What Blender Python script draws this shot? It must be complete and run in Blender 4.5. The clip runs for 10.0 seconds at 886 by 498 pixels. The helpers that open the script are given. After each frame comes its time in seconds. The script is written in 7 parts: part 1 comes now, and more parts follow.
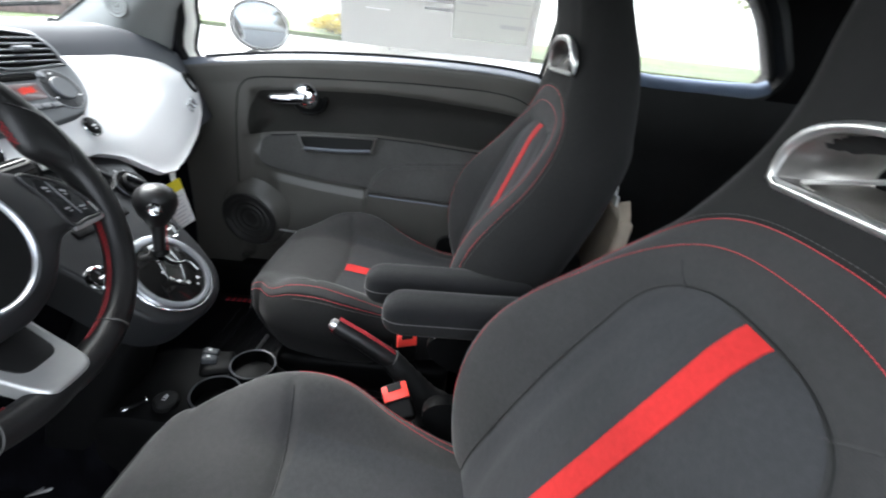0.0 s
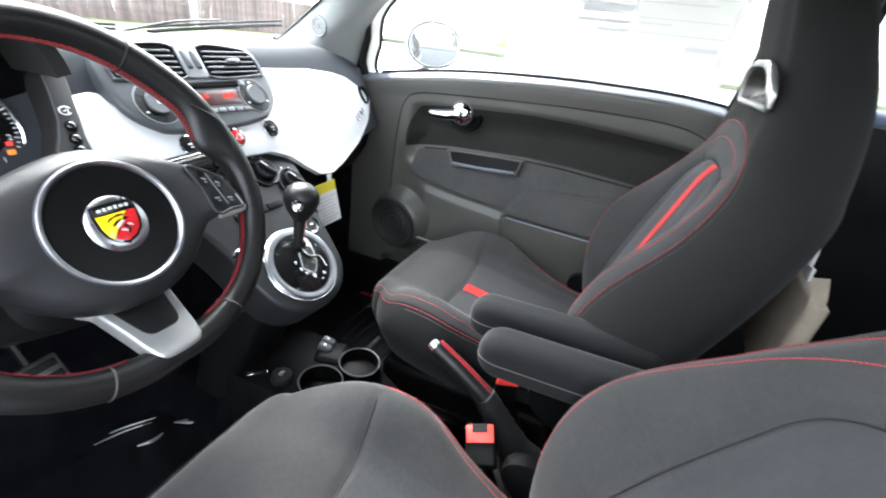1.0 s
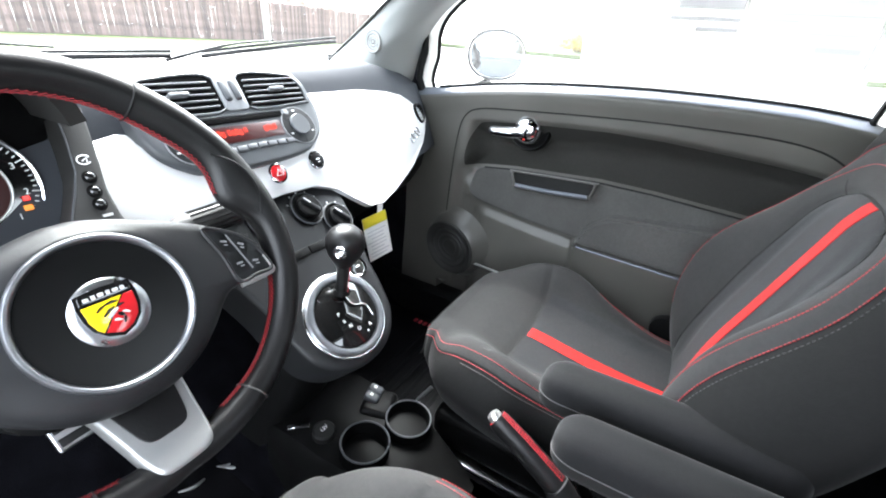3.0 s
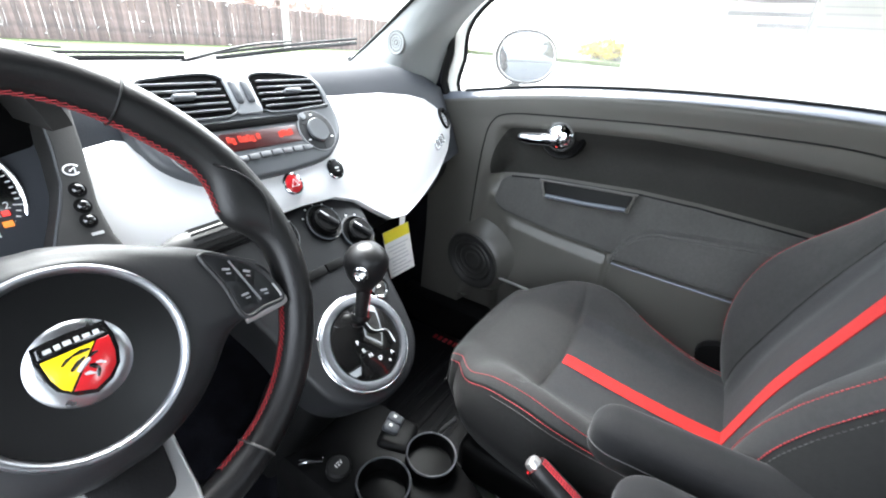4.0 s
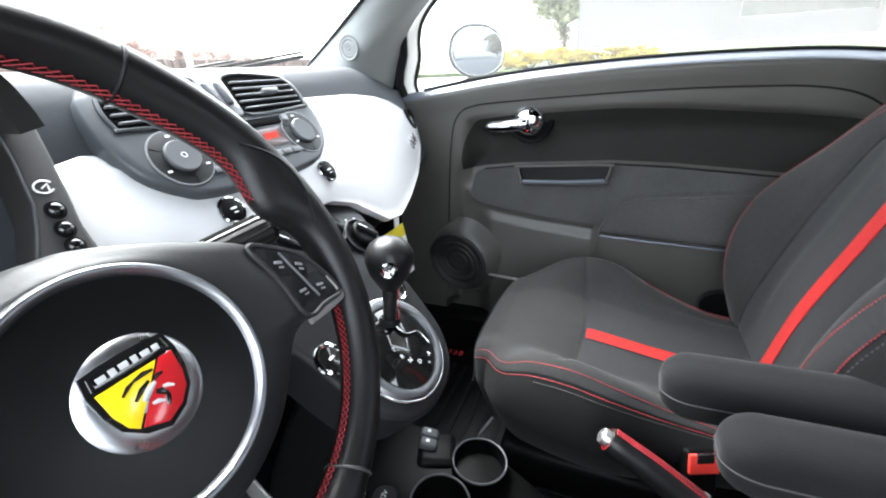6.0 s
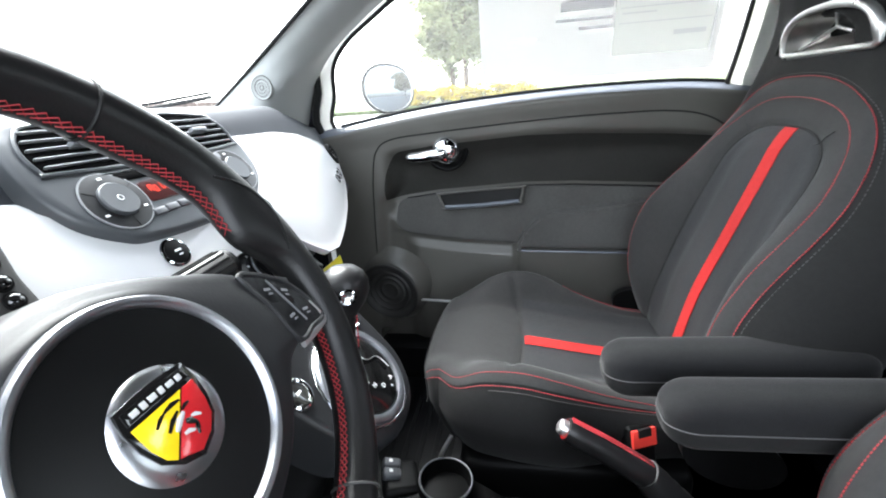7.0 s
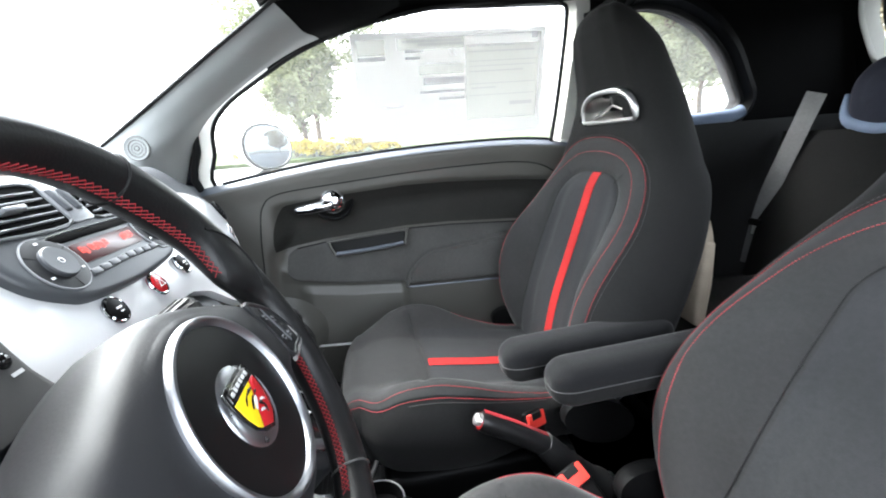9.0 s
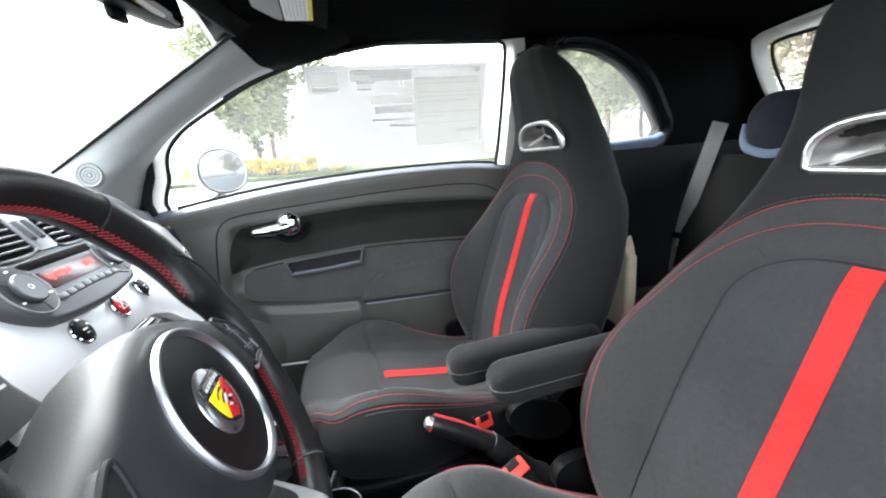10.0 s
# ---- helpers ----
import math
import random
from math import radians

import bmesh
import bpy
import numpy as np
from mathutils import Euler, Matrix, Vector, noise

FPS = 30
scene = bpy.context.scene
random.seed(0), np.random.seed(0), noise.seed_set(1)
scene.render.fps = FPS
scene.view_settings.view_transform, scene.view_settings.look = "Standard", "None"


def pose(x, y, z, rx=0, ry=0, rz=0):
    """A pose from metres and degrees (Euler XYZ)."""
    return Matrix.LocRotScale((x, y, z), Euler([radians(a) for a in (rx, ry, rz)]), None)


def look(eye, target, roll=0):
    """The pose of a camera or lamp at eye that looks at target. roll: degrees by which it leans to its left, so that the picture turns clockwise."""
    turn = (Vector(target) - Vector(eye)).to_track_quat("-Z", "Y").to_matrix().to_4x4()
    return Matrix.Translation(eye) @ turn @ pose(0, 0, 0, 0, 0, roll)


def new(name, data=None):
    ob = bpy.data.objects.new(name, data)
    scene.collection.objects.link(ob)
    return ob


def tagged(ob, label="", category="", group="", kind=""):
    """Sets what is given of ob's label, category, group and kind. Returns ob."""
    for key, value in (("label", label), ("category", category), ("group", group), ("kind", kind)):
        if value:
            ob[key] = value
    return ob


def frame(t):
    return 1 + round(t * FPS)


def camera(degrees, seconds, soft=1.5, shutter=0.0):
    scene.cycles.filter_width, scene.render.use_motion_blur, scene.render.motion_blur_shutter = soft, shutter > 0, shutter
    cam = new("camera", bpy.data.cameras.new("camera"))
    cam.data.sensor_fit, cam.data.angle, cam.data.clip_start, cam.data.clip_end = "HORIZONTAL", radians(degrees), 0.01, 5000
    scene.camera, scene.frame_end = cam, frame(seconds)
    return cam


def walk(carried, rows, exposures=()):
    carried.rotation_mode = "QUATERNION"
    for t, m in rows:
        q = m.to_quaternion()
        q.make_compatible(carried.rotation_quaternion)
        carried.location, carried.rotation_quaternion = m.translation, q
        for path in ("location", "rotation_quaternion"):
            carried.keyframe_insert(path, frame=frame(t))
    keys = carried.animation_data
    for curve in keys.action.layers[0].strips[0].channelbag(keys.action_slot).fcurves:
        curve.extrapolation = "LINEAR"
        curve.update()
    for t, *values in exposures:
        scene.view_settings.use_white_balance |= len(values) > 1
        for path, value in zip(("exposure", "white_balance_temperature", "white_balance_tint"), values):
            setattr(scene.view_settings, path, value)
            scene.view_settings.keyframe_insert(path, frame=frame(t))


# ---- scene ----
cam = camera(92.1, 10.0, soft=1.9, shutter=0.4)
PATH = [
    (0, (-0.622, -0.075, 0.797), (1.176, -0.122, -0.079), 6.6),
    (0.5, (-0.59, -0.102, 0.795), (1.19, 0.227, -0.054), 8.1),
    (1, (-0.559, -0.115, 0.802), (1.125, 0.508, -0.078), 7.4),
    (1.5, (-0.528, -0.102, 0.814), (1.091, 0.704, -0.041), 5.1),
    (2, (-0.49, -0.085, 0.831), (1.105, 0.744, -0.047), 5.2),
    (2.5, (-0.467, -0.069, 0.825), (1.116, 0.773, -0.062), 4.8),
    (4, (-0.387, 0.014, 0.803), (1.158, 0.934, -0.072), 4.4),
    (4.5, (-0.379, 0.046, 0.791), (1.156, 1.014, -0.05), 3.7),
    (5, (-0.379, 0.07, 0.781), (1.168, 1.045, -0.028), 2.1),
    (5.2, (-0.385, 0.08, 0.772), (1.18, 1.025, -0.038), 1.3),
    (6.3, (-0.431, 0.121, 0.733), (1.326, 0.726, -0.007), -4.0),
    (6.5, (-0.44, 0.127, 0.732), (1.358, 0.643, 0.026), -4.6),
    (7, (-0.462, 0.152, 0.736), (1.397, 0.49, 0.08), -4.1),
    (7.5, (-0.483, 0.177, 0.735), (1.414, 0.339, 0.124), -4.1),
    (8, (-0.505, 0.204, 0.742), (1.419, 0.184, 0.195), -3.8),
    (8.5, (-0.537, 0.216, 0.751), (1.39, 0.035, 0.25), -4.3),
    (9, (-0.576, 0.219, 0.752), (1.341, -0.077, 0.265), -4.7),
    (9.5, (-0.624, 0.219, 0.752), (1.289, -0.156, 0.304), -4.7),
    (10, (-0.649, 0.211, 0.768), (1.244, -0.274, 0.344), -4.8),
]
STOPS = [(0, 3.7), (0.5, 4.05), (1, 4.48), (1.5, 4.75), (2.5, 4.70), (4, 4.48), (5, 4.26), (6.5, 4.15), (8, 4.27), (10, 4.2)]
walk(cam, [(t, look(eye, target, roll)) for t, eye, target, roll in PATH], [(t, stops, 6200, 8) for t, stops in STOPS])

# ---- world, sun, exposure ----
world = bpy.data.worlds.new("overcast_world")
scene.world = world
world.use_nodes = True
wnt = world.node_tree
sky = wnt.nodes.new("ShaderNodeTexSky")
sky.sky_type = "NISHITA"
sky.sun_disc = False
sky.sun_elevation, sky.sun_rotation = radians(52), radians(40)
sky.air_density, sky.dust_density, sky.ozone_density = 1.0, 4.0, 1.0
desat = wnt.nodes.new("ShaderNodeHueSaturation")
desat.inputs["Saturation"].default_value = 0.25
wnt.links.new(sky.outputs["Color"], desat.inputs["Color"])
wnt.links.new(desat.outputs["Color"], wnt.nodes["Background"].inputs["Color"])
wnt.nodes["Background"].inputs["Strength"].default_value = 0.15
sun = new("sun", bpy.data.lights.new("sun", "SUN"))
sun.data.energy, sun.data.angle, sun.data.color = 0.42, radians(40), (1.0, 0.985, 0.97)
sun.matrix_world = look((4, 5, 9), (0, 0, 0))

# the sky's light through the open driver's doorway
lamp = bpy.data.lights.new("doorway_sky", "AREA")
lamp.shape, lamp.size, lamp.size_y, lamp.energy, lamp.color = "RECTANGLE", 0.9, 0.75, 0.18, (1.0, 0.99, 0.97)
doorway = new("doorway_sky", lamp)
doorway.matrix_world = look((-1.02, -0.02, 1.02), (0.30, 0.05, 0.50))

# ---- materials ----
def mat(name, color, rough=0.6, metal=0.0, spec=0.5, coat=0.0, sheen=0.0, grain=None, mottle=None, vary=0.0):
    """grain: (scale, bump strength, distance); mottle: (scale, amount) of slow colour variation."""
    m = bpy.data.materials.new(name)
    m.use_nodes = True
    nt = m.node_tree
    b = nt.nodes["Principled BSDF"]
    b.inputs["Base Color"].default_value = (*color, 1)
    b.inputs["Roughness"].default_value = rough
    b.inputs["Metallic"].default_value = metal
    b.inputs["Specular IOR Level"].default_value = spec
    b.inputs["Coat Weight"].default_value = coat
    b.inputs["Coat Roughness"].default_value = 0.05
    b.inputs["Sheen Weight"].default_value = sheen
    b.inputs["Sheen Roughness"].default_value = 0.4
    tc = nt.nodes.new("ShaderNodeTexCoord")
    col = None
    if mottle:
        n = nt.nodes.new("ShaderNodeTexNoise")
        n.inputs["Scale"].default_value = mottle[0]
        n.inputs["Detail"].default_value = 5
        nt.links.new(tc.outputs["Object"], n.inputs["Vector"])
        ramp = nt.nodes.new("ShaderNodeMapRange")
        ramp.inputs["From Min"].default_value, ramp.inputs["From Max"].default_value = 0.3, 0.7
        ramp.inputs["To Min"].default_value, ramp.inputs["To Max"].default_value = 1 - mottle[1], 1 + mottle[1]
        nt.links.new(n.outputs["Fac"], ramp.inputs["Value"])
        mul = nt.nodes.new("ShaderNodeVectorMath")
        mul.operation = "SCALE"
        mul.inputs[0].default_value = color
        nt.links.new(ramp.outputs["Result"], mul.inputs["Scale"])
        nt.links.new(mul.outputs["Vector"], b.inputs["Base Color"])
        rr = nt.nodes.new("ShaderNodeMapRange")
        rr.inputs["To Min"].default_value, rr.inputs["To Max"].default_value = max(rough - 0.08, 0.02), min(rough + 0.08, 1)
        nt.links.new(n.outputs["Fac"], rr.inputs["Value"])
        nt.links.new(rr.outputs["Result"], b.inputs["Roughness"])
        col = mul
    if vary and col:
        info = nt.nodes.new("ShaderNodeObjectInfo")
        vr = nt.nodes.new("ShaderNodeMapRange")
        vr.inputs["To Min"].default_value, vr.inputs["To Max"].default_value = 1 - vary, 1 + vary
        nt.links.new(info.outputs["Random"], vr.inputs["Value"])
        mu = nt.nodes.new("ShaderNodeVectorMath")
        mu.operation = "SCALE"
        nt.links.new(col.outputs["Vector"], mu.inputs[0])
        nt.links.new(vr.outputs["Result"], mu.inputs["Scale"])
        nt.links.new(mu.outputs["Vector"], b.inputs["Base Color"])
    if grain:
        g = nt.nodes.new("ShaderNodeTexNoise")
        g.inputs["Scale"].default_value = grain[0]
        g.inputs["Detail"].default_value = 3
        nt.links.new(tc.outputs["Object"], g.inputs["Vector"])
        bp = nt.nodes.new("ShaderNodeBump")
        bp.inputs["Strength"].default_value = grain[1]
        bp.inputs["Distance"].default_value = grain[2]
        nt.links.new(g.outputs["Fac"], bp.inputs["Height"])
        nt.links.new(bp.outputs["Normal"], b.inputs["Normal"])
    return m


def woven(name, color, scale, sheen=0.12):
    """Cloth: a fine crosswise weave in bump and tone, with slow mottling."""
    m = mat(name, color, 0.90, spec=0.15, sheen=sheen, mottle=(9, 0.13))
    nt = m.node_tree
    b = nt.nodes["Principled BSDF"]
    tc = next(n for n in nt.nodes if n.type == "TEX_COORD")
    vo = nt.nodes.new("ShaderNodeTexVoronoi")
    vo.inputs["Scale"].default_value = scale
    nt.links.new(tc.outputs["Object"], vo.inputs["Vector"])
    soft = nt.nodes.new("ShaderNodeTexNoise")
    soft.inputs["Scale"].default_value, soft.inputs["Detail"].default_value = 38, 4
    nt.links.new(tc.outputs["Object"], soft.inputs["Vector"])
    mx = nt.nodes.new("ShaderNodeMath")
    mx.operation, mx.inputs[1].default_value = "MULTIPLY_ADD", 0.35
    nt.links.new(vo.outputs["Distance"], mx.inputs[0])
    nt.links.new(soft.outputs["Fac"], mx.inputs[2])
    # lint and nap: a finer mottling laid over the slow one
    nap = nt.nodes.new("ShaderNodeTexNoise")
    nap.inputs["Scale"].default_value, nap.inputs["Detail"].default_value, nap.inputs["Roughness"].default_value = 140, 6, 0.75
    nt.links.new(tc.outputs["Object"], nap.inputs["Vector"])
    nr = nt.nodes.new("ShaderNodeMapRange")
    nr.inputs["From Min"].default_value, nr.inputs["From Max"].default_value = 0.35, 0.72
    nr.inputs["To Min"].default_value, nr.inputs["To Max"].default_value = 0.90, 1.13
    nt.links.new(nap.outputs["Fac"], nr.inputs["Value"])
    slow = next(n for n in nt.nodes if n.type == "VECT_MATH")
    both = nt.nodes.new("ShaderNodeVectorMath")
    both.operation = "SCALE"
    nt.links.new(slow.outputs["Vector"], both.inputs[0])
    nt.links.new(nr.outputs["Result"], both.inputs["Scale"])
    nt.links.new(both.outputs["Vector"], b.inputs["Base Color"])
    bp = nt.nodes.new("ShaderNodeBump")
    bp.inputs["Strength"].default_value, bp.inputs["Distance"].default_value = 0.4, 0.0012
    nt.links.new(mx.outputs["Value"], bp.inputs["Height"])
    nt.links.new(bp.outputs["Normal"], b.inputs["Normal"])
    return m


def glass_mat(name, tint=(1, 1, 1), amount=0.9, rough=0.0, haze=0.0):
    """Thin clear pane: mostly see-through, with a glossy share by Fresnel."""
    m = bpy.data.materials.new(name)
    m.use_nodes = True
    nt = m.node_tree
    nt.nodes.remove(nt.nodes["Principled BSDF"])
    tr = nt.nodes.new("ShaderNodeBsdfTransparent")
    tr.inputs["Color"].default_value = (*[c * amount for c in tint], 1)
    gl = nt.nodes.new("ShaderNodeBsdfGlossy")
    gl.inputs["Roughness"].default_value = rough
    lw = nt.nodes.new("ShaderNodeLayerWeight")
    pw = nt.nodes.new("ShaderNodeMath")
    pw.operation, pw.inputs[1].default_value = "POWER", 5.0
    nt.links.new(lw.outputs["Facing"], pw.inputs[0])
    fr = nt.nodes.new("ShaderNodeMapRange")
    fr.inputs["To Min"].default_value, fr.inputs["To Max"].default_value = 0.05, 0.75
    nt.links.new(pw.outputs["Value"], fr.inputs["Value"])
    mix = nt.nodes.new("ShaderNodeMixShader")
    nt.links.new(fr.outputs["Result"], mix.inputs["Fac"])
    nt.links.new(tr.outputs["BSDF"], mix.inputs[1])
    nt.links.new(gl.outputs["BSDF"], mix.inputs[2])
    last = mix
    if haze:
        tl = nt.nodes.new("ShaderNodeBsdfTranslucent")
        veil = nt.nodes.new("ShaderNodeMixShader")
        veil.inputs["Fac"].default_value = haze
        nt.links.new(mix.outputs["Shader"], veil.inputs[1])
        nt.links.new(tl.outputs["BSDF"], veil.inputs[2])
        last = veil
    nt.links.new(last.outputs["Shader"], nt.nodes["Material Output"].inputs["Surface"])
    return m


def leaf_mat(name, color):
    """Thin leaves: they reflect and let light through."""
    m = bpy.data.materials.new(name)
    m.use_nodes = True
    nt = m.node_tree
    nt.nodes.remove(nt.nodes["Principled BSDF"])
    tc, ns, mr = nt.nodes.new("ShaderNodeTexCoord"), nt.nodes.new("ShaderNodeTexNoise"), nt.nodes.new("ShaderNodeMapRange")
    ns.inputs["Scale"].default_value = 1.6
    mr.inputs["From Min"].default_value, mr.inputs["From Max"].default_value = 0.3, 0.7
    mr.inputs["To Min"].default_value, mr.inputs["To Max"].default_value = 0.6, 1.5
    sc = nt.nodes.new("ShaderNodeVectorMath")
    sc.operation = "SCALE"
    sc.inputs[0].default_value = color
    df, tl, mx = nt.nodes.new("ShaderNodeBsdfDiffuse"), nt.nodes.new("ShaderNodeBsdfTranslucent"), nt.nodes.new("ShaderNodeAddShader")
    nt.links.new(tc.outputs["Object"], ns.inputs["Vector"])
    nt.links.new(ns.outputs["Fac"], mr.inputs["Value"])
    nt.links.new(mr.outputs["Result"], sc.inputs["Scale"])
    for nd, k in ((df, 0), (tl, 1)):
        nt.links.new(sc.outputs["Vector"], nd.inputs["Color"])
        nt.links.new(nd.outputs["BSDF"], mx.inputs[k])
    nt.links.new(mx.outputs["Shader"], nt.nodes["Material Output"].inputs["Surface"])
    return m


def emit_mat(name, color, strength, base=(0.01, 0.01, 0.01)):
    m = mat(name, base, 0.3)
    b = m.node_tree.nodes["Principled BSDF"]
    b.inputs["Emission Color"].default_value = (*color, 1)
    b.inputs["Emission Strength"].default_value = strength
    return m


M_CLOTH = woven("black_seat_cloth", (0.0270, 0.0268, 0.0268), 900)
M_INSERT = woven("dark_grey_insert_cloth", (0.0270, 0.0275, 0.0290), 700)
# bolster cloth, its tone lowered for the shade on the seat sides
M_CLOTH_SIDE = woven("black_shaded_cloth", (0.0125, 0.0123, 0.0121), 1000, 0.05)
M_ARM = woven("charcoal_armrest_cloth", (0.0100, 0.0100, 0.0106), 900, 0.12)
M_RED = woven("red_cloth", (0.40, 0.020, 0.019), 800, 0.1)
M_REDTHREAD = mat("red_thread", (0.36, 0.010, 0.018), 0.7, sheen=0.3)
M_GREYTHREAD = mat("grey_thread", (0.050, 0.050, 0.050), 0.7)
M_LEATHER = mat("black_leather", (0.0075, 0.0073, 0.0075), 0.37, spec=0.26, grain=(420, 0.25, 0.0006), mottle=(14, 0.2))
M_COVER = mat("matt_airbag_plastic", (0.0085, 0.0088, 0.0100), 0.52, spec=0.42, grain=(500, 0.2, 0.0005), mottle=(10, 0.15))
M_PLASTIC = mat("grained_black_plastic", (0.021, 0.0205, 0.0195), 0.55, grain=(900, 0.3, 0.0005), mottle=(6, 0.12))
M_DOOR = mat("door_plastic", (0.068, 0.065, 0.058), 0.40, grain=(800, 0.3, 0.0006), mottle=(5, 0.12))
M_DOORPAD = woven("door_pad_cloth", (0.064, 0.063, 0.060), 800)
# darker tone of the upper door inset
M_DOORINSET = woven("dark_door_inset", (0.0240, 0.0233, 0.0212), 900, 0.04)
M_DASH = mat("soft_dash_plastic", (0.034, 0.037, 0.043), 0.66, spec=0.18, grain=(700, 0.35, 0.0006), mottle=(5, 0.1))
M_WHITE = mat("white_gloss_panel", (0.64, 0.64, 0.64), 0.22, coat=0.5, mottle=(3, 0.02))
M_BODY = mat("white_body_paint", (0.78, 0.78, 0.74), 0.25, coat=0.8, mottle=(3, 0.03))
M_RADIO = mat("dark_grey_satin_plastic", (0.060, 0.064, 0.070), 0.42, mottle=(12, 0.08), grain=(900, 0.15, 0.0004))
M_STACK = mat("charcoal_satin_plastic", (0.0110, 0.0115, 0.0126), 0.42, spec=0.32, mottle=(12, 0.08), grain=(900, 0.15, 0.0004))
M_PIANO = mat("piano_black", (0.006, 0.006, 0.006), 0.06, coat=0.6)
M_SATIN = mat("satin_black", (0.0045, 0.0045, 0.0046), 0.45, spec=0.10, mottle=(20, 0.15))
M_RUBBER = mat("black_rubber", (0.008, 0.008, 0.008), 0.6, spec=0.22, mottle=(20, 0.2))
M_CHROME = mat("chrome", (0.82, 0.83, 0.85), 0.06, 1.0)
M_SILVER = mat("satin_silver", (0.62, 0.62, 0.61), 0.30, 0.9, mottle=(30, 0.06))
M_BADGE = mat("satin_chrome_dome", (0.50, 0.51, 0.53), 0.30, 1.0, mottle=(60, 0.06))
M_RING = mat("brushed_satin_chrome", (0.36, 0.37, 0.39), 0.34, 1.0, mottle=(60, 0.08))
M_DISC = mat("satin_black_disc", (0.0045, 0.0045, 0.0046), 0.30, spec=0.25, mottle=(20, 0.1))
M_KEYINK = mat("pale_key_print", (0.45, 0.45, 0.45), 0.6)
M_SPOKE = mat("satin_silver_paint", (0.33, 0.33, 0.325), 0.34, 0.6, mottle=(40, 0.05))
# blue-grey colour that stands for the sheen on door trim edges
M_EDGESHEEN = mat("bluish_edge_sheen", (0.085, 0.095, 0.115), 0.34, grain=(900, 0.1, 0.0003), mottle=(6, 0.08))
M_BAND = mat("satin_grey_band", (0.29, 0.30, 0.32), 0.36, 1.0, mottle=(40, 0.1))
M_DISH = mat("dark_satin_metal", (0.26, 0.25, 0.24), 0.34, 1.0, mottle=(40, 0.2))
M_STEEL = mat("brushed_steel", (0.5, 0.5, 0.5), 0.3, 1.0, mottle=(40, 0.1))
M_TRIM = mat("pale_pillar_trim", (0.25, 0.255, 0.25), 0.62, grain=(900, 0.25, 0.0005), mottle=(7, 0.06))
M_LINER = mat("black_headliner_cloth", (0.0030, 0.0030, 0.0031), 0.95, spec=0.04, grain=(600, 0.4, 0.0008), mottle=(10, 0.2))
M_CARPET = mat("black_carpet", (0.006, 0.006, 0.008), 0.97, spec=0.05, grain=(420, 0.9, 0.002), mottle=(25, 0.35))
M_MAT = mat("black_rubber_mat", (0.006, 0.006, 0.007), 0.45, spec=0.16, grain=(250, 0.5, 0.001), mottle=(15, 0.3))
M_PAPER = mat("white_paper", (0.78, 0.78, 0.76), 0.8, mottle=(20, 0.03))
M_YELLOW = mat("yellow_print", (0.72, 0.62, 0.03), 0.7)
M_EMBYEL = mat("yellow_enamel", (0.80, 0.56, 0.01), 0.2, coat=0.5)
M_EMBRED = mat("red_enamel", (0.40, 0.012, 0.016), 0.2, coat=0.5)
M_GREYINK = mat("grey_print", (0.56, 0.56, 0.57), 0.8)
M_NAVY = woven("navy_headrest_cloth", (0.012, 0.013, 0.021), 900, 0.1)
# headrest rim cloth; on the quarter window sill it colours in bluish light
M_BLUE = mat("blue_grey_sheen_and_cloth", (0.10, 0.13, 0.19), 0.8, mottle=(20, 0.1))
M_BELT = woven("grey_belt_webbing", (0.13, 0.13, 0.13), 900)
M_TAN = mat("tan_webbing", (0.38, 0.32, 0.25), 0.8, grain=(500, 0.4, 0.0005), mottle=(30, 0.1))
M_REDPLASTIC = mat("red_plastic", (0.80, 0.055, 0.04), 0.35)
M_WHITEINK = mat("white_print", (0.75, 0.75, 0.75), 0.6)
M_GLASS = glass_mat("window_glass", (0.97, 1.0, 0.98), 0.92)
M_WETGLASS = glass_mat("rain_hazed_glass", (0.98, 1.0, 0.98), 0.90, haze=0.036)
M_SCREEN = glass_mat("windscreen_glass", (0.97, 1.0, 0.98), 0.92, haze=0.005)
M_MIRROR = mat("mirror", (0.9, 0.9, 0.9), 0.01, 1.0)
M_DOORMIRROR = mat("blue_tinted_mirror", (0.15, 0.17, 0.19), 0.02, 1.0)
M_GREYPLATE = mat("mid_grey_satin_plastic", (0.20, 0.205, 0.215), 0.36, mottle=(12, 0.06), grain=(900, 0.12, 0.0004))
M_KEYGREY = mat("grey_radio_key", (0.095, 0.098, 0.105), 0.4)
M_DISPLAY = emit_mat("radio_display", (0.5, 0.02, 0.01), 0.004, (0.022, 0.006, 0.006))
M_DIGIT = emit_mat("display_digits", (1.0, 0.06, 0.03), 0.11)
M_LAMPRED = emit_mat("warning_lamp_red", (1, 0.04, 0.03), 0.09)
M_LAMPAMB = emit_mat("warning_lamp_amber", (1, 0.30, 0.02), 0.06)
M_GAUGERED = emit_mat("gauge_display_red", (0.30, 0.02, 0.015), 0.004)
M_ASPHALT = mat("wet_asphalt", (0.075, 0.075, 0.074), 0.42, grain=(60, 0.1, 0.003), mottle=(0.7, 0.3))
M_CONCRETE = mat("pale_concrete", (0.42, 0.41, 0.38), 0.6, grain=(40, 0.5, 0.01), mottle=(1.2, 0.15))
M_GRASS = mat("wet_grass", (0.040, 0.058, 0.015), 0.9, spec=0.2, mottle=(0.9, 0.35))
M_BARK = mat("bark", (0.09, 0.065, 0.045), 0.9, grain=(40, 0.8, 0.02), mottle=(4, 0.3))
M_LEAF = leaf_mat("green_leaves", (0.112, 0.120, 0.072))
M_LEAFY = leaf_mat("yellow_shrub_leaves", (0.20, 0.16, 0.03))
M_DRY = leaf_mat("dry_leaves", (0.21, 0.19, 0.135))
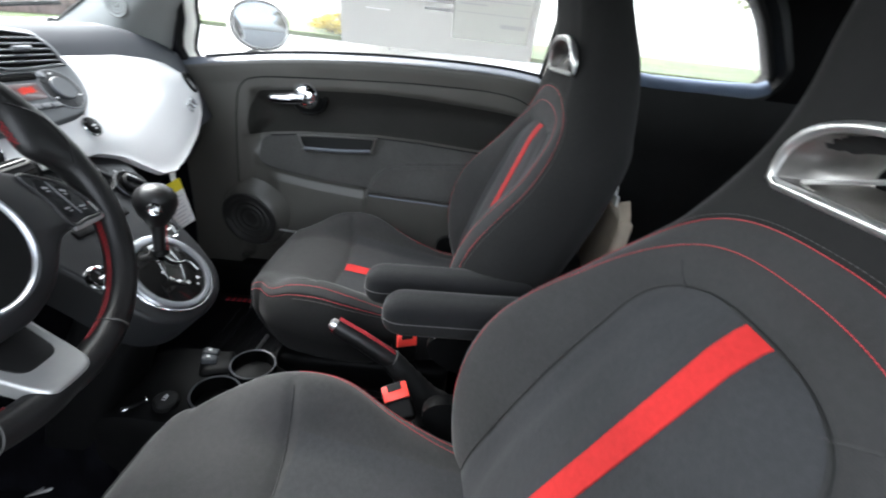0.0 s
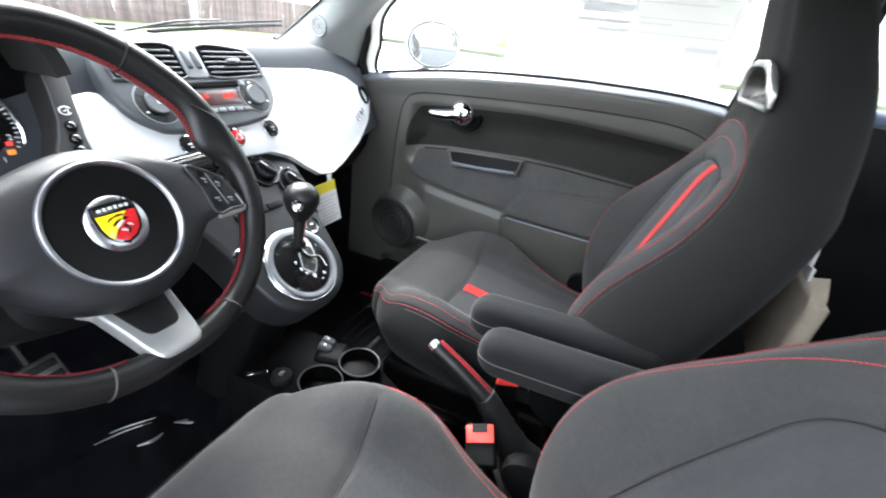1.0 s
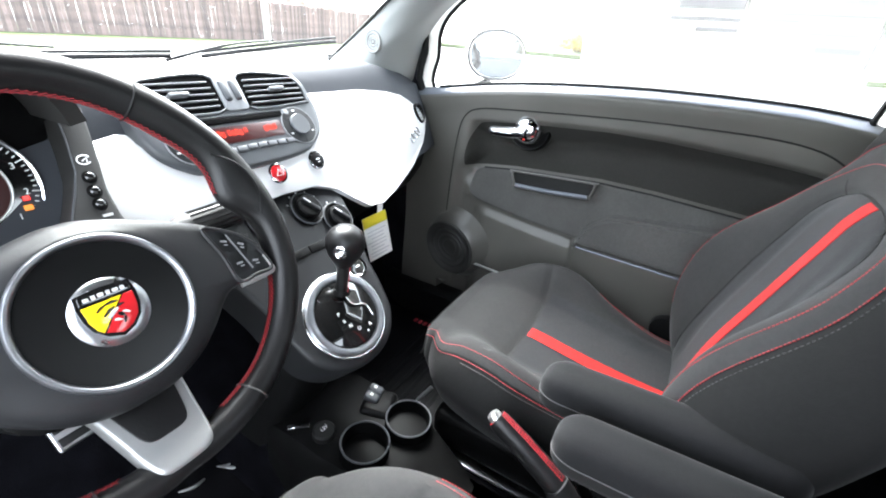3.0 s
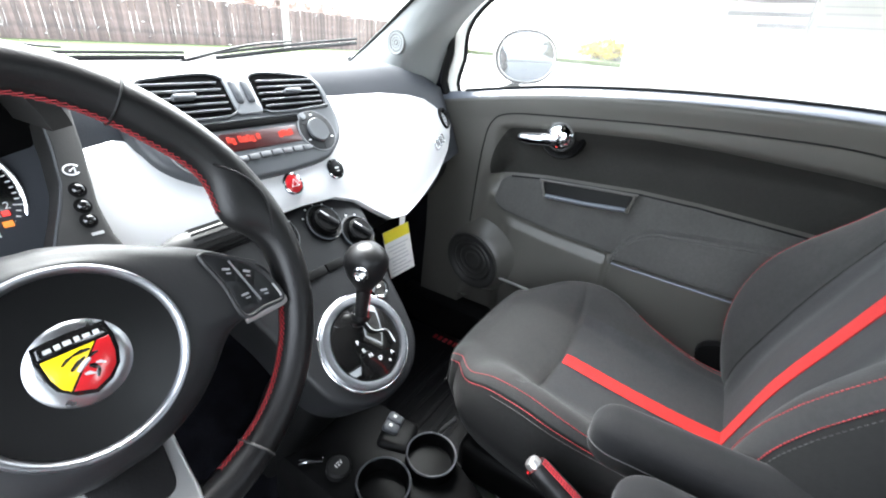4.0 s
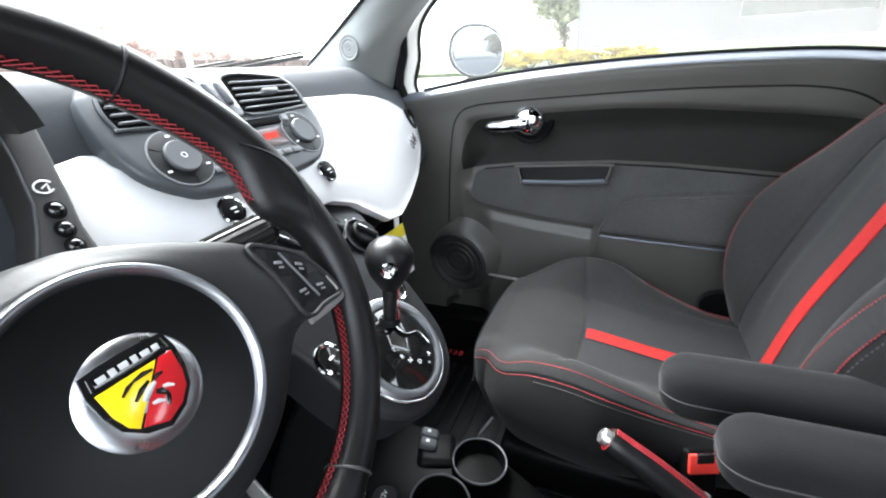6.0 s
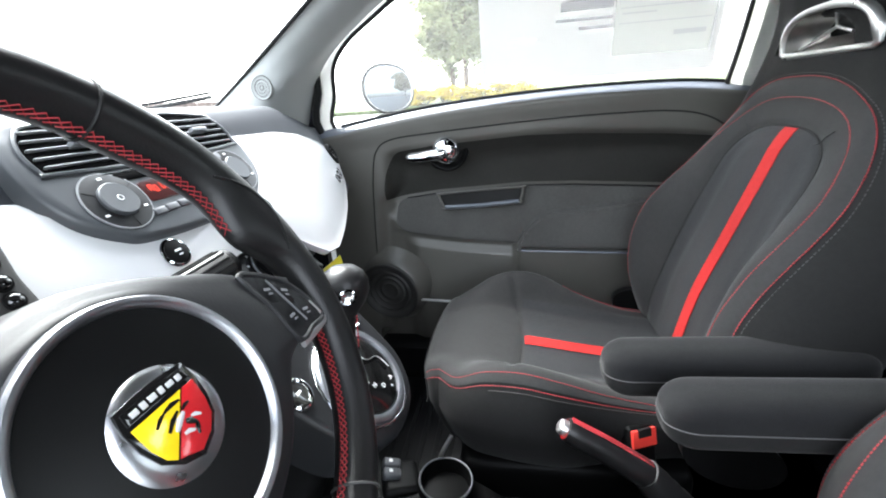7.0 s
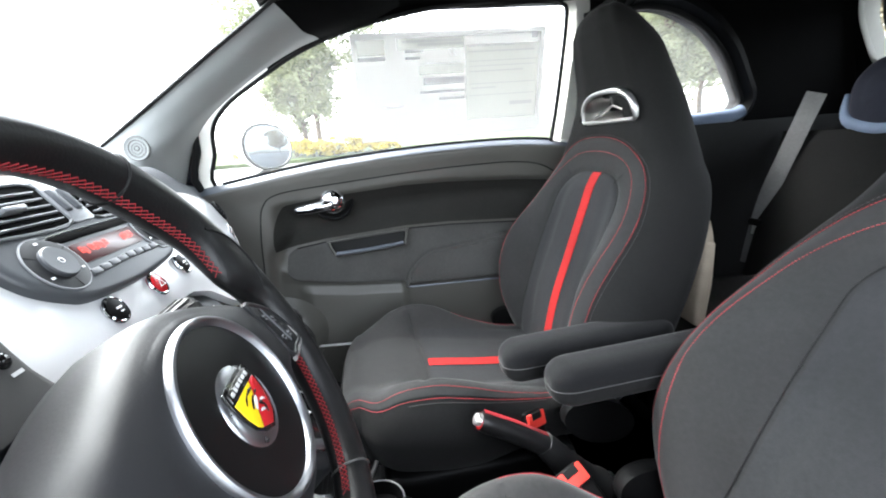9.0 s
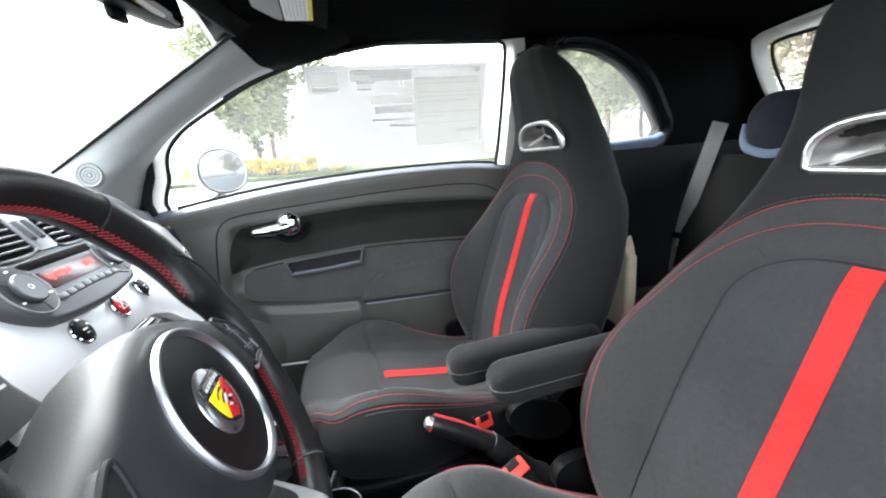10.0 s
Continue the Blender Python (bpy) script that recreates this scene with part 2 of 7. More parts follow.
M_TWIG = leaf_mat("bare_twigs", (0.165, 0.120, 0.104))
M_FENCE = mat("weathered_fence_wood", (0.112, 0.077, 0.069), 0.85, grain=(60, 0.6, 0.01), mottle=(3, 0.40), vary=0.40)
M_DROP = glass_mat("rain_drop", (1, 1, 1), 0.8, 0.05)

# ---- geometry helpers ----
def part(name, bm, material, parent=None, label="", smooth=True):
    """Links a bmesh as one mesh object under a thing or a part; meshes are in world metres."""
    me = bpy.data.meshes.new(name)
    bmesh.ops.recalc_face_normals(bm, faces=bm.faces)
    if smooth:
        for f in bm.faces:
            f.smooth = True
        for e in bm.edges:
            if len(e.link_faces) == 2 and e.calc_face_angle(0) > 0.7:
                e.smooth = False
    bm.to_mesh(me)
    bm.free()
    me.materials.append(material)
    ob = new(name, me)
    if parent is not None:
        ob.parent = parent
        if parent.type == "EMPTY":
            ob.matrix_parent_inverse = Matrix.Translation(-parent.location)
    if label:
        ob["label"] = label
    return ob


def thing(name, at, label, category, group="", kind=""):
    ob = new(name)
    ob.location = at
    ob.empty_display_size = 0.05
    return tagged(ob, label, category, group, kind)


def V(*a):
    return Vector(a)


def frame_m(o, x, y):
    """A matrix with origin o and the given x and y axes."""
    x = Vector(x).normalized()
    z = x.cross(Vector(y)).normalized()
    y = z.cross(x)
    m = Matrix((x, y, z)).transposed().to_4x4()
    m.translation = o
    return m


def mesh(verts, faces):
    bm = bmesh.new()
    vs = [bm.verts.new(v) for v in verts]
    for f in faces:
        try:
            bm.faces.new([vs[i] for i in f])
        except ValueError:
            pass
    return bm


def add(bm, other):
    """Joins another bmesh into bm."""
    vs = {}
    for v in other.verts:
        vs[v] = bm.verts.new(v.co)
    for f in other.faces:
        try:
            bm.faces.new([vs[v] for v in f.verts])
        except ValueError:
            pass
    other.free()
    return bm


def loft(loops, close=True, caps=True, wrap=False):
    """Skin over loops with equal numbers of points."""
    n = len(loops[0])
    verts = [p for l in loops for p in l]
    faces = []
    k = len(loops)
    for i in range(k if wrap else k - 1):
        a, b = i * n, ((i + 1) % k) * n
        for j in range(n if close else n - 1):
            jj = (j + 1) % n
            faces.append((a + j, a + jj, b + jj, b + j))
    if caps and close and not wrap:
        faces.append(tuple(range(n)))
        faces.append(tuple((k - 1) * n + j for j in range(n)))
    return mesh(verts, faces)


def surf(fn, us, vs):
    return loft([[fn(u, v) for v in vs] for u in us], close=False)


def lin(a, b, n):
    return [a + (b - a) * i / (n - 1) for i in range(n)]


def spline(pts, n):
    """n points evenly in parameter along a Catmull-Rom curve through pts."""
    pts = [Vector(p) for p in pts]
    out = []
    for i in range(n):
        t = i / (n - 1) * (len(pts) - 1)
        k = min(int(t), len(pts) - 2)
        f = t - k
        p1, p2 = pts[k], pts[k + 1]
        p0 = pts[k - 1] if k else p1 * 2 - p2
        p3 = pts[k + 2] if k + 2 < len(pts) else p2 * 2 - p1
        out.append(0.5 * ((2 * p1) + (p2 - p0) * f + (2 * p0 - 5 * p1 + 4 * p2 - p3) * f * f + (3 * p1 - p0 - 3 * p2 + p3) * f ** 3))
    return out


def ring_spline(pts, n):
    """n points along a closed Catmull-Rom curve."""
    pts = [Vector(p) for p in pts]
    m = len(pts)
    out = []
    for i in range(n):
        t = i / n * m
        k = int(t)
        f = t - k
        p0, p1, p2, p3 = (pts[(k + d) % m] for d in (-1, 0, 1, 2))
        out.append(0.5 * ((2 * p1) + (p2 - p0) * f + (2 * p0 - 5 * p1 + 4 * p2 - p3) * f * f + (3 * p1 - p0 - 3 * p2 + p3) * f ** 3))
    return out


def resample(pts, step):
    """Points at an even distance along a polyline."""
    pts = [Vector(p) for p in pts]
    out, left = [pts[0].copy()], step
    for a, b in zip(pts, pts[1:]):
        d = (b - a).length
        while d > left:
            a = a.lerp(b, left / d)
            out.append(a.copy())
            d = (b - a).length
            left = step
        left -= d
    return out


def tube(pts, r, n=8, closed=False, flat=1.0, up=None):
    """A round (or flattened) tube along points; r may be a list."""
    pts = [Vector(p) for p in pts]
    rs = r if isinstance(r, (list, tuple)) else [r] * len(pts)
    loops = []
    ref = Vector(up) if up else None
    for i, p in enumerate(pts):
        a = pts[i - 1] if (i or closed) else p
        b = pts[(i + 1) % len(pts)] if (i + 1 < len(pts) or closed) else p
        d = (b - a).normalized()
        if ref is None or (up is None and ref.cross(d).length < 0.05):
            ref = Vector((0, 0, 1)) if abs(d.z) < 0.9 else Vector((1, 0, 0))
        s = d.cross(ref).normalized()
        u = s.cross(d).normalized()
        if up is None:
            ref = u
        loops.append([p + rs[i] * (math.cos(t) * s + flat * math.sin(t) * u) for t in (2 * math.pi * j / n for j in range(n))])
    return loft(loops, wrap=closed)


def rbox(m, sx, sy, sz, bev=0.003, seg=2):
    """A box of full sizes with rounded edges, centred on the matrix m."""
    bm = bmesh.new()
    bmesh.ops.create_cube(bm, size=1, matrix=Matrix.Diagonal((sx, sy, sz, 1)))
    bev = min(bev, 0.49 * min(sx, sy, sz))
    if bev > 0:
        bmesh.ops.bevel(bm, geom=bm.edges[:], offset=bev, segments=seg, affect="EDGES", profile=0.5)
    bm.transform(m)
    return bm


def T(x, y, z, rx=0, ry=0, rz=0):
    return pose(x, y, z, rx, ry, rz)


def plate(outline, m, depth, bev=0.002, seg=2, dome=0.0):
    """A plate from a 2D outline (x, y), its face at z = depth and its back at z = 0 in m, with a rounded front edge."""
    cx = sum(p[0] for p in outline) / len(outline)
    cy = sum(p[1] for p in outline) / len(outline)
    mn = min(math.hypot(p[0] - cx, p[1] - cy) for p in outline)
    loops = [[m @ V(p[0], p[1], 0) for p in outline]]
    for i in range(seg + 1):
        a = i / seg * math.pi / 2
        k = 1 - bev * (1 - math.cos(a)) / mn
        z = depth - bev + bev * math.sin(a)
        loops.append([m @ V(cx + (p[0] - cx) * k, cy + (p[1] - cy) * k, z) for p in outline])
    if dome:
        k0 = 1 - bev / mn
        for q in (0.8, 0.55, 0.3, 0.1):
            loops.append([m @ V(cx + (p[0] - cx) * k0 * q, cy + (p[1] - cy) * k0 * q, depth + dome * (1 - q * q)) for p in outline])
    return loft(loops)


def lathe(profile, m, n=32, caps=True):
    """Turns (radius, height) pairs about the z axis of m."""
    return loft([[m @ V(r * math.cos(a), r * math.sin(a), h) for a in (2 * math.pi * j / n for j in range(n))] for r, h in profile], caps=caps)


def torus(m, R, r, n=48, k=10, flat=1.0):
    return loft([[m @ V((R + r * math.cos(b)) * math.cos(a), (R + r * math.cos(b)) * math.sin(a), flat * r * math.sin(b)) for b in (2 * math.pi * j / k for j in range(k))] for a in (2 * math.pi * i / n for i in range(n))], wrap=True)


def stitches(pts, step=0.0045, length=0.003, r=0.0006):
    """A row of short raised thread dashes along points that lie on a surface."""
    pts = resample(pts, step)
    verts, faces = [], []
    for a, b in zip(pts, pts[1:]):
        d = (b - a).normalized()
        s = d.cross(Vector((0.3, -0.5, 0.8))).normalized() * r
        u = s.cross(d).normalized() * r
        e = a + d * length
        k = len(verts)
        for q in (a, e):
            verts += [q + s, q + u, q - s, q - u]
        for j in range(4):
            jj = (j + 1) % 4
            faces.append((k + j, k + jj, k + 4 + jj, k + 4 + j))
        faces += [(k, k + 1, k + 2, k + 3), (k + 4, k + 5, k + 6, k + 7)]
    return mesh(verts, faces)


def ribbon(pts, side, width, thick):
    """A flat strap along points; side: the direction of its width."""
    loops = []
    pts = [Vector(p) for p in pts]
    for i, p in enumerate(pts):
        d = (pts[min(i + 1, len(pts) - 1)] - pts[max(i - 1, 0)]).normalized()
        s = (Vector(side) - d * d.dot(Vector(side))).normalized()
        n = s.cross(d) * thick / 2
        s = s * width / 2
        loops.append([p + s + n, p - s + n, p - s - n, p + s - n])
    return loft(loops)


def lettering(text, m, size, depth=0.0003):
    """Mesh of text in the built-in font, lying in the x-y plane of m, centred."""
    cu = bpy.data.curves.new("lettering", "FONT")
    cu.body, cu.size, cu.align_x, cu.align_y, cu.extrude = text, size, "CENTER", "CENTER", depth
    ob = bpy.data.objects.new("lettering", cu)
    me = bpy.data.meshes.new_from_object(ob)
    bm = bmesh.new()
    bm.from_mesh(me)
    bm.transform(m)
    bpy.data.objects.remove(ob)
    bpy.data.meshes.remove(me)
    return bm


def smooth01(x, a, b):
    t = min(max((x - a) / (b - a), 0), 1)
    return t * t * (3 - 2 * t)


def interp(x, table):
    """Piecewise smooth value from (x, y) pairs in rising x."""
    if x <= table[0][0]:
        return table[0][1]
    for (a, p), (b, q) in zip(table, table[1:]):
        if x <= b:
            t = (x - a) / (b - a)
            return p + (q - p) * t
    return table[-1][1]


def rounded(w, h, r, n=6):
    """Outline of a rounded rectangle, centred."""
    out = []
    for cx, cy, a0 in ((w / 2 - r, h / 2 - r, 0), (-w / 2 + r, h / 2 - r, 90), (-w / 2 + r, -h / 2 + r, 180), (w / 2 - r, -h / 2 + r, 270)):
        for i in range(n + 1):
            a = radians(a0 + 90 * i / n)
            out.append((cx + r * math.cos(a), cy + r * math.sin(a)))
    return out


def circle(r, n=32):
    return [(r * math.cos(2 * math.pi * i / n), r * math.sin(2 * math.pi * i / n)) for i in range(n)]

# ---- passenger door trim ----
BELT = [(-0.46, 0.712), (-0.369, 0.722), (-0.195, 0.738), (0.079, 0.736), (0.369, 0.716), (0.643, 0.676), (0.70, 0.665)]
RECESS = [(0.560, 0.10), (0.541, 0.449), (0.531, 0.56), (0.515, 0.62), (0.472, 0.648), (0.35, 0.660), (0.08, 0.676), (-0.10, 0.680), (-0.203, 0.678), (-0.275, 0.666), (-0.325, 0.640), (-0.365, 0.60), (-0.40, 0.52), (-0.42, 0.10)]
RC = [(p.x, p.y) for p in spline([(y, z, 0) for y, z in RECESS], 1500)]
RC_ARR = np.array(RC)


def recess_dist(y, z):
    """Distance to the recess line, positive inside it."""
    d = float(np.min(np.hypot(RC_ARR[:, 0] - y, RC_ARR[:, 1] - z)))
    j = int(np.argmin(np.abs(RC_ARR[:, 0] - y)))
    top = float(np.interp(y, RC_ARR[::-1, 0], RC_ARR[::-1, 1]))
    inside = RC_ARR[-1, 0] < y < RC_ARR[0, 0] and z < top
    return d if inside else -d


PAD_TOP = [(-0.40, 0.480), (-0.214, 0.497), (0.0, 0.510), (0.13, 0.512), (0.36, 0.499), (0.45, 0.488), (0.49, 0.480)]
PAD_LOW = [(-0.40, 0.345), (-0.12, 0.340), (0.135, 0.348), (0.30, 0.362), (0.407, 0.377), (0.455, 0.386), (0.497, 0.395)]


def dome(y, z):
    """Bulge of the map pocket's face, behind a rounded front edge."""
    if y > 0.147:
        return 0.0
    e = min(max((y - 0.04) / 0.107, 0), 1)
    top = 0.330 + 0.115 * math.sqrt(1 - e * e) + 0.10 * max(0.04 - y, 0)
    return 0.032 * smooth01(top - z, 0.0, 0.009)


def door_x(y, z):
    belt = interp(y, BELT)
    x = 0.650 - 0.007 * smooth01(z, belt - 0.07, belt - 0.022)
    x -= 0.012 * (1 - smooth01(z, 0.05, 0.3))
    d = recess_dist(y, z)
    if d > 0:
        top, low = interp(y, PAD_TOP), interp(y, PAD_LOW)
        fr = smooth01(y, 0.14, 0.165)
        prof = interp(z, [(0.0, 0.655), (0.10, 0.648), (0.20, 0.640 + 0.008 * fr), (low - 0.03, 0.634 + 0.024 * fr), (low - 0.008, 0.634 + 0.036 * fr), (low + 0.010, 0.660 + 0.008 * fr), (low + 0.03, 0.668), ((low + top) / 2, 0.680), (top - 0.02, 0.689), (top - 0.006, 0.691), (top + 0.006, 0.702), (top + 0.10, 0.707), (top + 0.125, 0.692), (top + 0.14, 0.664)])
        front = max(smooth01(y, 0.478, 0.508), smooth01(y, 0.42, 0.47) * (1 - smooth01(z, low - 0.01, low + 0.012)))
        prof += (0.672 - prof) * front
        x += (prof - x) * smooth01(d, 0.002, 0.040 + 0.060 * smooth01(z, top - 0.01, top + 0.05))
    return x


BELT_S = spline([(y, z, 0) for y, z in BELT], 200)
BELT = [(p.x, p.y) for p in BELT_S]
door = thing("door_1", (0.66, 0.1, 0.0), "closed passenger door with dark moulded trim", "car door", kind="structure")
YS = lin(0.70, -0.46, 300)
rows = []
for y in YS:
    belt = interp(y, BELT)
    col = [V(0.70, y, 0.01)] + [V(door_x(y, z), y, z) for z in lin(0.01, belt - 0.024, 190)]
    col += [V(0.6415, y, belt - 0.018), V(0.643, y, belt - 0.014), V(0.646, y, belt - 0.0105), V(0.650, y, belt - 0.007), V(0.669, y, belt + 0.006), V(0.70, y, belt + 0.008)]
    rows.append(col)
part("trim_panel", loft(rows, close=False), M_DOOR, door, "charcoal grained plastic")
rows = []
for y in [0.484 - 0.045 * (1 - math.cos(a)) for a in lin(0.02, math.pi / 2, 24)] + lin(0.438, -0.40, 160):
    top, low = interp(y, PAD_TOP) - 0.004, interp(y, PAD_LOW) + 0.006
    r = max(1 - max((y - 0.439) / 0.045, 0) ** 2.6, 0.0) ** (1 / 2.6)
    c_ = (top + low) / 2
    top, low = c_ + (top - c_) * (0.25 + 0.75 * r), c_ - (c_ - low) * (0.25 + 0.75 * r)
    rows.append([V(interp(z, [(low, 0.662), ((low + top) / 2, 0.676), (top, 0.687)]) - 0.002 - 0.006 * math.sin(math.pi * k / 35) ** 0.4 * (0.3 + 0.7 * r) + 0.006 * (1 - r) - dome(y, z), y, z) for k, z in enumerate(lin(low, top, 36))])
    rows[-1] = [V(0.676, y, low - 0.001)] + rows[-1] + [V(0.702, y, top + 0.002)]
part("pad", loft(rows, close=False), M_DOORPAD, door, "dark grey cloth pad")
# darker sheet over the upper recess, just proud of the trim
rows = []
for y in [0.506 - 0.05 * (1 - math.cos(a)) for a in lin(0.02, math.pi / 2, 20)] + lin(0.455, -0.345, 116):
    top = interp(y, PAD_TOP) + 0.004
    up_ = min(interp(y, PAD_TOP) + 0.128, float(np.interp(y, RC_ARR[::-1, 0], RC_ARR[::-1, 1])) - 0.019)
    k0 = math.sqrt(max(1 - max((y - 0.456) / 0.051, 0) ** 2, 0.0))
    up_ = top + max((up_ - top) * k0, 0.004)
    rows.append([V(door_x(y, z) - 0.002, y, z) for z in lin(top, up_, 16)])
part("upper_insert", loft(rows, close=False), M_DOORINSET, door, "darker inset sheet below the belt line")
crown = [(0.04 + 0.107 * math.cos(t), 0.330 + 0.115 * math.sin(t)) for t in lin(0.15, math.pi / 2, 24)] + [(y, 0.445 + 0.10 * (0.04 - y)) for y in lin(0.03, -0.36, 16)]
part("pocket_crown", tube([V(interp(z, [(interp(y, PAD_LOW), 0.662), ((interp(y, PAD_LOW) + interp(y, PAD_TOP)) / 2, 0.676), (interp(y, PAD_TOP), 0.687)]) - 0.030, y, z - 0.007) for y, z in crown], 0.0055, 8), M_DOORPAD, door, "rounded edge of the map pocket")
part("pad_edge", tube([V(0.684, y, interp(y, PAD_TOP) - 0.003) for y in lin(0.450, -0.40, 60)], 0.0022, 8), M_RUBBER, door)
# thin strip over the belt edge, its bluish reflection put into the colour
rows = [[V(x - 0.0005, y, interp(y, BELT) + dz + 0.0006) for x, dz in ((0.6445, -0.0125), (0.647, -0.0097), (0.651, -0.0065), (0.660, 0.0), (0.669, 0.0060))] for y in lin(0.69, -0.45, 120)]
part("belt_sheen", loft(rows, close=False), M_EDGESHEEN, door, "belt edge strip coloured with its bluish sheen")
part("trim_groove", tube([V(door_x(y, z) - 0.0002, y, z) for y, z in RC[::12] if z > 0.30], 0.0019, 6), M_RUBBER, door, "thin dark groove round the recess")
# black seal between the glass and the trim
part("belt_seal", tube([V(0.667, y, interp(y, BELT) + 0.008) for y in lin(0.61, -0.33, 50)], 0.0032, 6), M_RUBBER, door, "black rubber glass seal")
# pale lips along the pocket and the lower edge; the pocket's has edge sheen coloured in
part("pocket_lip", tube([V(door_x(y, interp(y, PAD_LOW) - 0.012) - 0.003, y, interp(y, PAD_LOW) - 0.006) for y in lin(0.145, -0.38, 30)], 0.0035, 8), M_EDGESHEEN, door)
part("kick_edge", tube([V(0.632, y, z) for y, z in zip(lin(0.45, -0.30, 20), lin(0.197, 0.150, 20))], 0.004, 8), M_SILVER, door, "thin metal edge along the door foot")
# pull recess
pm = frame_m(V(0.668, 0.243, 0.480), (0, -1, 0.055), (0.05, 0.05, 1))
pm = pm if (pm.to_3x3() @ V(0, 0, 1)).x < 0 else frame_m(V(0.668, 0.243, 0.480), (0, 1, -0.055), (0, 0.055, 1))
tray = [(-0.112, 0.020), (-0.104, -0.008), (-0.085, -0.020), (0.085, -0.020), (0.104, -0.008), (0.112, 0.020), (0.10, 0.024), (-0.10, 0.024)]
tray = [(p.x, p.y) for p in ring_spline([(x, y, 0) for x, y in tray], 40)]
grip = part("pull_tray", plate(tray, pm @ T(0, 0, -0.012), 0.016, 0.003), M_RUBBER, door, "dark recessed door pull")
part("pull_rim", tube([pm @ V(x, y, 0.006) for x, y in tray], 0.0034, 8, closed=True), M_DOOR, grip)
# paler lip colours in the highlight on the pull's lower edge
part("pull_lip", tube([pm @ V(x, -0.016 + 0.002 * abs(x) / 0.08, 0.010) for x in lin(-0.098, 0.098, 14)], 0.0058, 8), M_EDGESHEEN, grip)
# chrome handle: a round knob with a lever in a dark cup
hx, hy, hz = 0.640, 0.330, 0.614
hm = frame_m(V(0.690, hy, hz), (0, -1, 0), (0, 0, 1))
hm = hm if (hm.to_3x3() @ V(0, 0, 1)).x < 0 else frame_m(V(0.690, hy, hz), (0, 1, 0), (0, 0, 1))
handle = part("handle_cup", lathe([(0.058, -0.02), (0.058, 0.010), (0.054, 0.018), (0.048, 0.016), (0.042, 0.010), (0.002, 0.008)], hm, 36), M_SATIN, door, "round black cup")
part("handle_slot", plate(rounded(0.085, 0.038, 0.012), hm @ T(-0.055 * (1 if (hm.to_3x3() @ V(1, 0, 0)).y < 0 else -1), 0, -0.008), 0.014, 0.004), M_RUBBER, handle)
part("door_knob", lathe([(0.034, 0.006), (0.037, 0.018), (0.038, 0.032), (0.035, 0.044), (0.027, 0.053), (0.015, 0.058), (0.001, 0.0595)], hm @ T(0, 0, -0.004), 36), M_CHROME, handle, "polished chrome knob")
lev = spline([(0.652, hy + 0.005, hz - 0.006), (0.646, hy + 0.045, hz - 0.012), (0.648, hy + 0.088, hz - 0.015), (0.657, hy + 0.105, hz - 0.015)], 16)
part("door_lever", tube(lev, [0.020, 0.020, 0.0195, 0.019, 0.0185, 0.018, 0.0175, 0.017, 0.0165, 0.016, 0.0155, 0.0150, 0.014, 0.012, 0.009, 0.004], 14, flat=0.9, up=(0, 0, 1)), M_CHROME, handle, "polished chrome lever")
part("lock_mark", plate(circle(0.004, 12), hm @ T(0.0, -0.020, 0.0485), 0.003, 0.0006), M_REDPLASTIC, handle, "small red lock mark")
# door speaker
sm = frame_m(V(0.632, 0.517, 0.222), (0.15, 0.98, 0), (-0.12, 0, 1))
sm = sm if (sm.to_3x3() @ V(0, 0, 1)).x < 0 else frame_m(V(0.632, 0.517, 0.222), (-0.15, -0.98, 0), (-0.12, 0, 1))
part("speaker_bulge", lathe([(0.125, -0.045), (0.112, -0.028), (0.100, -0.012), (0.093, -0.004), (0.088, 0.0)], sm, 44, caps=False), M_DOOR, door)
part("speaker_grille", lathe([(0.089, -0.02), (0.089, 0.004), (0.085, 0.009), (0.079, 0.008), (0.075, 0.004), (0.066, 0.0), (0.061, 0.003), (0.055, -0.001), (0.048, -0.003), (0.043, 0.0), (0.037, -0.004), (0.030, -0.004), (0.025, -0.001), (0.018, -0.004), (0.001, -0.002)], sm, 44), M_PLASTIC, door, "round black ringed speaker grille")
part("speaker_bezel", torus(sm @ T(0, 0, 0.006), 0.0865, 0.0038, 52, 8), M_PLASTIC, door)
# the driver's door stands open, hinged at its front edge
door2 = thing("door_2", (-0.68, 0.70, 0.0), "driver's door standing wide open, dark moulded trim", "car door", kind="structure")
swing = T(-0.70, 0.72, 0, 0, 0, -62)
rows = []
for y in lin(0.0, -1.16, 30):
    belt = interp(y + 0.70, BELT)
    rows.append([swing @ V(-0.06, y, 0.01), swing @ V(-0.06, y, belt), swing @ V(-0.02, y, belt), swing @ V(0.0, y, belt - 0.02)] + [swing @ V(0.0, y, z) for z in lin(belt - 0.05, 0.03, 12)] + [swing @ V(-0.01, y, 0.01)])
part("trim_panel", loft(rows), M_DOOR, door2, "charcoal grained plastic")
part("outer_skin", loft([[swing @ V(x, y, z) for x, z in ((-0.062, 0.0), (-0.085, 0.25), (-0.085, 0.5), (-0.066, interp(y + 0.70, BELT)))] for y in lin(0.0, -1.16, 16)], close=False), M_BODY, door2, "white painted outer skin")

# ---- the ground and what stands outside ----
def ground_z(x, y):
    """The lot is level under the car and climbs gently away to the passenger's side."""
    r = min(max(x - 2.0, 0), 16)
    return -0.30 + 0.075 * r * smooth01(r, 0, 6) * (1 - smooth01(y, 8, 16))


GX = [-600, -200, -80, -40, -20, -10, -5, -2, 0, 2, 3, 4, 5, 6, 8, 10, 12, 15, 18, 22, 27, 33, 40, 60, 120, 300, 600]
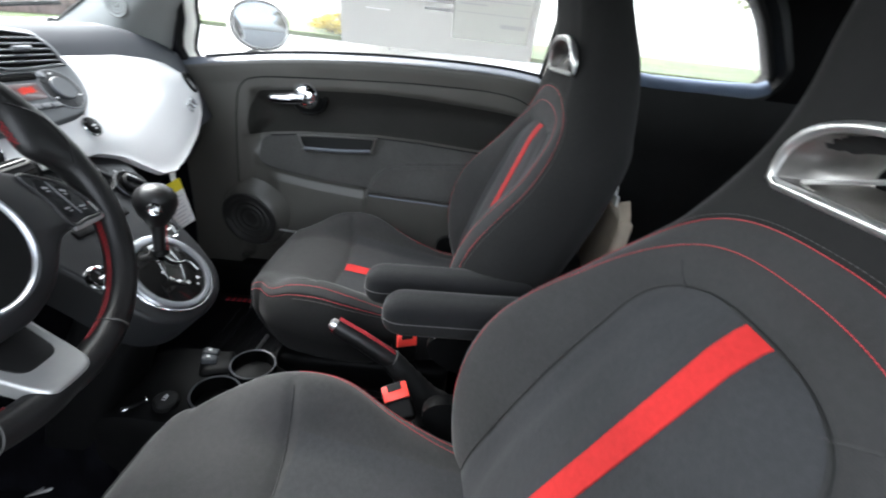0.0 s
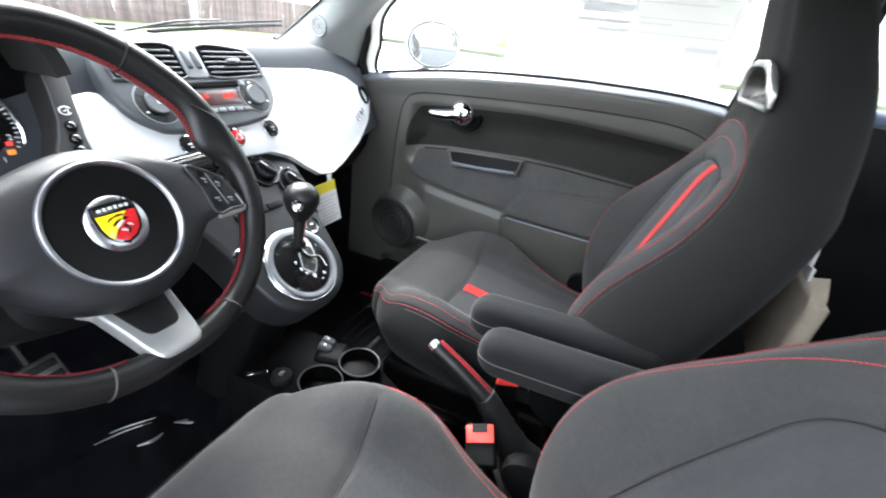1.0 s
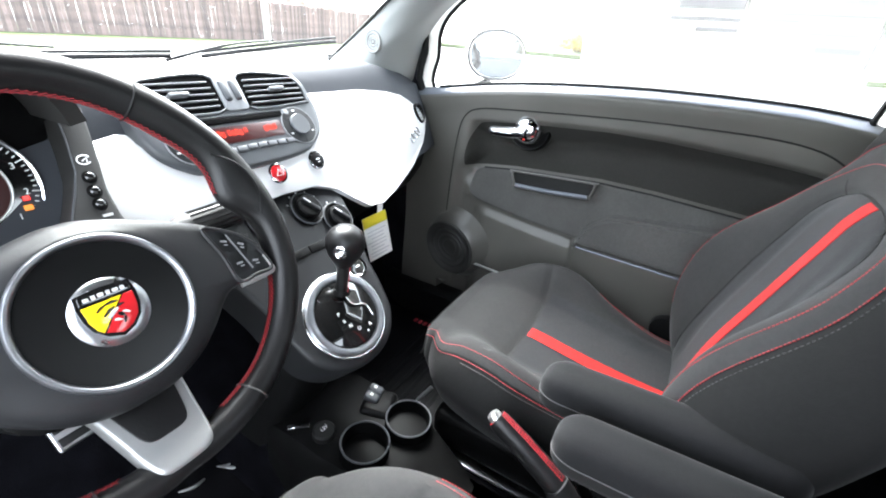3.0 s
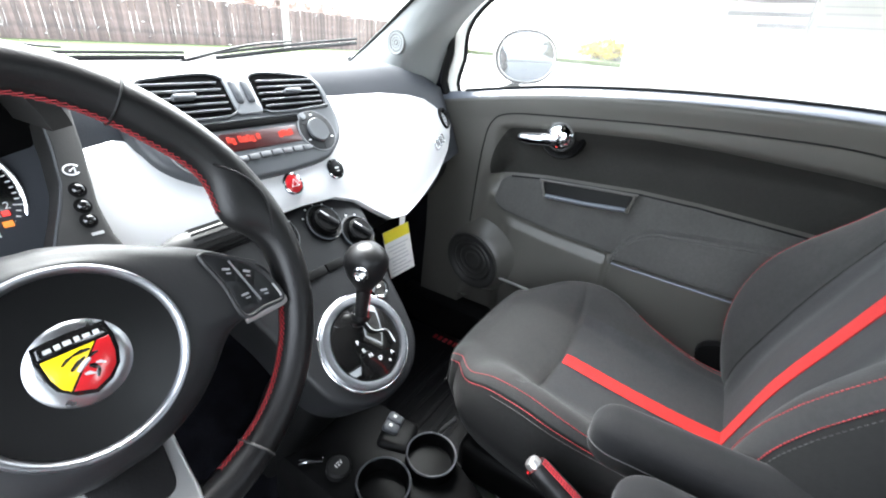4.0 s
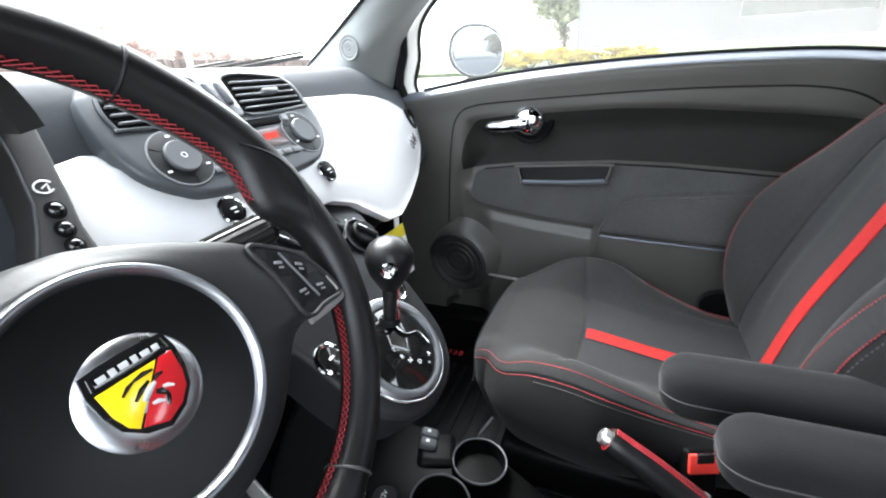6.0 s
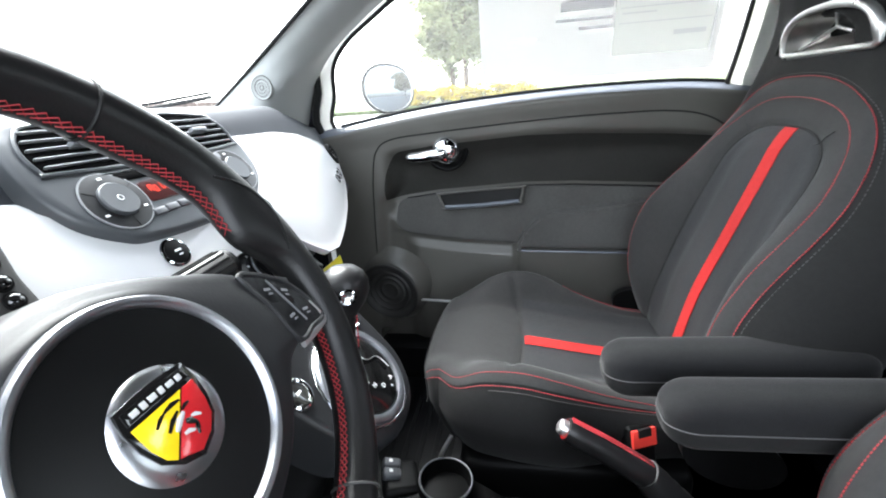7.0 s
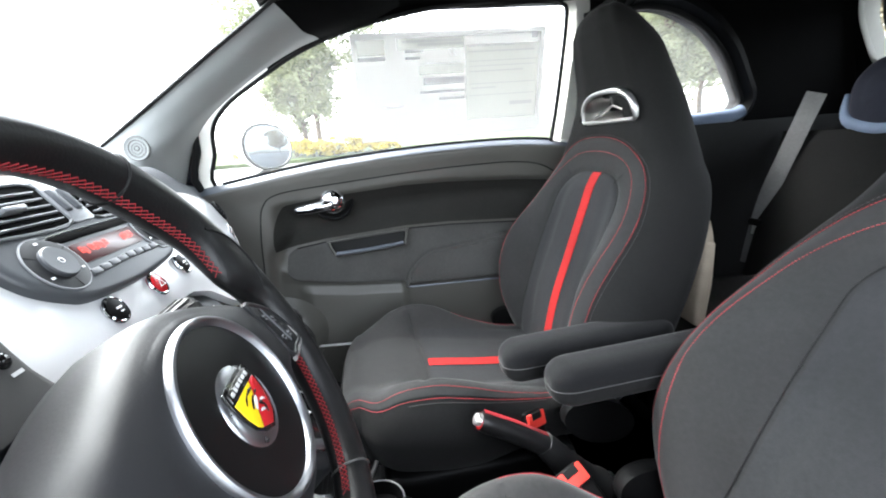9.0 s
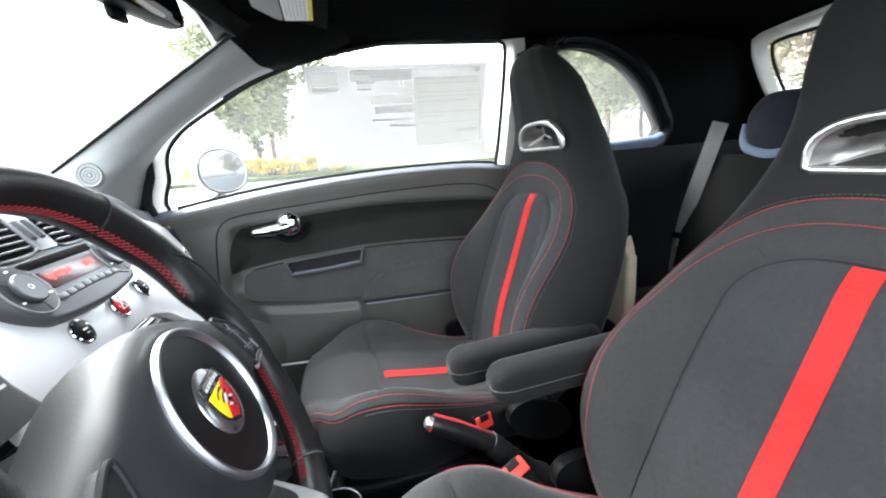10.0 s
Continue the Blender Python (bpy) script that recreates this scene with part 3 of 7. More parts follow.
GY = [-600, -200, -80, -40, -20, -10, -5, -2, 0, 2, 5, 8, 10, 12, 14, 16, 18, 20, 25, 30, 40, 60, 120, 300, 600]
ground = part("ground", loft([[V(x, y, ground_z(x, y)) for y in GY] for x in GX], close=False), M_ASPHALT)
tagged(ground, "wet grey asphalt lot and street under the car", "ground", kind="structure")


def strip(name, x0, x1, y0, y1, lift, mat_, label, category, nx=30, ny=6):
    bm = surf(lambda x, y: V(x, y, ground_z(x, y) + lift), lin(x0, x1, nx), lin(y0, y1, ny))
    for f in bm.faces:
        if f.normal.z < 0:
            f.normal_flip()
    ext = bmesh.ops.extrude_face_region(bm, geom=bm.faces[:])
    for v in ext["geom"]:
        if isinstance(v, bmesh.types.BMVert):
            v.co.z -= lift * 1.5
    return tagged(part(name, bm, mat_, smooth=False), label, category, kind="structure")


strip("lawn", -40, 60, 13.8, 34, 0.12, M_GRASS, "wet green grass verge before the fence", "grass", 60, 8)
strip("kerb", -40, 60, 13.35, 13.75, 0.14, M_CONCRETE, "pale concrete kerb along the street", "kerb", 60, 3)
strip("planting_bed", 12.5, 20, -14, 8, 0.10, M_GRASS, "grassy planting bed beside the lot", "planting bed", 10, 14)


def leaves(name, center, radii, count, size, material, seed, parent, clumps=26):
    """A crown of many small leaf blades gathered in clumps, with gaps between."""
    rnd = random.Random(seed)
    verts, faces = [], []
    cl = []
    for _ in range(clumps):
        d = Vector((rnd.gauss(0, 1), rnd.gauss(0, 1), rnd.gauss(0, 1))).normalized() * rnd.uniform(0.35, 1.0)
        cl.append((Vector((d.x * radii[0], d.y * radii[1], d.z * radii[2])), rnd.uniform(0.18, 0.42)))
    for _ in range(count):
        c, r = rnd.choice(cl)
        d = Vector((rnd.gauss(0, 1), rnd.gauss(0, 1), rnd.gauss(0, 0.8)))
        p = Vector(center) + c + Vector((d.x * radii[0], d.y * radii[1], d.z * radii[2])) * r * 0.45
        a = Vector((rnd.gauss(0, 1), rnd.gauss(0, 1), rnd.gauss(0, 0.6))).normalized()
        b = a.orthogonal().normalized()
        s = size * rnd.uniform(0.6, 1.3)
        k = len(verts)
        verts += [p - a * s, p + b * s * 0.4, p + a * s, p - b * s * 0.4]
        faces.append((k, k + 1, k + 2, k + 3))
    return part(name, mesh(verts, faces), material, parent, smooth=False)


def tree(x, y, height, spread, seed, label, material, leaf=0.115):
    z0 = ground_z(x, y) - 0.05
    rnd = random.Random(seed)
    ob = thing("tree", (x, y, z0), label, "tree")
    trunk = [(x + rnd.uniform(-0.05, 0.05), y + rnd.uniform(-0.05, 0.05), z0 + height * k / 6) for k in range(7)]
    part("trunk", tube(spline(trunk, 18), [0.11 * (1 - 0.8 * i / 17) for i in range(18)], 9), M_BARK, ob)
    for k in range(9):
        h = z0 + height * rnd.uniform(0.3, 0.75)
        a = rnd.uniform(0, 6.28)
        r = spread * rnd.uniform(0.5, 0.85)
        e = V(x + r * math.cos(a), y + r * math.sin(a), h + height * rnd.uniform(0.1, 0.25))
        part("limb", tube(spline([(x, y, h), ((x + e.x) / 2, (y + e.y) / 2, h + 0.12), e], 8), [0.04 * (1 - 0.75 * i / 7) for i in range(8)], 6), M_BARK, ob)
    leaves("crown", (x, y, z0 + height * 0.64), (spread, spread, height * 0.40), 16000, leaf, material, seed + 1, ob, 60)
    return ob


def shrub(x, y, w, h, seed, label, material):
    z0 = ground_z(x, y)
    ob = thing("shrub", (x, y, z0), label, "shrub")
    rnd = random.Random(seed)
    bm = bmesh.new()
    for k in range(9):
        a = rnd.uniform(0, 6.28)
        add(bm, tube([(x, y, z0), (x + w * 0.6 * math.cos(a), y + w * 0.6 * math.sin(a), z0 + h * rnd.uniform(0.5, 0.95))], [0.02, 0.006], 5))
    part("stems", bm, M_BARK, ob)
    leaves("foliage", (x, y, z0 + h * 0.55), (w, w, h * 0.45), 2600, 0.05, material, seed + 1, ob, 18)


tree(15.0, 1.75, 6.4, 2.5, 11, "young green tree with a slim trunk beyond the window", M_LEAF)
tree(16.4, 2.4, 3.9, 1.2, 17, "small leafy green tree behind the lot", M_LEAF)
tree(11.5, -8.6, 5.2, 2.2, 23, "broad green tree seen through the quarter window", M_LEAF)
tree(9.5, -14.0, 6.0, 3.0, 29, "dry brownish tree behind the car", M_DRY, 0.11)
tree(13.5, -11.5, 5.2, 2.4, 31, "green tree at the edge of the lot", M_LEAF)
for i, (x, y) in enumerate(((13.2, 0.5), (13.0, 1.1), (13.1, 1.7), (13.4, 2.3), (13.2, 2.9), (13.1, -0.3), (13.5, 3.6))):
    shrub(x, y, 0.55, 0.62, 40 + i, "low yellow-green shrub in the planting bed", M_LEAFY)


def fence():
    ob = thing("fence", (5, 22.2, -0.2), "weathered brown picket fence along the verge", "fence")
    rnd = random.Random(5)
    pick = mesh(*[[(sx * 0.064, sy * 0.011, z) for z in (0, 1.95) for sx, sy in ((-1, -1), (1, -1), (1, 1), (-1, 1))] + [(0, 0.011, 2.02), (0, -0.011, 2.02)],
                  [(0, 1, 5, 4), (1, 2, 6, 5), (2, 3, 7, 6), (3, 0, 4, 7), (4, 5, 9), (6, 7, 8), (5, 6, 8, 9), (7, 4, 9, 8), (3, 2, 1, 0)]])
    first = part("picket", pick, M_FENCE, ob, smooth=False)
    first.location = (-4, 22.2, -0.20)
    for i in range(1, 260):
        o = new("picket", first.data)
        o.parent, o.matrix_parent_inverse = ob, first.matrix_parent_inverse
        o.location = (-4 + i * 0.135, 22.2 + rnd.uniform(-0.01, 0.01), -0.20 + rnd.uniform(-0.04, 0.03))
        o.rotation_euler = (0, rnd.uniform(-0.012, 0.012), 0)
    for z in (0.25, 1.45):
        part("rail", rbox(T(13.5, 22.25, z - 0.1), 35, 0.05, 0.09, 0.005, 1), M_FENCE, ob)
    for i in range(11):
        part("post", rbox(T(-4 + i * 3.3, 22.3, 0.75), 0.1, 0.1, 2.1, 0.008, 1), M_FENCE, ob)


fence()
pst = thing("sign_post", (17.2, 21.6, -0.3), "pale painted post on the verge", "post")
part("post", rbox(T(17.2, 21.6, 1.0), 0.32, 0.2, 2.8, 0.02), M_CONCRETE, pst)
for i in range(13):
    leaves("brush", (-3 + i * 2.2, 23.9, 2.6 - 0.08 * i), (1.6, 0.9, 2.0 - 0.08 * i), 9500 - 480 * i, 0.080, M_TWIG, 70 + i, None, 40)
for ob in [o for o in scene.objects if o.name.startswith("brush")]:
    tagged(ob, "tangle of reddish-brown bare brush behind the fence", "brush", "brush behind the fence", "stuff")


# ---- the car's shell ----
def glass_x(y, z):
    """Inner face of the body side above the belt: it leans in towards the roof and tapers to the rear."""
    return 0.84 - 0.25 * z + 0.036 * min(y + 0.35, 0)


SIDE_GLASS = [(0.612, 0.675), (0.606, 0.77), (0.592, 0.832), (0.548, 0.880), (0.479, 0.922), (0.353, 0.989), (0.203, 1.037), (0.023, 1.069), (-0.161, 1.081), (-0.285, 1.080), (-0.322, 1.070), (-0.335, 1.040), (-0.330, 0.873), (-0.320, 0.742), (-0.30, 0.69), (0.0, 0.70), (0.33, 0.69)]
QUARTER = [(-0.50, 0.78), (-0.50, 1.03), (-0.52, 1.052), (-0.58, 1.055), (-0.65, 1.041), (-0.745, 0.998), (-0.829, 0.929), (-0.895, 0.842), (-0.920, 0.805), (-0.913, 0.782), (-0.89, 0.771), (-0.75, 0.765), (-0.6, 0.764), (-0.52, 0.766)]
OUTER = [(0.685, 0.675), (0.675, 0.78), (0.645, 0.875), (0.54, 0.965), (0.40, 1.035), (0.24, 1.082), (0.05, 1.108), (-0.3, 1.118), (-0.8, 1.110), (-1.2, 1.085), (-1.36, 1.04), (-1.42, 0.86), (-1.45, 0.60), (-0.9, 0.62), (-0.42, 0.66), (0.2, 0.672)]


def grow(loop, d):
    """Moves a closed (y, z) outline outward by d."""
    n = len(loop)
    area = sum(loop[i][0] * loop[(i + 1) % n][1] - loop[(i + 1) % n][0] * loop[i][1] for i in range(n))
    s = 1 if area > 0 else -1
    out = []
    for i in range(n):
        a, b = Vector(loop[i - 1]), Vector(loop[(i + 1) % n])
        t = (b - a).normalized()
        out.append((loop[i][0] + s * t.y * d, loop[i][1] - s * t.x * d))
    return out


def holed(outer, holes, fx, thick, nrm=(1, 0, 0)):
    """A curved panel with openings: outlines in (y, z), placed by fx."""
    bm = bmesh.new()
    for loop in [outer] + holes:
        vs = [bm.verts.new((0, y, z)) for y, z in loop]
        for i in range(len(vs)):
            bm.edges.new((vs[i], vs[(i + 1) % len(vs)]))
    bmesh.ops.triangle_fill(bm, edges=bm.edges[:], use_beauty=True, use_dissolve=False)
    for v in bm.verts:
        v.co.x = fx(v.co.y, v.co.z)
    ext = bmesh.ops.extrude_face_region(bm, geom=bm.faces[:])
    for v in ext["geom"]:
        if isinstance(v, bmesh.types.BMVert):
            v.co += Vector(nrm) * thick
    return bm


def side3(loop, off=0.0, sx=1):
    return [V(sx * (glass_x(y, z) + off), y, z) for y, z in loop]


SG = [tuple(p) for p in ring_spline([(y, z, 0) for y, z in SIDE_GLASS], 96)]
SG = [(p[0], p[1]) for p in SG]
QG = [(p[0], p[1]) for p in ring_spline([(y, z, 0) for y, z in QUARTER], 72)]
OU = [(p[0], p[1]) for p in ring_spline([(y, z, 0) for y, z in OUTER], 80)]

def cut_tail(bm):
    """Ends the body shell where the sloping tailgate closes it."""
    bmesh.ops.bisect_plane(bm, geom=bm.verts[:] + bm.edges[:] + bm.faces[:], plane_co=(0, -1.345, 0.85), plane_no=(0, 1, -0.5), clear_inner=True)


for sx, nm in ((1, "wall_right"), (-1, "wall_left")):
    holes = [grow(SG, 0.03), QG] if sx > 0 else [grow(SG, 0.03), QG]
    bm = holed(OU, holes, lambda y, z: glass_x(y, z), 0.05)
    if sx < 0:
        bm.transform(Matrix.Diagonal((-1, 1, 1, 1)))
    cut_tail(bm)
    tagged(part(nm, bm, M_LINER), "black cloth-lined car body side with window openings", "car body side", kind="structure")

# window in the passenger door: pane, black run channel and white painted frame
win = thing("window_1", (0.66, 0.1, 0.72), "passenger door window, rain-spotted clear glass", "window", kind="structure")
bm = mesh(side3(SG, 0.012), [tuple(range(len(SG)))])
pane = part("pane", bm, M_WETGLASS, win, smooth=False)
pane.visible_shadow = False
part("glass_run", tube(side3(grow(SG, 0.003), 0.004), 0.0055, 8, closed=True), M_RUBBER, win, "black rubber glass channel")


def band(loop_a, loop_b, ia, ib, off_a, off_b):
    return loft([[V(glass_x(*loop_a[i % len(loop_a)]) + off_a, *loop_a[i % len(loop_a)]), V(glass_x(*loop_b[i % len(loop_b)]) + off_b, *loop_b[i % len(loop_b)])] for i in range(ia, ib)], close=False)


def run(test):
    """Index range of the outline's points that pass the test, as one stretch."""
    ok = [test(*p) for p in SG]
    start = next(i for i in range(len(SG)) if ok[i] and not ok[i - 1])
    k = start
    while ok[k % len(SG)]:
        k += 1
    return start, k


for a, b, mt, wd, nm, lb in ((*run(lambda y, z: y > 0.42 and z < 0.955), M_BODY, 0.036, "window_frame", "white painted door frame"), (*run(lambda y, z: y < -0.312), M_BODY, 0.062, "window_frame", "white painted door frame"), (*run(lambda y, z: -0.318 < y < 0.44 and z > 0.9), M_LINER, 0.04, "frame_cover", "black cloth-lined door frame top")):
    fb = band(grow(SG, 0.007), grow(SG, wd), a, b, 0.004, -0.002 if wd < 0.06 else -0.006)
    bmesh.ops.solidify(fb, geom=fb.faces[:], thickness=0.02)
    part(nm, fb, mt, win, lb)
sa, sb = run(lambda y, z: y > 0.2 and z < 1.04)
part("door_seal", tube(side3([grow(SG, 0.043)[i % len(SG)] for i in range(sa, sb)], -0.004), 0.010, 8), M_RUBBER, win, "black rubber door seal")
win2 = thing("window_2", (0.6, -0.7, 0.77), "small rear quarter window with rounded glass", "window", kind="structure")
pane = part("pane", mesh(side3(QG, 0.02), [tuple(range(len(QG)))]), M_WETGLASS, win2, smooth=False)
pane.visible_shadow = False
part("window_frame", tube(side3(grow(QG, 0.002), 0.006), 0.009, 8, closed=True), M_RUBBER, win2, "black rubber glass surround")
def lin_pairs(y0, y1, n):
    """Points along the lower edge of the quarter window."""
    return [(y, interp(-y, [(0.5, 0.772), (0.6, 0.764), (0.75, 0.765), (0.89, 0.771), (0.92, 0.786)])) for y in lin(y0, y1, n)]


# padded dark frame round the quarter window; its sill is coloured as if lit bluish
qs = grow(QG, 0.006)
qs2 = grow(QG, 0.045)
n = len(qs)
bm = loft([[V(glass_x(*qs[i]) + 0.002, *qs[i]), V(glass_x(*qs[i]) - 0.022, *grow(QG, 0.02)[i]), V(glass_x(*qs2[i]) - 0.004, *qs2[i])] for i in range(n)], close=False, wrap=True)
part("window_surround", bm, M_SATIN, win2, "moulded black plastic surround")
low_ = [(y, z) for y, z in lin_pairs(-0.505, -0.915, 30)]
part("window_sill", tube([V(glass_x(y, z) - 0.016, y, z - 0.012) for y, z in low_], 0.019, 12), M_BLUE, win2, "sill below the glass, bluish daylight put into its colour")
win3 = thing("window_5", (-0.6, -0.7, 0.77), "rear quarter window on the driver's side", "window", kind="structure")
pane = part("pane", mesh(side3(QG, 0.02, -1), [tuple(range(len(QG)))]), M_GLASS, win3, smooth=False)
pane.visible_shadow = False

# roof lining, header and windscreen
def roof_z(x, y):
    return 1.128 - 0.25 * x * x * 0.6 - 0.05 * smooth01(y, 0.05, 0.40) - 0.045 * smooth01(-y, 0.8, 1.4)


bm = surf(lambda x, y: V(x, y, roof_z(x, y)), lin(-0.60, 0.60, 25), lin(0.40, -1.40, 37))
bmesh.ops.solidify(bm, geom=bm.faces[:], thickness=-0.03)
cut_tail(bm)
tagged(part("ceiling", bm, M_LINER), "black cloth headliner under the roof", "headliner", kind="structure")
bm = surf(lambda x, y: V(x, y, roof_z(x, y) + 0.045), lin(-0.62, 0.62, 25), lin(0.43, -1.45, 37))
cut_tail(bm)
tagged(part("roof", bm, M_BODY), "white painted car roof", "car roof", kind="structure")


# side edge of the windscreen by height
EDGE_X = [(0.735, 0.572), (0.76, 0.562), (0.811, 0.540), (0.893, 0.492), (0.976, 0.448), (1.021, 0.419), (1.049, 0.402), (1.06, 0.396)]
EDGE_Y = [(0.735, 0.936), (0.76, 0.892), (0.811, 0.802), (0.893, 0.654), (0.976, 0.508), (1.021, 0.423), (1.049, 0.372), (1.06, 0.352)]


def screen(u, v):
    """Windscreen: u across, v from the base (0) to the header (1)."""
    ze = 0.735 + 0.322 * v
    half, ye = interp(ze, EDGE_X), interp(ze, EDGE_Y)
    y = ye + (1.025 - 0.585 * v - ye) * (1 - u * u)
    return V(u * half, y, ze + 0.028 * v * (1 - u * u))


HEADER = [screen(u, 1) for u in lin(-1, 1, 25)]
bm = loft([[V(p.x, p.y - 0.055, roof_z(p.x, p.y - 0.055) - 0.004), p + V(0, -0.016, -0.010), p + V(0, 0.012, 0.004), p + V(0, 0.0, 0.04)] for p in HEADER])
tagged(part("trim", bm, M_LINER), "black header trim above the windscreen", "header trim", kind="structure")
win4 = thing("window_3", (0, 0.9, 0.74), "raked windscreen with rain drops", "windscreen", kind="structure")
pane = part("pane", surf(screen, lin(-1, 1, 25), lin(0, 1, 17)), M_SCREEN, win4)
pane.visible_shadow = False
part("glass_border", tube([screen(1, v) + V(-0.001, -0.003, -0.002) for v in lin(0, 1, 30)], 0.0045, 6), M_RUBBER, win4, "black screen border")
part("glass_border", tube([screen(u, 1) + V(0, -0.004, -0.004) for u in lin(-1, 1, 24)], 0.007, 6), M_RUBBER, win4, "black screen border")


def a_pillar(sx):
    """Windscreen pillar trim: a soft strip between the screen's edge and the door opening."""
    W = [(0.572, 0.940, 0.735), (0.541, 0.803, 0.811), (0.493, 0.655, 0.893), (0.449, 0.508, 0.976), (0.419, 0.422, 1.022), (0.402, 0.371, 1.050)]
    C = [(0.524, 0.760, 0.715), (0.517, 0.700, 0.780), (0.530, 0.592, 0.858), (0.508, 0.452, 0.940), (0.490, 0.375, 0.985), (0.478, 0.325, 1.008)]
    D = [(0.660, 0.700, 0.690), (0.637, 0.654, 0.785), (0.617, 0.586, 0.862), (0.597, 0.465, 0.942), (0.585, 0.365, 0.992), (0.578, 0.300, 1.015)]
    W, C, D = (spline(p, 34) for p in (W, C, D))
    loops = []
    for w, c, d in zip(W, C, D):
        arc = spline([w, w.lerp(c, 0.5) + V(-0.012, -0.003, -0.004), c, c.lerp(d, 0.5) + V(-0.012, -0.006, -0.004), d], 22)
        loops.append([V(sx * p.x, p.y, p.z) for p in arc])
    ob = tagged(part("trim", loft(loops, close=False), M_TRIM), "pale grey grained windscreen pillar trim", "pillar trim", kind="structure")
    return loops


PILLAR = a_pillar(1)
PILLAR_L = a_pillar(-1)
# dark upper end of the pillar trim, where the headliner takes over
for sx, lp in ((1, PILLAR[-1]), (-1, PILLAR_L[-1])):
    far = [V(sx * 0.33, 0.31, 1.085), V(sx * 0.40, 0.20, 1.088), V(sx * 0.47, 0.13, 1.086), V(sx * 0.545, 0.10, 1.072)]
    top = spline(far, len(lp))
    bm = loft([[p.lerp(q, k) + V(0, 0, -0.010 * math.sin(math.pi * k) + 0.001) for p, q in zip(lp, top)] for k in lin(-0.02, 1, 10)], close=False)
    tagged(part("trim", bm, M_LINER), "black cloth roof rail above the pillar", "roof rail trim", kind="structure")
# tweeter disc set flush in the pillar trim
aim = V(0.508, 0.724, 0.786)
ti, tj = min(((i, j) for i in range(2, 32) for j in range(2, 20)), key=lambda q: (PILLAR[q[0]][q[1]] - aim).length)
nx_ = (PILLAR[ti + 2][tj] - PILLAR[ti - 2][tj]).normalized()
ny_ = (PILLAR[ti][tj + 2] - PILLAR[ti][tj - 2]).normalized()
tm = frame_m(PILLAR[ti][tj], nx_, ny_)
tm = tm if (tm.to_3x3() @ V(0, 0, 1)).x < 0 else frame_m(PILLAR[ti][tj], ny_, nx_)
tw = thing("tweeter", tm.translation, "round pale grey speaker grille in the pillar trim", "speaker")
part("grille", lathe([(0.027, -0.010), (0.027, 0.001), (0.0255, 0.0025), (0.024, 0.0015), (0.0215, 0.0008), (0.0195, 0.0024), (0.0165, 0.0008), (0.014, 0.0008), (0.0115, 0.0024), (0.009, 0.0008), (0.006, 0.0008), (0.003, 0.002), (0.0005, 0.002)], tm, 36), M_TRIM, tw)
for r in (0.0265, 0.0185, 0.0115, 0.0050):
    part("groove", torus(tm @ T(0, 0, 0.0012), r, 0.0012, 36, 6), M_DOOR, tw, "dark groove of the grille")

# kick panels close the footwells ahead of the doors
for sx in (1, -1):
    tagged(part("kick_panel", rbox(T(sx * 0.672, 0.85, 0.34), 0.03, 0.36, 0.80, 0.004, 1), M_CARPET), "black footwell side lining", "kick panel", kind="structure")

# floor pan with tunnel and toe board
def floor_z(x, y):
    z = -0.05
    z += 0.14 * (1 - smooth01(abs(x), 0.07, 0.13)) * smooth01(-y, -0.9, -0.5)
    z += 0.30 * smooth01(y, 0.66, 1.0)
    z += 0.20 * smooth01(-y, 0.50, 0.58) * 0.6
    return z


bm = surf(lambda x, y: V(x, y, floor_z(x, y)), lin(-0.68, 0.68, 49), lin(1.02, -1.45, 61))
bmesh.ops.solidify(bm, geom=bm.faces[:], thickness=0.02)
tagged(part("floor", bm, M_CARPET), "black carpeted car floor with centre tunnel", "car floor", kind="structure")
for sx in (1, -1):
    bm = loft([[V(sx * x, y, z) for x, z in ((0.60, -0.05), (0.61, 0.045), (0.635, 0.06), (0.70, 0.055), (0.74, -0.05))] for y in lin(0.75, -0.45, 20)])
    tagged(part("sill", bm, M_SATIN), "black plastic door sill", "door sill", kind="structure")
# bulkhead under the dash, rear side panels, tail panel
tagged(part("wall_front", rbox(T(0, 1.02, 0.325), 1.36, 0.03, 0.73, 0.005), M_CARPET), "black bulkhead behind the dashboard", "bulkhead", kind="structure")
for sx in (1, -1):
    bm = surf(lambda y, z: V(sx * (0.63 + 0.02 * math.sin(6 * z) - 0.05 * smooth01(-y, 0.6, 1.3) + 0.02 * smooth01(0.62 - z, 0, 0.1)), y, z), lin(-0.40, -1.45, 24), lin(0.0, 0.74, 18))
    tagged(part("side_panel", bm, M_RUBBER), "black plastic rear side panel", "side panel", kind="structure")
# tail: black lining with the hatch window in a white frame
HATCH = [(0.455, 0.840), (0.485, 0.875), (0.495, 0.96), (0.490, 1.012), (0.465, 1.036), (0.32, 1.042), (0.0, 1.048), (-0.32, 1.042), (-0.465, 1.036), (-0.490, 1.012), (-0.495, 0.96), (-0.485, 0.875), (-0.455, 0.840), (0.0, 0.83)]


def tail_y(x, z):
    return -1.315 + 0.5 * (z - 0.85) + 0.06 * x * x


HG = [(p.x, p.y) for p in ring_spline([(x, z, 0) for x, z in HATCH], 72)]
bm = holed([(0.68, 0.0), (0.68, 1.0), (0.6, 1.12), (-0.6, 1.12), (-0.68, 1.0), (-0.68, 0.0)], [grow(HG, 0.03)], lambda a, b: 0, 0.03)
for v in bm.verts:
    x, t = v.co.y, v.co.x
    v.co = Vector((x, tail_y(x, v.co.z) - t, v.co.z))
tagged(part("wall_back", bm, M_LINER), "black lining of the tailgate", "tailgate lining", kind="structure")
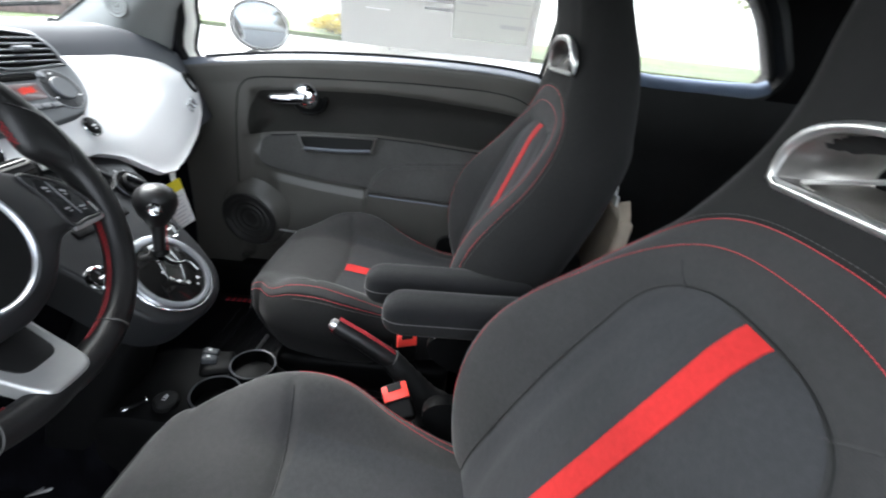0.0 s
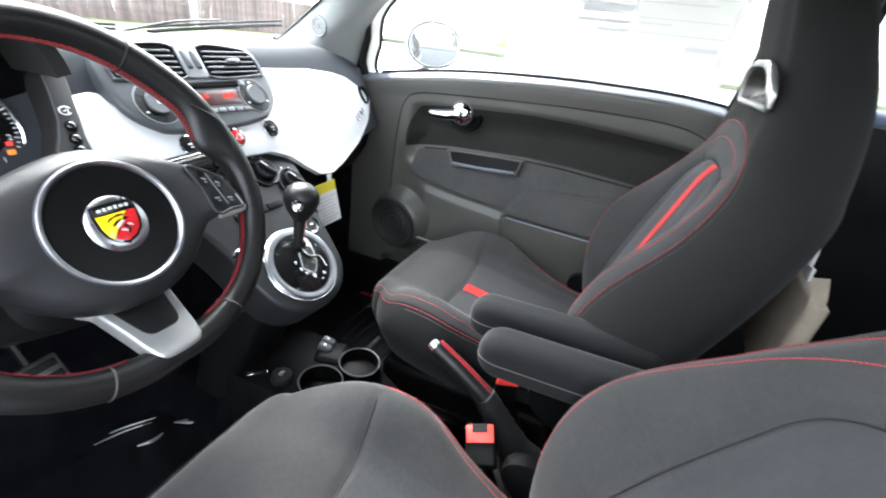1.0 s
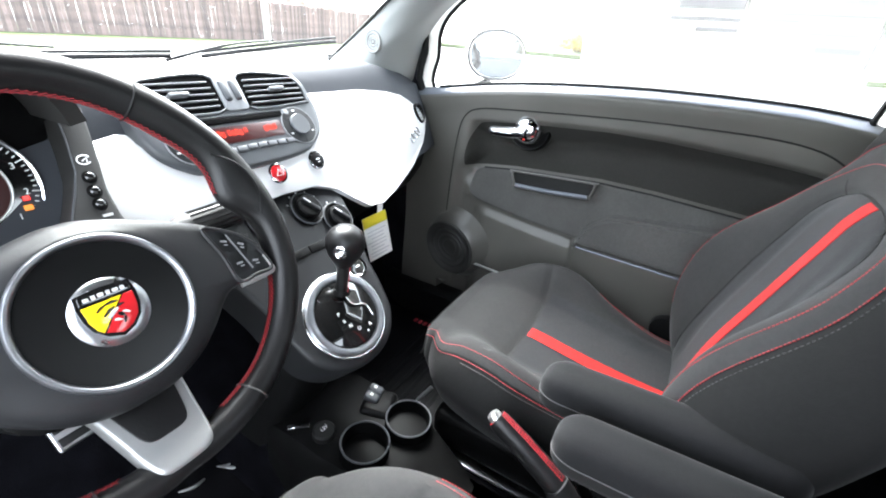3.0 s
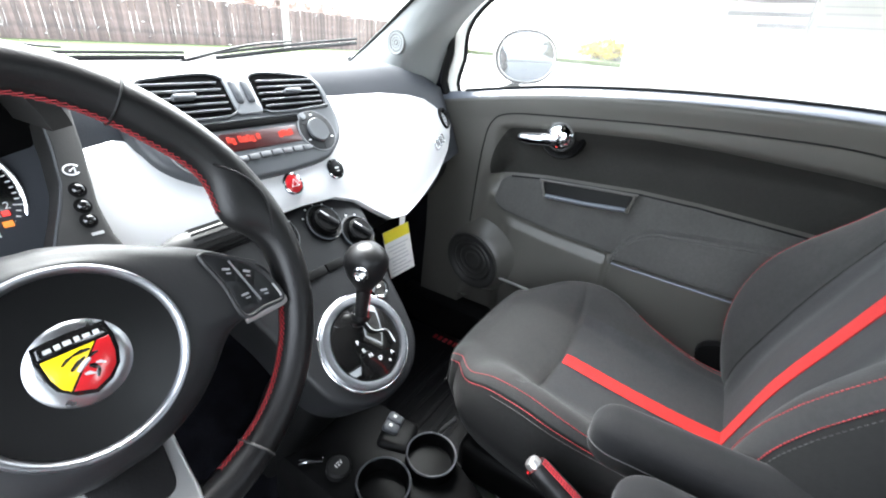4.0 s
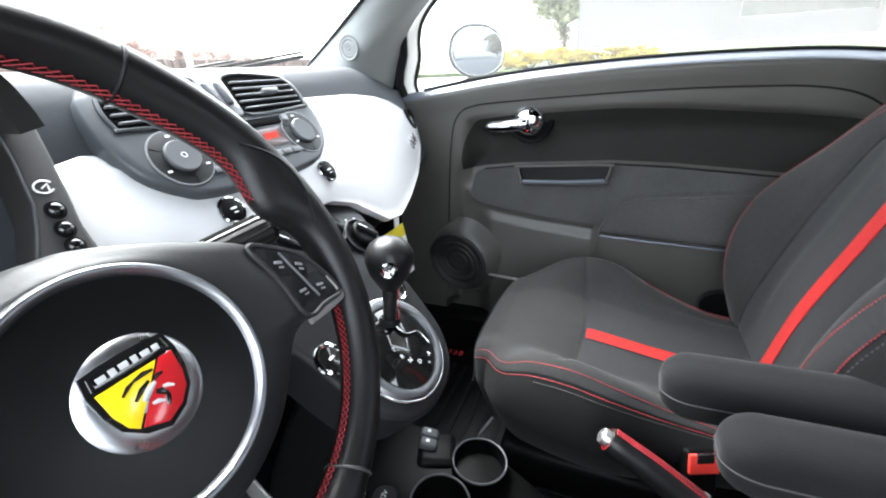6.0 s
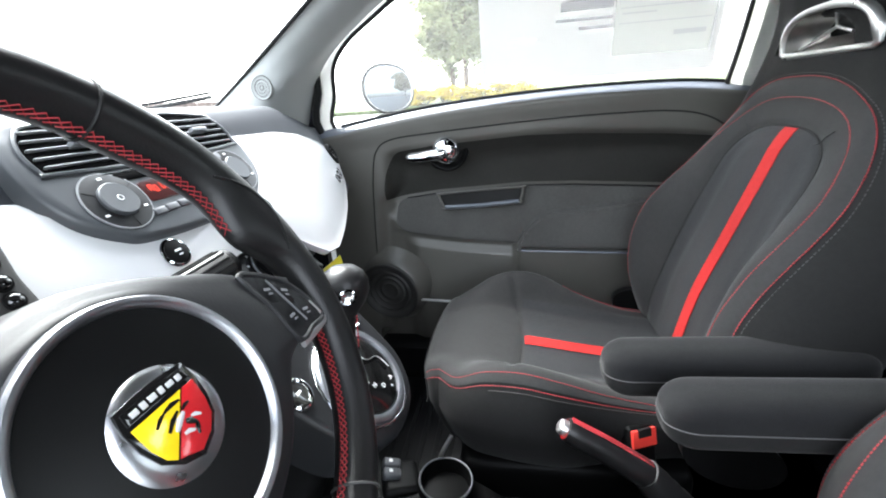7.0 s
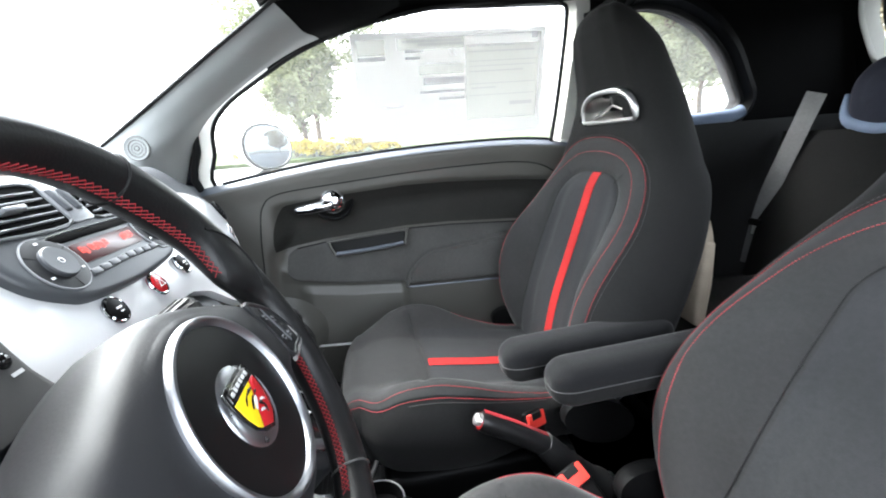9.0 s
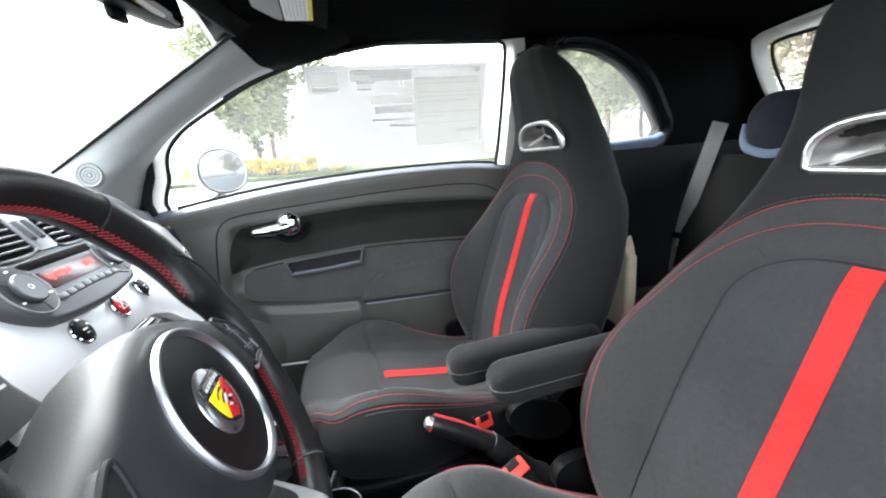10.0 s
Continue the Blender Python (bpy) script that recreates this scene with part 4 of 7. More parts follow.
win6 = thing("window_4", (0, -1.4, 0.86), "rear hatch window in a white painted frame", "window", kind="structure")
pane = part("pane", mesh([V(x, tail_y(x, z) - 0.02, z) for x, z in HG], [tuple(range(len(HG)))]), M_WETGLASS, win6, smooth=False)
pane.visible_shadow = False
g1, g2 = grow(HG, 0.004), grow(HG, 0.048)
bm = loft([[V(g1[i][0], tail_y(*g1[i]) + 0.004, g1[i][1]), V((g1[i][0] + g2[i][0]) / 2, tail_y(*g2[i]) + 0.022, (g1[i][1] + g2[i][1]) / 2), V(g2[i][0], tail_y(*g2[i]) + 0.014, g2[i][1])] for i in range(len(HG))], close=False, wrap=True)
bmesh.ops.solidify(bm, geom=bm.faces[:], thickness=0.01)
part("window_frame", bm, M_BODY, win6, "white painted hatch frame")
part("glass_seal", tube([V(x, tail_y(x, z) - 0.008, z) for x, z in HG], 0.006, 6, closed=True), M_RUBBER, win6, "black glass seal")

# bonnet, cowl and wipers in front of the windscreen
bm = surf(lambda x, y: V(x, y, 0.675 - 0.11 * smooth01(y, 1.1, 2.0) - 0.10 * x * x - 0.25 * smooth01(y, 1.75, 2.05)), lin(-0.72, 0.72, 21), lin(1.06, 2.05, 21))
bmesh.ops.solidify(bm, geom=bm.faces[:], thickness=-0.02)
tagged(part("bonnet", bm, M_BODY), "white painted bonnet beyond the windscreen", "bonnet", kind="structure")
bm = surf(lambda x, y: V(x, y - 0.10 * (x / 0.66) ** 2, 0.690 - 0.03 * smooth01(y, 0.98, 1.10)), lin(-0.66, 0.66, 25), lin(0.99, 1.08, 5))
bmesh.ops.solidify(bm, geom=bm.faces[:], thickness=-0.012)
tagged(part("cowl", bm, M_SATIN), "black plastic cowl below the windscreen", "cowl", kind="structure")


def wiper(u0, v0, u1, v1, label):
    """A thin arm and blade lying on the outer face of the screen."""
    base = screen(u0, v0)
    ob = thing("wiper", base, label, "wiper", "windscreen wipers")
    path = [(u0 + (u1 - u0) * k, v0 + (v1 - v0) * k) for k in lin(0, 1, 16)]
    part("blade", tube([screen(u, v) + V(0, 0.008, 0.008) for u, v in path], 0.0040, 6, flat=1.3), M_RUBBER, ob)
    part("spoiler", tube([screen(u, v + 0.012) + V(0, 0.012, 0.014) for u, v in path], 0.0035, 6), M_SATIN, ob)
    part("arm", tube(spline([screen(u0 - 0.12, v0 - 0.02) + V(0, 0.02, 0.004), screen(u0 + 0.1, v0 + 0.04) + V(0, 0.012, 0.022), screen((u0 + u1) / 2, (v0 + v1) / 2 + 0.02) + V(0, 0.010, 0.020)], 14), [0.0060 - 0.003 * i / 13 for i in range(14)], 8, flat=0.7), M_SATIN, ob)


wiper(0.42, -0.035, 0.975, 0.12, "black windscreen wiper resting low on the glass")
wiper(-0.45, -0.06, 0.30, -0.035, "black windscreen wiper parked along the cowl")

# door mirror outside the passenger window
mir = thing("door_mirror", (0.80, 0.52, 0.70), "round chrome-backed door mirror spotted with rain", "door mirror")
mm = frame_m(V(0.808, 0.508, 0.778), (0.88, -0.47, 0.0), (0.05, 0.04, 1))
oval = [(0.102 * math.copysign(abs(math.cos(t)) ** 0.9, math.cos(t)), 0.065 * math.copysign(abs(math.sin(t)) ** 0.9, math.sin(t))) for t in (2 * math.pi * i / 40 for i in range(40))]
part("housing", loft([[mm @ V(x * k, y * k, z) for x, y in oval] for k, z in ((0.02, -0.075), (0.4, -0.07), (0.75, -0.05), (0.95, -0.02), (1.0, 0.0), (0.985, 0.006), (0.94, 0.004))], caps=False), M_BODY, mir, "white shell")
part("rim", tube([mm @ V(x, y, 0.003) for x, y in oval], 0.004, 8, closed=True), M_SATIN, mir, "black rim")
part("mirror_glass", plate([(x * 0.94, y * 0.94) for x, y in oval], mm, 0.0045, 0.001), M_DOORMIRROR, mir)
part("foot", loft([[V(0.70 + 0.07 * k, 0.545 - 0.02 * k + 0.03 * math.cos(a) * (1 - 0.3 * k), 0.672 + 0.02 * k + 0.020 * math.sin(a)) for a in (6.283 * j / 12 for j in range(12))] for k in lin(0, 1.2, 7)]), M_SATIN, mir, "black foot")


def drops(fn, count, seed, r0, r1, nrm, label):
    """Rain drops on the outer face of a pane: small flattened beads."""
    rnd = random.Random(seed)
    verts, faces = [], []
    n = Vector(nrm).normalized()
    a = n.orthogonal().normalized()
    b = n.cross(a)
    for _ in range(count):
        p = fn(rnd)
        if p is None:
            continue
        r = r0 + (r1 - r0) * rnd.random() ** 3
        k = len(verts)
        verts.append(p + n * r * 0.5)
        for ring, h in ((0.6, 0.4), (1.0, 0.0)):
            for j in range(7):
                t = j * 0.8976
                verts.append(p + (a * math.cos(t) + b * math.sin(t)) * r * ring + n * r * h)
        for j in range(7):
            jj = (j + 1) % 7
            faces.append((k, k + 1 + j, k + 1 + jj))
            faces.append((k + 1 + j, k + 8 + j, k + 8 + jj, k + 1 + jj))
    ob = tagged(part("rain_drops", mesh(verts, faces), M_DROP), label, "rain drops", kind="stuff")
    ob.visible_shadow = False


def on_side(rnd):
    y, z = rnd.uniform(0.05, 0.60), rnd.uniform(0.72, 1.05)
    top = interp(-y, [(-0.606, 0.77), (-0.548, 0.88), (-0.353, 0.985), (-0.203, 1.03), (0.0, 1.06)])
    return V(glass_x(y, z) + 0.0125, y, z) if z < top - 0.01 else None


def on_quarter(rnd):
    y, z = rnd.uniform(-0.9, -0.51), rnd.uniform(0.77, 1.05)
    return V(glass_x(y, z) + 0.0205, y, z) if (z - 0.77) / 0.28 + (-y - 0.5) / 0.52 < 1.15 else None


drops(on_side, 420, 1, 0.0008, 0.0032, (1, 0, 0.25), "rain drops on the passenger door glass")
drops(on_quarter, 420, 2, 0.0008, 0.0030, (1, 0, 0.25), "rain drops on the rear quarter glass")
drops(lambda r: screen(r.uniform(-0.9, 0.98), r.uniform(0.02, 0.95)) + V(0, 0.001, 0.001), 900, 3, 0.0008, 0.0034, (0, 0.5, 0.87), "rain drops on the windscreen")
drops(lambda r: (lambda x, y: mm @ V(x, y, 0.0046) if (x / 0.078) ** 2 + (y / 0.062) ** 2 < 1 else None)(r.uniform(-0.078, 0.078), r.uniform(-0.062, 0.062)), 110, 4, 0.0008, 0.0024, mm.to_3x3() @ V(0, 0, 1), "rain drops on the door mirror glass")


# plain white outer skin closes the body below the windows
def skin(x0, y0, y1, label):
    s = 1 if x0 > 0 else -1
    loops = [[V(x0 + s * dx, y, z) for dx, z in ((0.0, -0.12), (0.035, 0.05), (0.05, 0.30), (0.045, 0.52), (0.012, 0.66))] for y in lin(y0, y1, 16)]
    bm = loft(loops, close=False)
    bmesh.ops.solidify(bm, geom=bm.faces[:], thickness=0.004)
    tagged(part("body_side", bm, M_BODY), label, "car body side", kind="structure")


skin(0.705, 1.05, -1.46, "white painted body side below the windows")
skin(-0.705, -0.47, -1.46, "white painted rear body side behind the open door")
bm = loft([[V(x, y - 0.05 * (x / 0.72) ** 2 * -1, z) for y, z in ((-1.50, -0.10), (-1.56, 0.10), (-1.57, 0.40), (-1.52, 0.65), (-1.47, 0.84))] for x in lin(-0.72, 0.72, 14)], close=False)
tagged(part("tailgate", bm, M_BODY), "white painted lower tailgate", "tailgate", kind="structure")

# ---- front seats ----
BACK_Y = [(0.18, -0.1368), (0.262, -0.1574), (0.37, -0.1856), (0.49, -0.2322), (0.653, -0.2945), (0.71, -0.3032), (0.77, -0.3098), (0.83, -0.3112), (0.90, -0.3000), (1.0, -0.2850), (1.05, -0.2800)]
BACK_W = [(0.18, 0.205), (0.262, 0.250), (0.37, 0.2975), (0.49, 0.2910), (0.58, 0.2723), (0.653, 0.2396), (0.71, 0.1996), (0.77, 0.1661), (0.83, 0.1430), (0.90, 0.1260), (0.96, 0.1080)]
BACK_T = [(0.18, 0.0483), (0.40, 0.1068), (0.65, 0.1375), (0.77, 0.138), (0.90, 0.115), (1.0, 0.100)]
BACK_B = [(0.18, -0.0218), (0.30, 0.0531), (0.45, 0.0756), (0.58, 0.0277), (0.68, 0.0018), (0.78, -0.006)]
def smooth_table(table, n=160):
    return [(p.x, p.y) for p in spline([(a, b, 0) for a, b in table], n)]


BACK_Y, BACK_W, BACK_T, BACK_B = (smooth_table(t) for t in (BACK_Y, BACK_W, BACK_T, BACK_B))
BACK_TOP = 0.997
# half widths of the arched seams on the backrest, by height below the arch's crown
INSERT = dict(half=0.1341, crown=0.6566, rise=0.0876, foot=1.006)
RED_IN = dict(half=0.2237, crown=0.6989, rise=0.2536, foot=0.903)
RED_OUT = dict(half=0.2480, crown=0.7293, rise=0.2981, foot=1.0)


def arch_half(a, z):
    """Half width of an arch at a height."""
    base = a["crown"] - a["rise"]
    if z < base:
        return a["half"] * (a["foot"] + (1 - a["foot"]) * (z - 0.25) / (base - 0.25))
    return a["half"] * max(1 - ((z - base) / a["rise"]) ** 2.5, 0.0001) ** 0.4


def arch(a, n=60, z0=0.25):
    """(w, z) along an arched seam, from its foot on one side to the other."""
    base = a["crown"] - a["rise"]
    pts = [(-arch_half(a, z), z) for z in lin(z0, base, 17)[:-1]]
    pts += [(-a["half"] * math.copysign(abs(math.cos(t)) ** 0.8, math.cos(t)), base + a["rise"] * max(math.sin(t), 0) ** 0.8) for t in lin(0, math.pi, n)]
    pts += [(-w, z) for w, z in reversed(pts[:16])]
    return pts


def arch_dist(a, w, z):
    """Signed distance (inside negative), roughly, from an arched seam."""
    base = a["crown"] - a["rise"]
    if z < base:
        return abs(w) - arch_half(a, z)
    return ((abs(w) / a["half"]) ** 2.5 + ((z - base) / a["rise"]) ** 2.5) ** 0.4 * 0.13 - 0.13


def groove(d, width=0.009, depth=0.0035):
    return -depth * math.exp(-(d / width) ** 2)


def back_front(w, z):
    """Front surface of the backrest about its middle line, before it is moved to the seat's place."""
    hw = max(back_half(z), 1e-4)
    q = min(abs(w) / hw, 1)
    t = interp(z, BACK_T) * back_shrink(z)
    b = interp(z, BACK_B)
    off = b * smooth01(q, 0.309, 0.759)
    if q > 0.71:
        e = t / 2 + b
        off -= e * (1 - math.sqrt(max(1 - ((q - 0.71) / 0.29) ** 2, 0)))
    if z < 0.75:
        off += groove(arch_dist(INSERT, w, z)) + groove(arch_dist(RED_OUT, w, z), 0.004, 0.0015)
        off += 0.006 * (1 - smooth01(arch_dist(INSERT, w, z), -0.06, 0.0))
    if 0.765 < z < 0.84:
        k = math.hypot(abs(w) / 0.1, (z - 0.768) / 0.056) if z > 0.768 else 2
        off -= 0.040 * (1 - smooth01(k, 0.72, 0.90))
    y = interp(z, BACK_Y)
    if z > BACK_TOP - 0.05:
        off -= 0.035 * (1 - back_shrink(z))
    return Vector((w, y + off * 0.95, z + off * 0.32))


def back_shrink(z):
    if z < BACK_TOP - 0.075:
        return 1.0
    return math.sqrt(max(1 - ((z - BACK_TOP + 0.075) / 0.076) ** 2, 0.0))


def back_half(z):
    return interp(z, BACK_W) * (0.35 + 0.65 * back_shrink(z))


def back_loop(z, n=80):
    hw = back_half(z)
    t = interp(z, BACK_T) * back_shrink(z)
    loop = []
    qs = [math.sin(a) for a in lin(-math.pi / 2, math.pi / 2, n)]
    for q in qs:
        loop.append(back_front(q * hw, z))
    for q in reversed(qs[1:-1]):
        off = -t
        if abs(q) > 0.7:
            off += t / 2 * (1 - math.sqrt(max(1 - ((abs(q) - 0.7) / 0.3) ** 2, 0)))
        if z > BACK_TOP - 0.05:
            off -= 0.02 * (1 - back_shrink(z))
        loop.append(Vector((q * hw, interp(z, BACK_Y) + off * 0.95, z + off * 0.32)))
    return loop


CUSH_Z = [(-0.20, 0.222), (-0.10, 0.2252), (0.0, 0.2354), (0.08, 0.2478), (0.14, 0.2577), (0.20, 0.2725), (0.25, 0.2710), (0.285, 0.2655), (0.36, 0.245)]
CUSH_W = [(-0.20, 0.195), (-0.10, 0.203), (0.0, 0.226), (0.08, 0.2500), (0.14, 0.2486), (0.20, 0.2360), (0.25, 0.2170), (0.285, 0.1760)]
CUSH_B = [(-0.20, 0.0), (-0.10, 0.006), (0.0, 0.0294), (0.08, 0.0564), (0.14, 0.0610), (0.20, 0.0385), (0.25, 0.0140), (0.285, 0.0100)]
CUSH_Z, CUSH_W, CUSH_B = (smooth_table(t, 100) for t in (CUSH_Z, CUSH_W, CUSH_B))
ZMID = 0.215


def cush_top(w, y, ang=0.0):
    """Top surface of the cushion; ang bends it down round the front roll."""
    hw = interp(y, CUSH_W)
    q = min(abs(w) / hw, 1)
    b = interp(y, CUSH_B)
    z = interp(y, CUSH_Z) + b * smooth01(q, 0.45, 0.8)
    if q > 0.78:
        z -= (z - ZMID) * (1 - math.sqrt(max(1 - ((q - 0.78) / 0.22) ** 2, 0)))
    z += groove(q * hw - 0.148, 0.009, 0.0022) if y < 0.15 else 0
    z += groove(y - 0.137 - 0.035 * q * q, 0.007, 0.005) if q < 0.8 else 0
    k = 1 - 0.30 * (1 - math.cos(ang))
    roll = 0.050 * math.sin(ang) * (1 - 0.45 * q ** 3)
    return Vector((w * k, y + roll, ZMID + (z - ZMID) * math.cos(ang)))


def cush_loop(y, ang=0.0, n=44):
    hw = interp(y, CUSH_W)
    qs = [math.sin(a) for a in lin(-math.pi / 2, math.pi / 2, n)]
    loop = [cush_top(q * hw, y, ang) for q in qs]
    k = 1 - 0.30 * (1 - math.cos(ang))
    for q in reversed(qs[1:-1]):
        e = math.sqrt(max(1 - abs(q) ** 5, 0))
        z = ZMID - 0.145 * e * (0.35 + 0.65 * math.cos(ang))
        loop.append(Vector((q * hw * k * (1 - 0.16 * e), y + 0.050 * math.sin(ang) * (1 - 0.45 * abs(q) ** 3) - 0.03 * e, z)))
    return loop


def front_seat(name, cx, dy, dz, recline, sx, rx, label, cush=(0, 0, 0, 0)):
    O = Vector((cx, dy, dz))
    seat = thing(name, (cx, dy, -0.02), label, "car seat", "front seats")

    def at(p):
        """Cushion: slid and tilted on its rails."""
        y, z = p.y + 0.16, p.z - 0.20
        c, n = math.cos(cush[3]), math.sin(cush[3])
        return O + V(p.x + cush[0], cush[1] - 0.16 + y * c - z * n, cush[2] + 0.20 + y * n + z * c)

    def atb(p):
        """Backrest: leaned back about its hinge."""
        y, z = p.y + 0.16, p.z - 0.20
        c, n = math.cos(recline), math.sin(recline)
        return O + V(p.x, -0.16 + y * c - z * n, 0.20 + y * n + z * c)

    def back_normal(w, z):
        return (back_front(w + 0.004, z) - back_front(w - 0.004, z)).cross(back_front(w, z + 0.004) - back_front(w, z - 0.004)).normalized()

    zs = lin(0.20, BACK_TOP - 0.075, 170) + [BACK_TOP - 0.075 + 0.0758 * math.sin(a) for a in lin(0.08, math.pi / 2, 14)]
    bm = loft([[atb(p) for p in back_loop(z)] for z in zs])
    backrest = part("backrest", bm, M_CLOTH_SIDE, seat, "black side bolsters and headrest, toned down for shade")
    # paler front panel between the outer seams
    rows = []
    for k in lin(0, 1, 150):
        z = 0.235 + (RED_OUT["crown"] - 0.0003 - 0.235) * (1 - (1 - k) ** 1.8)
        half = arch_half(RED_OUT, z)
        rows.append([atb(back_front(w, z) - back_normal(w, z) * 0.0008) for w in [half * math.sin(a) for a in lin(-math.pi / 2, math.pi / 2, 101)]])
    part("front_panel", loft(rows, close=False), M_CLOTH, backrest, "charcoal woven front panel")
    # insert panel lies a hair above the shell
    rows = []
    for z in [0.235 + (INSERT["crown"] - 0.239) * (1 - (1 - k) ** 1.8) for k in lin(0, 1, 70)]:
        half = arch_half(INSERT, z)
        half = max(half - 0.006, 0.002)
        rows.append([atb(back_front(w, z) - back_normal(w, z) * 0.0018) for w in lin(-half, half, 41)])
    part("insert", loft(rows, close=False), M_INSERT, backrest, "dark grey woven centre panel")
    hw = 0.0165
    rows = [[atb(back_front(sx + w, z) + V(0, 0.0035 - (0.0012 if abs(w) > 0.99 * hw else 0), 0.001)) for w in (-hw, -hw * 0.98, -hw * 0.4, hw * 0.4, hw * 0.98, hw)] for z in lin(0.225, 0.654, 50)]
    part("stripe", loft(rows, close=False), M_RED, backrest, "bright red stripe sewn down the middle")
    for a in (RED_IN, RED_OUT):
        pts = [atb(back_front(w, z) + back_normal(w, z) * -0.0014) for w, z in arch(a, 90)]
        part("stitching", stitches(pts), M_REDTHREAD, backrest, "red thread seam")
    pts = [atb(back_front(w * 1.026, min(z * 1.006, 0.755)) + back_normal(w * 1.026, min(z * 1.006, 0.755)) * -0.0006) for w, z in arch(RED_OUT, 90)]
    part("stitching", stitches(pts, 0.006, 0.0035, 0.0005), M_GREYTHREAD, backrest, "grey thread seam")
    pts = [atb(back_front(w, z) - back_normal(w, z) * 0.0012) for w, z in arch(INSERT, 80)]
    part("seam", tube(pts, 0.0011, 6), M_RUBBER, backrest, "dark sewn seam round the insert")
    # short creases from the insert's shoulders
    for s in (-1, 1):
        pts = [atb(back_front(s * w, z) + V(0, 0.0008, 0.0003)) for w, z in zip(lin(0.085, 0.120, 8), lin(0.632, 0.655, 8))]
        part("crease", tube(pts, 0.0016, 6, flat=0.5), M_CLOTH, backrest)
    # belt guide opening in the headrest: a half-moon rim round a dished liner
    zc = 0.764
    hm = frame_m(atb(V(rx, interp(zc, BACK_Y) - 0.004, zc)), (-1, 0, 0), (0, 0.12 - recline, 1))
    half = [(0.1 * math.copysign(abs(math.cos(t)) ** 0.75, math.cos(t)), 0.056 * math.sin(t) ** 0.7) for t in lin(0, math.pi, 26)]
    half += [(x, -0.004) for x in lin(-0.092, 0.092, 10)]
    rim = [hm @ V(x, y, 0.004) for x, y in half]
    part("guide_rim", tube(rim, [0.0048 + 0.0022 * smooth01(x, -0.02, 0.09) * (y > 0) for x, y in half], 10, closed=True), M_SILVER, seat, "satin silver rim of the belt opening")
    loops = []
    for k, d in ((0.99, 0.006), (0.93, 0.002), (0.84, -0.010), (0.68, -0.021), (0.4, -0.027)):
        loops.append([hm @ V(x * k, 0.024 + (y - 0.024) * k, d) for x, y in half])
    part("guide_liner", loft(loops, caps=False), M_DISH, seat, "dished silver belt opening")
    inner = [(x * 0.36 + 0.026, 0.034 + (y - 0.026) * 0.42) for x, y in half]
    part("guide_void", plate(inner, hm @ T(0, 0, -0.0335), 0.014, 0.001), M_RUBBER, seat, "dark inside of the belt opening")
    for a, b in (((-0.004, 0.026), (0.000, 0.050)), ((-0.004, 0.026), (0.034, 0.016)), ((-0.004, 0.026), (-0.082, 0.002))):
        part("guide_bar", tube([hm @ V(*a, -0.014), hm @ V(*b, -0.010)], 0.0022, 6), M_SILVER, seat)
    # cushion
    loops = [[at(p) for p in cush_loop(y)] for y in lin(-0.19, 0.285, 60)] + [[at(p) for p in cush_loop(0.285, a)] for a in lin(0.1, math.pi / 2 * 0.97, 12)]
    cushion = part("cushion", loft(loops), M_CLOTH_SIDE, seat)
    def top_row(y, a=0.0):
        h_ = interp(y, CUSH_W) * (0.90 + 0.025 * math.sin(a))
        return [at(cush_top(w, y, a) + V(0, 0.0015 * math.sin(a), 0.0017)) for w in [h_ * math.sin(q * math.pi / 2) for q in lin(-1, 1, 61)]]
    rows = [top_row(y) for y in lin(-0.19, 0.285, 80)] + [top_row(0.285, a) for a in lin(0.08, 0.9, 10)]
    part("top_panel", loft(rows, close=False), M_CLOTH, cushion, "charcoal woven top panel")
    rows = [[at(cush_top(w, y) + V(0, 0, 0.0030)) for w in lin(-0.142, 0.142, 41)] for y in lin(-0.19, 0.133, 34)]
    part("insert", loft(rows, close=False), M_INSERT, cushion, "dark grey woven centre panel")
    rows = [[at(cush_top(sx + w, y) + V(0, 0, 0.0046)) for w in (-hw, -hw * 0.4, hw * 0.4, hw)] for y in lin(-0.185, 0.131, 34)]
    part("stripe", loft(rows, close=False), M_RED, cushion, "bright red stripe sewn down the middle")
    for s in (-1, 1):
        for q, m_ in ((0.848, M_REDTHREAD), (0.9125, M_REDTHREAD), (0.930, M_GREYTHREAD)):
            pts = [at(cush_top(s * q * interp(y, CUSH_W), y) + V(s * 0.0008, 0, 0.0021)) for y in lin(-0.15, 0.285, 50)]
            pts += [at(cush_top(s * q * interp(0.285, CUSH_W), 0.285, a) + V(s * 0.0006, 0.0017, 0.0016)) for a in lin(0.1, 0.9, 10)]
            if m_ is M_GREYTHREAD:
                pts = pts[8:40]
            elif s > 0:
                pts = pts[:22] if cx > 0 else pts[:36]
            part("stitching", stitches(pts), m_, cushion, "red thread seam" if m_ is M_REDTHREAD else "grey thread seam")
    q_ = lambda w: w / interp(0.15, CUSH_W)
    pts = [at(cush_top(w, 0.137 + 0.035 * q_(w) ** 2) + V(0, 0, 0.0020)) for w in lin(-0.185, 0.185, 50)]
    part("seam", tube(pts, 0.0013, 6), M_RUBBER, cushion, "dark seam of the front roll")
    part("stitching", stitches([p + V(0, 0.006, 0.0012) for p in pts], 0.006, 0.0035, 0.0006), M_GREYTHREAD, cushion, "grey thread seam")
    # front lip seam
    pts = [at(cush_top(w, 0.285, 0.95) + V(0, 0.0017, 0.0014)) for w in lin(-0.19, 0.19, 40)]
    part("lip_seam", tube(pts, 0.0018, 6), M_RUBBER, cushion)
